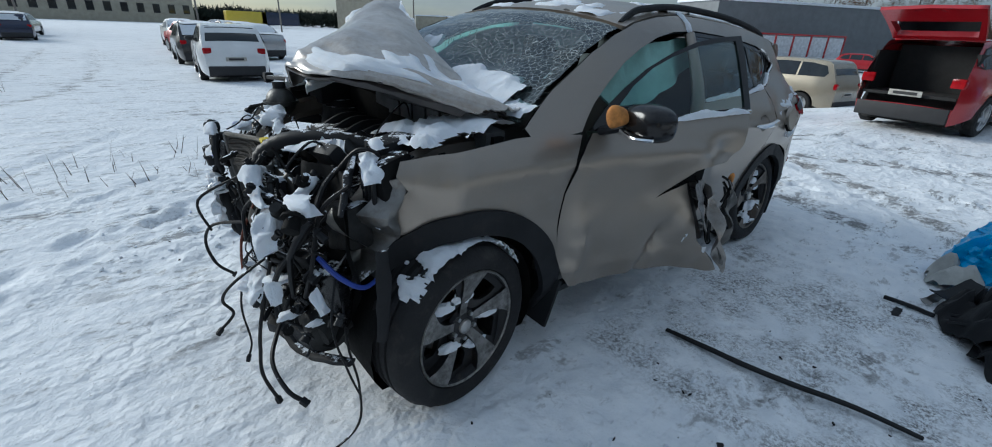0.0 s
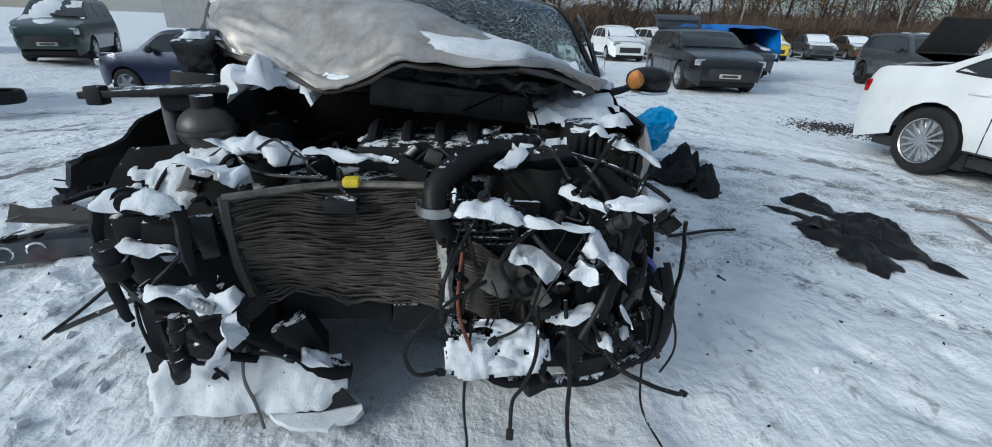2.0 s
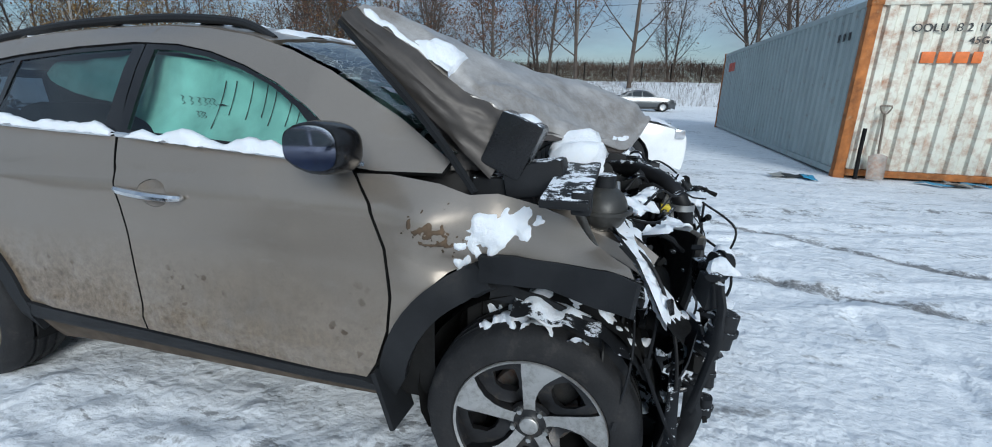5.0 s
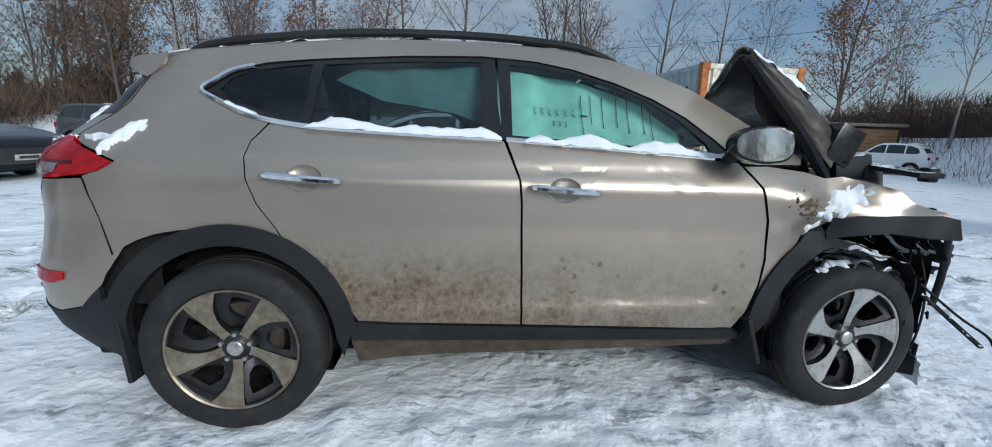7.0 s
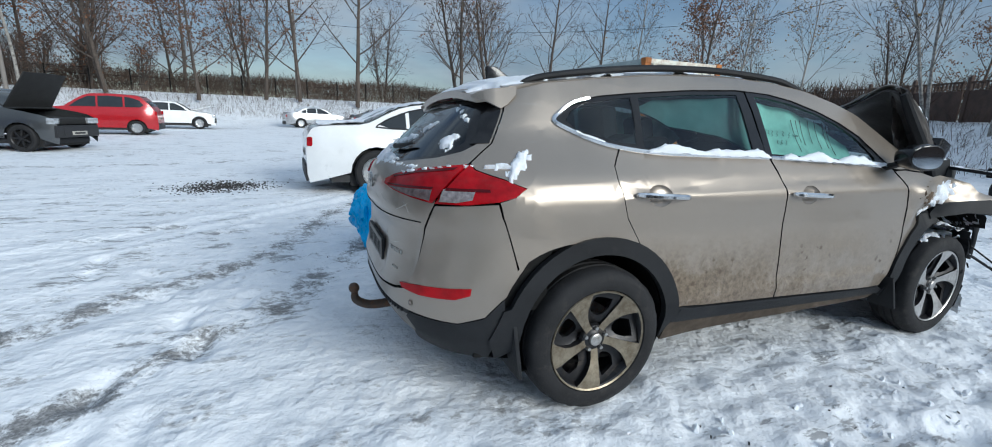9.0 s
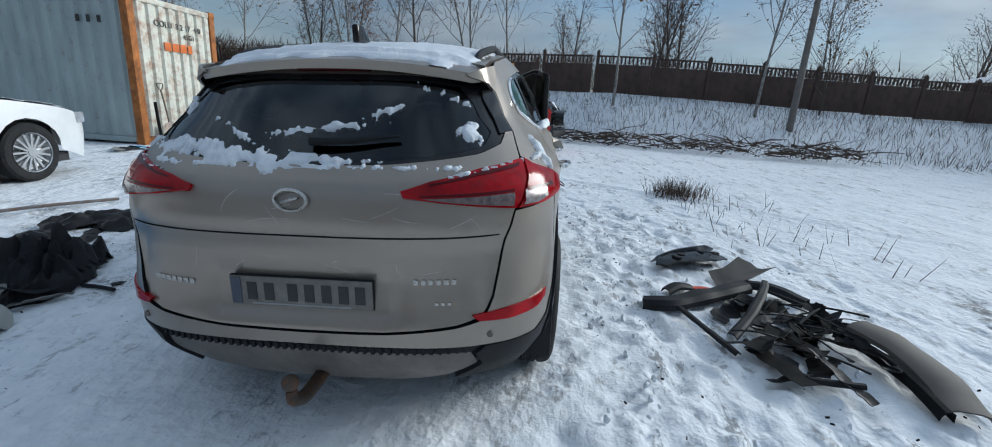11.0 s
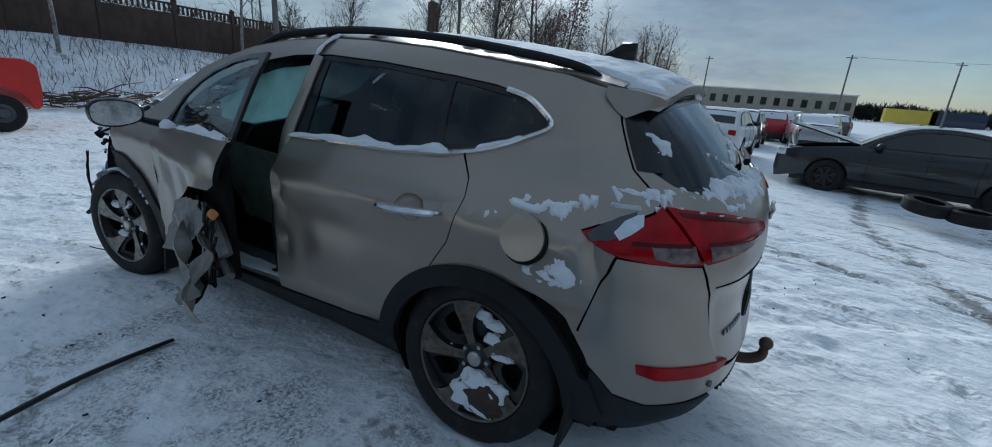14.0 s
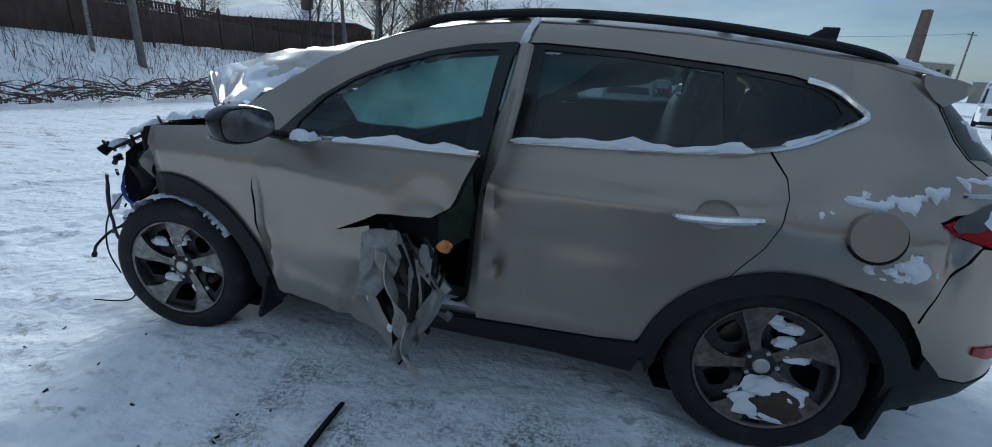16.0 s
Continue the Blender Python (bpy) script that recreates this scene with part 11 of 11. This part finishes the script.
# ---------------------------------------------------------------- things lying in the snow
BAG = surf("blue_plastic_sack", (0.002, 0.36, 0.74), 0.3, 0, 0.15, 6, 60, 0.15)
bm = bmesh.new()
bmesh.ops.create_uvsphere(bm, u_segments=56, v_segments=40, radius=1)
for v in bm.verts:
    p = v.co.copy()
    q = Vector([math.copysign(abs(a) ** .75, a) for a in p])
    z = ((p.z + 1) / 2) ** .8 * .60
    wide = 1 - .22 * (z / .6) ** 2
    y = q.y * .26 * wide + (z - .30) * .52 - .16 * max(0, 1 - z / .2) * max(0, -q.y)
    x = q.x * .255 * wide
    # long slack folds and small crumples
    f1 = abs(noise.noise(Vector((p.x * 2.6, p.y * 2.6 + p.z, p.z * 1.6 + 4))))
    f2 = abs(noise.noise(Vector((p.x * 6, p.y * 6, p.z * 5))))
    f3 = abs(noise.noise(Vector((p.x * 13, p.y * 13, p.z * 11))))
    v.co = Vector((x, y, z)) + Vector((p.x, p.y, .4 * p.z)) * (.10 * f1 + .045 * f2 + .018 * f3 - .05)
    v.co.z = max(v.co.z, .0)
sack = solo("plastic_sack", bm, BAG, "slack bright blue plastic sack slumped in the snow", "sack", at=pose(-1.95, 2.30, -.01, 0, 0, 4), sharp=25)
WHITEP = surf("dirty_white_plastic", (0.42, 0.42, 0.39), 0.5, 0, 0.25, 7, 60, 0.1)


def scrap(name, label, c, size, mat, seed, h=.12, rot=0.0, step=.05, solid=.008, cat="car part"):
    """A crumpled plastic shell lying on the snow."""
    a, b2 = size
    o = [(a * math.cos(t_) * (1 + .25 * noise.noise(Vector((math.cos(t_) * 2, math.sin(t_) * 2, seed)))), b2 * math.sin(t_) * (1 + .3 * noise.noise(Vector((math.cos(t_) * 2, math.sin(t_) * 2, seed + 5))))) for t_ in [2 * math.pi * i / 22 for i in range(22)]]
    bm = sheet(o, lambda x, y: (x, y, h * max(0, 1 - (x / a) ** 2 * .8 - (y / b2) ** 2 * .8) + .6 * h * noise.noise(Vector((x * 6, y * 6, seed))) + .3 * h * abs(noise.noise(Vector((x * 15, y * 15, seed)))) + .015), (0, 0, 1), step)
    return solo(name, bm, mat, label, cat, solid=solid, at=pose(c[0], c[1], c[2] if len(c) > 2 else 0, 0, 0, rot), sharp=25)




def shard(name, label, c, outline, mat, bend=0.0, rx=0.0, ry=0.0, rz=0.0, crumple=.012, seed=0, solid=.004, step=.04, cat="car part", group="debris by the car"):
    """A broken flat panel of plastic: its outline, bent about its long axis, tilted and laid down."""
    bm = sheet(outline, lambda x, y: (x, y, bend * (abs(y) ** 1.6) * 4 + crumple * noise.noise(Vector((x * 8, y * 8, seed))) + crumple * .5 * abs(noise.noise(Vector((x * 21, y * 21, seed))))), (0, 0, 1), step)
    return solo(name, bm, mat, label, cat, group, solid=solid, at=pose(*c, rx, ry, rz), sharp=25)


def rag(L, W, seed):
    """A jagged long outline."""
    r = random.Random(seed)
    up = [(-L / 2 + L * k / 7, W / 2 * r.uniform(.55, 1.05)) for k in range(8)]
    lo = [(-L / 2 + L * k / 6 + r.uniform(-.02, .02), -W / 2 * r.uniform(.5, 1.05)) for k in range(7)]
    return lo + up[::-1]


def crushed(name, label, c, size, mat, seed, rz=0.0, folds=9.0, tall=.12, cat="bag", group=""):
    """A slack heap of film or cloth with sharp folds."""
    a, b2 = size
    n = 26
    o = [(a * math.cos(2 * math.pi * k / n) * (1 + .35 * noise.noise(Vector((math.cos(2 * math.pi * k / n) * 1.7, math.sin(2 * math.pi * k / n) * 1.7, seed)))), b2 * math.sin(2 * math.pi * k / n) * (1 + .35 * noise.noise(Vector((math.cos(2 * math.pi * k / n) * 1.7, math.sin(2 * math.pi * k / n) * 1.7, seed + 4))))) for k in range(n)]

    def lay(x, y):
        k = max(0, 1 - (x / a) ** 2 - (y / b2) ** 2) ** .6
        f = abs(noise.noise(Vector((x * folds, y * folds * .5, seed)))) * 1.6 + abs(noise.noise(Vector((x * folds * .6, y * folds * 2, seed + 7))))
        return (x + .03 * noise.noise(Vector((x * 9, y * 9, seed))), y + .03 * noise.noise(Vector((y * 9, x * 9, seed))), .012 + tall * k * (.35 + f))
    bm = sheet(o, lay, (0, 0, 1), .022)
    return solo(name, bm, mat, label, cat, group, solid=.005, at=pose(c[0], c[1], c[2] if len(c) > 2 else 0, 0, 0, rz), sharp=22)


GREYSHEET = surf("grey_inner_plastic", (0.11, 0.098, 0.085), 0.75, 0, 0.15, 4, 120, 0.08)
BLACKFILM = surf("black_plastic_film", (0.007, 0.007, 0.008), 0.5, 0, 0.3, 30, 160, 0.35, spec=0.3)
crushed("lamp_housing", "crumpled white plastic housing beside the sack", (-1.74, 2.10, .0), (.17, .15), WHITEP, 1, 30, 5, .20, "car part")
shard("wheel_arch_liner", "black ribbed wheel-arch liner lying in the snow", (-1.28, 2.32, .05), rag(.55, .30, 2), PLASTIC, .25, 10, 8, 60, .03, 2)
shard("wheel_arch_liner", "black plastic cover lying in the snow", (-1.02, 2.34, .05), rag(.42, .26, 3), PLASTIC, .3, -8, 4, 15, .03, 3)
shard("wheel_arch_liner", "black plastic cover lying in the snow", (-.80, 2.42, .04), rag(.30, .20, 4), PLASTIC, .2, 6, -5, 80, .02, 4)
crushed("wheel_arch_liner", "heap of broken black wheel-arch liner", (-1.12, 2.38, 0), (.38, .27), PLASTIC, 41, 25, 7, .26, "car part", "debris by the car")
crushed("wheel_arch_liner", "broken black liner piece in the snow", (-.86, 2.46, 0), (.24, .17), PLASTIC, 43, -15, 8, .18, "car part", "debris by the car")
shard("torn_trim", "torn grey trim strip by the sack", (-1.55, 2.22, .08), rag(.36, .08, 5), BARE, .5, 20, -10, 35, .03, 5)
shard("torn_trim", "torn grey trim strip by the sack", (-1.40, 2.08, .04), rag(.28, .06, 6), BARE, .5, -20, 5, -20, .03, 6)
for k in range(6):
    bm = bmesh.new()
    tube(bm, [(-1.22 + .055 * k, 2.16, .09), (-1.20 + .055 * k, 2.32, .13), (-1.16 + .055 * k, 2.48, .07)], .010, 5, 3)
    solo("liner_rib", bm, PLASTIC, "thin black rib of the broken liner", "car part", "debris by the car")
bm = bmesh.new()
tube(bm, [(-1.15, 1.86, .02), (-1.14, 1.98, .025), (-1.13, 2.10, .02)], .013, 6, 3)
solo("plastic_rod", bm, PLASTIC, "short black plastic rod", "rod")
shard("plastic_shard", "small black shard on the snow", (-1.03, 1.95, .01), rag(.08, .05, 7), PLASTIC, 0, 8, 5, 0, .01, 7)
shard("plastic_shard", "small black shard on the snow", (.77, 1.77, .01), rag(.06, .03, 8), PLASTIC, 0, 0, 10, 30, .01, 8)
for i, (x, y, r, a, b2, h) in enumerate(((-.42, 3.22, 20, .24, .15, .09), (.10, 3.32, -25, .36, .24, .14), (.34, 3.20, 50, .26, .20, .10), (.28, 2.92, 20, .30, .13, .09), (.58, 2.90, -30, .20, .17, .09), (.05, 3.02, 70, .24, .12, .08), (.62, 3.30, 15, .22, .06, .05), (-.25, 2.94, 35, .26, .07, .05))):
    crushed("black_film", "slack heap of torn black plastic film", (x, y, 0), (a, b2), BLACKFILM, 20 + i, r, 5.5, h * .85, "film", "black film on the snow")
bm = bmesh.new()
tube(bm, [(.26, 1.23, .022), (.245, 1.44, .03), (.225, 1.63, .032), (.18, 1.82, .03), (.12, 2.03, .03), (.09, 2.25, .025)], [.014, .018, .018, .018, .016, .012], 6, 6, flat=.6)
solo("rubber_strip", bm, HOSE, "long black rubber strip lying in the snow", "strip")
bm = bmesh.new()
tube(bm, [(-.20, 4.40, .03), (.30, 4.10, .05), (.92, 3.78, .03)], .018, 6, 4)
tube(bm, [(-.35, 4.15, .02), (-.15, 4.42, .04), (.25, 4.62, .02)], .011, 6, 4)
solo("metal_strut", bm, STEEL, "thin metal strut in the snow", "strut")
# right of the car: lamp, bumper shells, orange reflector
lam = thing("headlight_unit", "loose black-backed car headlight lying in the snow", "headlight", pose(.36, -2.22, .02, 0, 0, 118))
part("housing", sheet([(-.40, -.02), (-.34, -.09), (-.15, -.14), (.08, -.15), (.30, -.11), (.40, -.03), (.36, .05), (.12, .11), (-.15, .12), (-.34, .07)], lambda u, v: (u, v, .02 + .10 * max(0, 1 - (u / .42) ** 2) ** .7 * max(0, 1 - (v / .17) ** 2) ** .5 + .012 * noise.noise(Vector((u * 14, v * 14, 1)))), (0, 0, 1), .03), PLASTIC_GLOSS, lam, "ribbed black back of the lamp", .02, 25)
for k in range(5):
    bm = bmesh.new()
    if k % 2:
        cyl(bm, (-.20 + .11 * k, -.02, .09), (-.20 + .11 * k, -.02, .135 - .006 * k), .038, .034, 14)
    else:
        box(bm, (-.22 + .11 * k, .02, .10), (.07, .05, .03), Matrix.Rotation(.4 * k, 4, "Z"), .005)
    part("lamp_cap", bm, PLASTIC, lam)
bm = bmesh.new()
tube(bm, [(-.26, .0, .10), (-.20, .02, .13), (-.15, .04, .135)], .006, 6, 3)
part("adjuster", bm, ALU, lam, "bright adjuster pin")
part("lens", sheet([(-.38, .025), (-.30, .01), (.20, .01), (.38, .03), (.30, .075), (.05, .115), (-.25, .135), (-.36, .10)], lambda u, z: (u, -.15 - .03 * math.sin((u + .4) * 3.6) + .25 * z + .5 * max(0, u - .1) ** 2, z), (0, -1, 0), .04), surf("smoked_lens", (0.13, 0.14, 0.15), 0.08, 0.2, 0.3, 9, 40, 0.02, coat=1.0, rvar=0.03), lam, "scratched clear lamp lens", .008)
for u_ in (-.22, -.08):
    bm = bmesh.new()
    ring = [Vector((u_ + .042 * math.cos(a_), -.172 + .25 * .07, .075 + .042 * math.sin(a_))) for a_ in [2 * math.pi * i / 20 for i in range(21)]]
    tube(bm, ring, .006, 5, 0, False)
    part("projector_ring", bm, CHROME, lam)
# long bumper beam, broken shells and struts in a heap
def beam(pts, w, h, mat, label, seed, name="bumper_shell"):
    """A hollow-backed plastic beam along a line."""
    P = catmull(pts, 7)
    bm = bmesh.new()
    prof = [(-w / 2, 0), (-w / 2 * .9, h * .8), (-w * .2, h), (w * .25, h * .92), (w / 2 * .95, h * .5), (w / 2, 0), (w * .42, h * .42), (w * .2, h * .78), (-w * .2, h * .84), (-w * .40, h * .66)]
    rings = []
    for i, p in enumerate(P):
        d = (P[min(i + 1, len(P) - 1)] - P[max(i - 1, 0)]).normalized()
        q = d.cross(Vector((0, 0, 1))).normalized()
        k = 1 + .22 * noise.noise(p * 7 + Vector((seed, 0, 0)))
        rings.append([bm.verts.new(p + q * a * k + Vector((0, 0, z * k))) for a, z in prof])
    for a, b2 in zip(rings, rings[1:]):
        for j in range(len(prof)):
            bm.faces.new((a[j], a[(j + 1) % len(prof)], b2[(j + 1) % len(prof)], b2[j]))
    bm.faces.new(rings[0][::-1])
    bm.faces.new(rings[-1])
    bmesh.ops.recalc_face_normals(bm, faces=bm.faces)
    return solo(name, bm, mat, label, "car part", "debris by the car", sharp=25)


beam([(-.60, -1.58, .01), (-.62, -1.76, .03), (-.50, -1.98, .04), (-.36, -2.22, .05), (-.22, -2.42, .05)], .13, .07, PLASTIC, "long broken black bumper beam on the snow", 1)
beam([(-1.02, -2.02, .03), (-.78, -2.22, .08), (-.48, -2.42, .12), (-.18, -2.58, .10)], .06, .035, PLASTIC, "black plastic bar lying across the heap", 2, "plastic_strut")
beam([(-.60, -1.78, .05), (-.82, -1.86, .04), (-1.18, -2.0, .01)], .04, .02, PLASTIC, "thin black strut sticking out of the heap", 3, "plastic_strut")
beam([(-.12, -2.46, .04), (-.20, -2.62, .05), (-.40, -2.78, .03)], .10, .06, PLASTIC, "broken black bracket on the snow", 4)
beam([(-.36, -1.80, .02), (-.28, -1.90, .04), (-.22, -2.02, .02)], .08, .04, PLASTIC, "broken black bracket on the snow", 5)
shard("bumper_shell", "smooth grey inner bumper sheet on the heap", (.07, -2.50, .06), [(-.24, -.10), (-.10, -.16), (.12, -.12), (.22, -.14), (.20, .06), (.12, .13), (-.08, .10), (-.22, .12)], GREYSHEET, .5, 8, -14, -62, .01, 62, .005)
beam([(-.86, -2.82, .11), (-1.08, -2.90, .10), (-1.36, -2.93, .06), (-1.60, -2.88, .015)], .20, .050, GREYSHEET, "taupe-grey bumper sheet sloping off the heap", 8)
beam([(-.88, -2.70, .05), (-1.10, -2.77, .05), (-1.36, -2.80, .03), (-1.61, -2.78, .005)], .06, .055, DARK, "black lower edge of the bumper", 9)
beam([(-1.02, -2.10, .02), (-1.22, -2.16, .02), (-1.40, -2.24, .03), (-1.46, -2.50, .05)], .035, .025, PLASTIC, "thin curved black strip by the heap", 10, "plastic_strut")
r9 = random.Random(77)
for k in range(34):
    x, y = -.92 + r9.uniform(-.50, .46), -2.46 + r9.uniform(-.36, .32)
    shard("bumper_fragment", "jagged black bumper fragment in the heap", (x, y, .03 + .012 * (k % 6)), rag(r9.uniform(.16, .42), r9.uniform(.05, .16), 100 + k), (PLASTIC, DARK, DARK)[k % 3], r9.uniform(0, .6), r9.uniform(-24, 24), r9.uniform(-10, 10), r9.uniform(0, 180), .025, k)
for k in range(14):
    bm = bmesh.new()
    p = Vector((-.90 + r9.uniform(-.45, .42), -2.46 + r9.uniform(-.34, .34), .05 + r9.uniform(0, .07)))
    d = Vector((r9.uniform(-1, 1), r9.uniform(-1, 1), r9.uniform(-.05, .05))).normalized() * r9.uniform(.12, .28)
    tube(bm, [p - d, p + Vector((0, 0, .02)), p + d], r9.uniform(.006, .013), 5, 3, flat=.6)
    solo("plastic_strut", bm, (PLASTIC, PLASTIC, DARK)[k % 3], "broken strut among the debris", "strut", "debris by the car")
shard("reflector", "orange side reflector on the snow", (-.17, -2.12, .02), rag(.15, .07, 64), surf("orange_reflector", (0.62, 0.07, 0.02), 0.3), 0, 0, 6, 70, .006, 64, .01)
def hung(y, z):
    return Vector((1.72 + .30 * (.34 - z) + .03 * noise.noise(Vector((y * 6, z * 6, 4))), y, z))


solo("wheel_liner", sheet([(-.88, .30), (-.72, .34), (-.50, .30), (-.28, .22), (-.18, .10), (-.34, .07), (-.52, .09), (-.70, .08), (-.84, .12)], hung, (1, 0, 0), .03), PLASTIC, "torn black liner sagging to the snow", "car part", solid=.005)
snow_on(hung, -.88, -.20, .08, .34, .014, lambda y, z: .17 - max(0, z - .25) * 5 - max(0, .10 - z) * 6 - max(0, y + .30) * 3.0 - max(0, -.82 - y) * 5 + .20 * fbm(y, z, 7, 75) + .10 * fbm(y, z, 24, 76), .018, (1, 0, .5), label="snow lying on the sagging liner")
# undertray lying snowed-in before the right wheel
tray = [(p.x + .035 * noise.noise(p * 7) + .02 * noise.noise(p * 23), p.y + .03 * noise.noise(p * 7 + Vector((4, 0, 0))) + .02 * noise.noise(p * 23)) for p in catmull([(1.47, -.84, 0), (1.63, -.87, 0), (1.73, -.73, 0), (1.79, -.60, 0), (1.76, -.55, 0), (1.83, -.43, 0), (1.86, -.24, 0), (1.79, -.16, 0), (1.67, -.23, 0), (1.49, -.33, 0), (1.41, -.53, 0)], 5, True)]
bm = sheet(shrink(tray, -.004), lambda x, y: (x, y, .098 - .06 * (x - 1.5) + .018 * noise.noise(Vector((x * 5, y * 5, 0))) + .006 * noise.noise(Vector((x * 19, y * 19, 0)))), (0, 0, 1), .03)
solo("snow_sheet", bm, SNOW, "smooth snow lying on the torn undertray", "snow", solid=.02, sharp=80)
bm = sheet(tray, lambda x, y: (x, y, .085 - .06 * (x - 1.5) + .02 * noise.noise(Vector((x * 7, y * 7, 0)))), (0, 0, 1), .05)
solo("undertray", bm, PLASTIC, "torn black undertray on the ground", "car part", solid=.006)
# dark gravel patch, spare tyres, stacked grilles
bm = bmesh.new()
rnd = random.Random(6)
for i in range(1100):
    x, y = -4.0 + rnd.gauss(0, .34), 6.35 + rnd.gauss(0, .30)
    s_ = rnd.uniform(.010, .024)
    bmesh.ops.create_cube(bm, size=s_, matrix=Matrix.Translation((x, y, ground_z(x, y) + snow_relief(x, y))) @ Euler((rnd.random() * 3, rnd.random() * 3, 0)).to_matrix().to_4x4())
solo("gravel_patch", bm, surf("wet_black_gravel", (0.02, 0.018, 0.016), 0.7), "dark patch of wet gravel showing through the snow", "gravel", kind="stuff")
bm = bmesh.new()
for i in range(260):
    side_ = rnd.random()
    x, y = (rnd.uniform(-3.2, 2.2), rnd.uniform(-3.2, -1.1)) if side_ < .5 else (rnd.uniform(-2.5, 2.5), rnd.uniform(1.1, 3.4))
    s_ = rnd.uniform(.003, .010)
    bmesh.ops.create_cube(bm, size=s_, matrix=Matrix.Translation((x, y, snow_relief(x, y) + s_ * .3)) @ Euler((rnd.random() * 3, rnd.random() * 3, 0)).to_matrix().to_4x4() @ Matrix.Diagonal((1, 2, .5, 1)))
solo("grit", bm, DARK, "dark crumbs of plastic and grit on the snow", "grit", kind="stuff")
bm = bmesh.new()
rnd = random.Random(8)
for i in range(300):
    if i % 5:
        x, y = rnd.uniform(-2.4, 2.6), -1.15 - abs(rnd.gauss(0, .55))
    else:
        x, y = rnd.uniform(-2.6, 2.6), 1.2 + abs(rnd.gauss(0, .7))
    s_ = .004 + .020 * rnd.random() ** 3
    bmesh.ops.create_icosphere(bm, subdivisions=1, radius=s_, matrix=Matrix.Translation((x, y, snow_relief(x, y) + s_ * .25)) @ Euler((rnd.random() * 3, rnd.random() * 3, 0)).to_matrix().to_4x4() @ Matrix.Diagonal((1.3, .9, .65, 1)))
rough_up(bm, .008, 45)
solo("snow_clods", bm, SNOW, "loose clods of kicked-up snow", "snow", kind="stuff")
for x, y, rx, rz in ((-5.15, -7.20, 90, 0), (-4.62, -7.35, 82, 40)):
    t_ = thing("tyre", "worn tyre lying in the snow", "tyre", pose(x, y, .02 if rx == 90 else .08, rx, 0, rz))
    o = new("tread", W_STEEL[0])
    o.parent = t_
bm = bmesh.new()
for k in range(7):
    box(bm, (7.0 + .05 * k, -17.6, .55), (.03, 1.0, 1.0))
box(bm, (6.9, -17.6, .10), (.5, 1.2, .2), None, .02)
solo("radiator_stack", bm, ALU, "discarded grey radiators stood on the snow", "radiator")
bm = bmesh.new()
for k in range(6):
    tube(bm, [(-13.4 + k * .25, 3.4, .25), (-13.2 + k * .25, 3.9, .42), (-13.0 + k * .2, 4.4, .22)], .04, 6, 3)
solo("scrap_frame", bm, STEEL, "tangled metal frame by the parked cars", "scrap")
scrap("coat_heap", "red and black heap of scraps on the snow", (-11.6, -4.2), (.45, .25), CARP["red"], 80, .25, cat="scrap")
scrap("coat_heap", "yellow strap on a dark heap", (-11.2, -3.7), (.30, .18), YELLOW, 81, .2, cat="scrap")
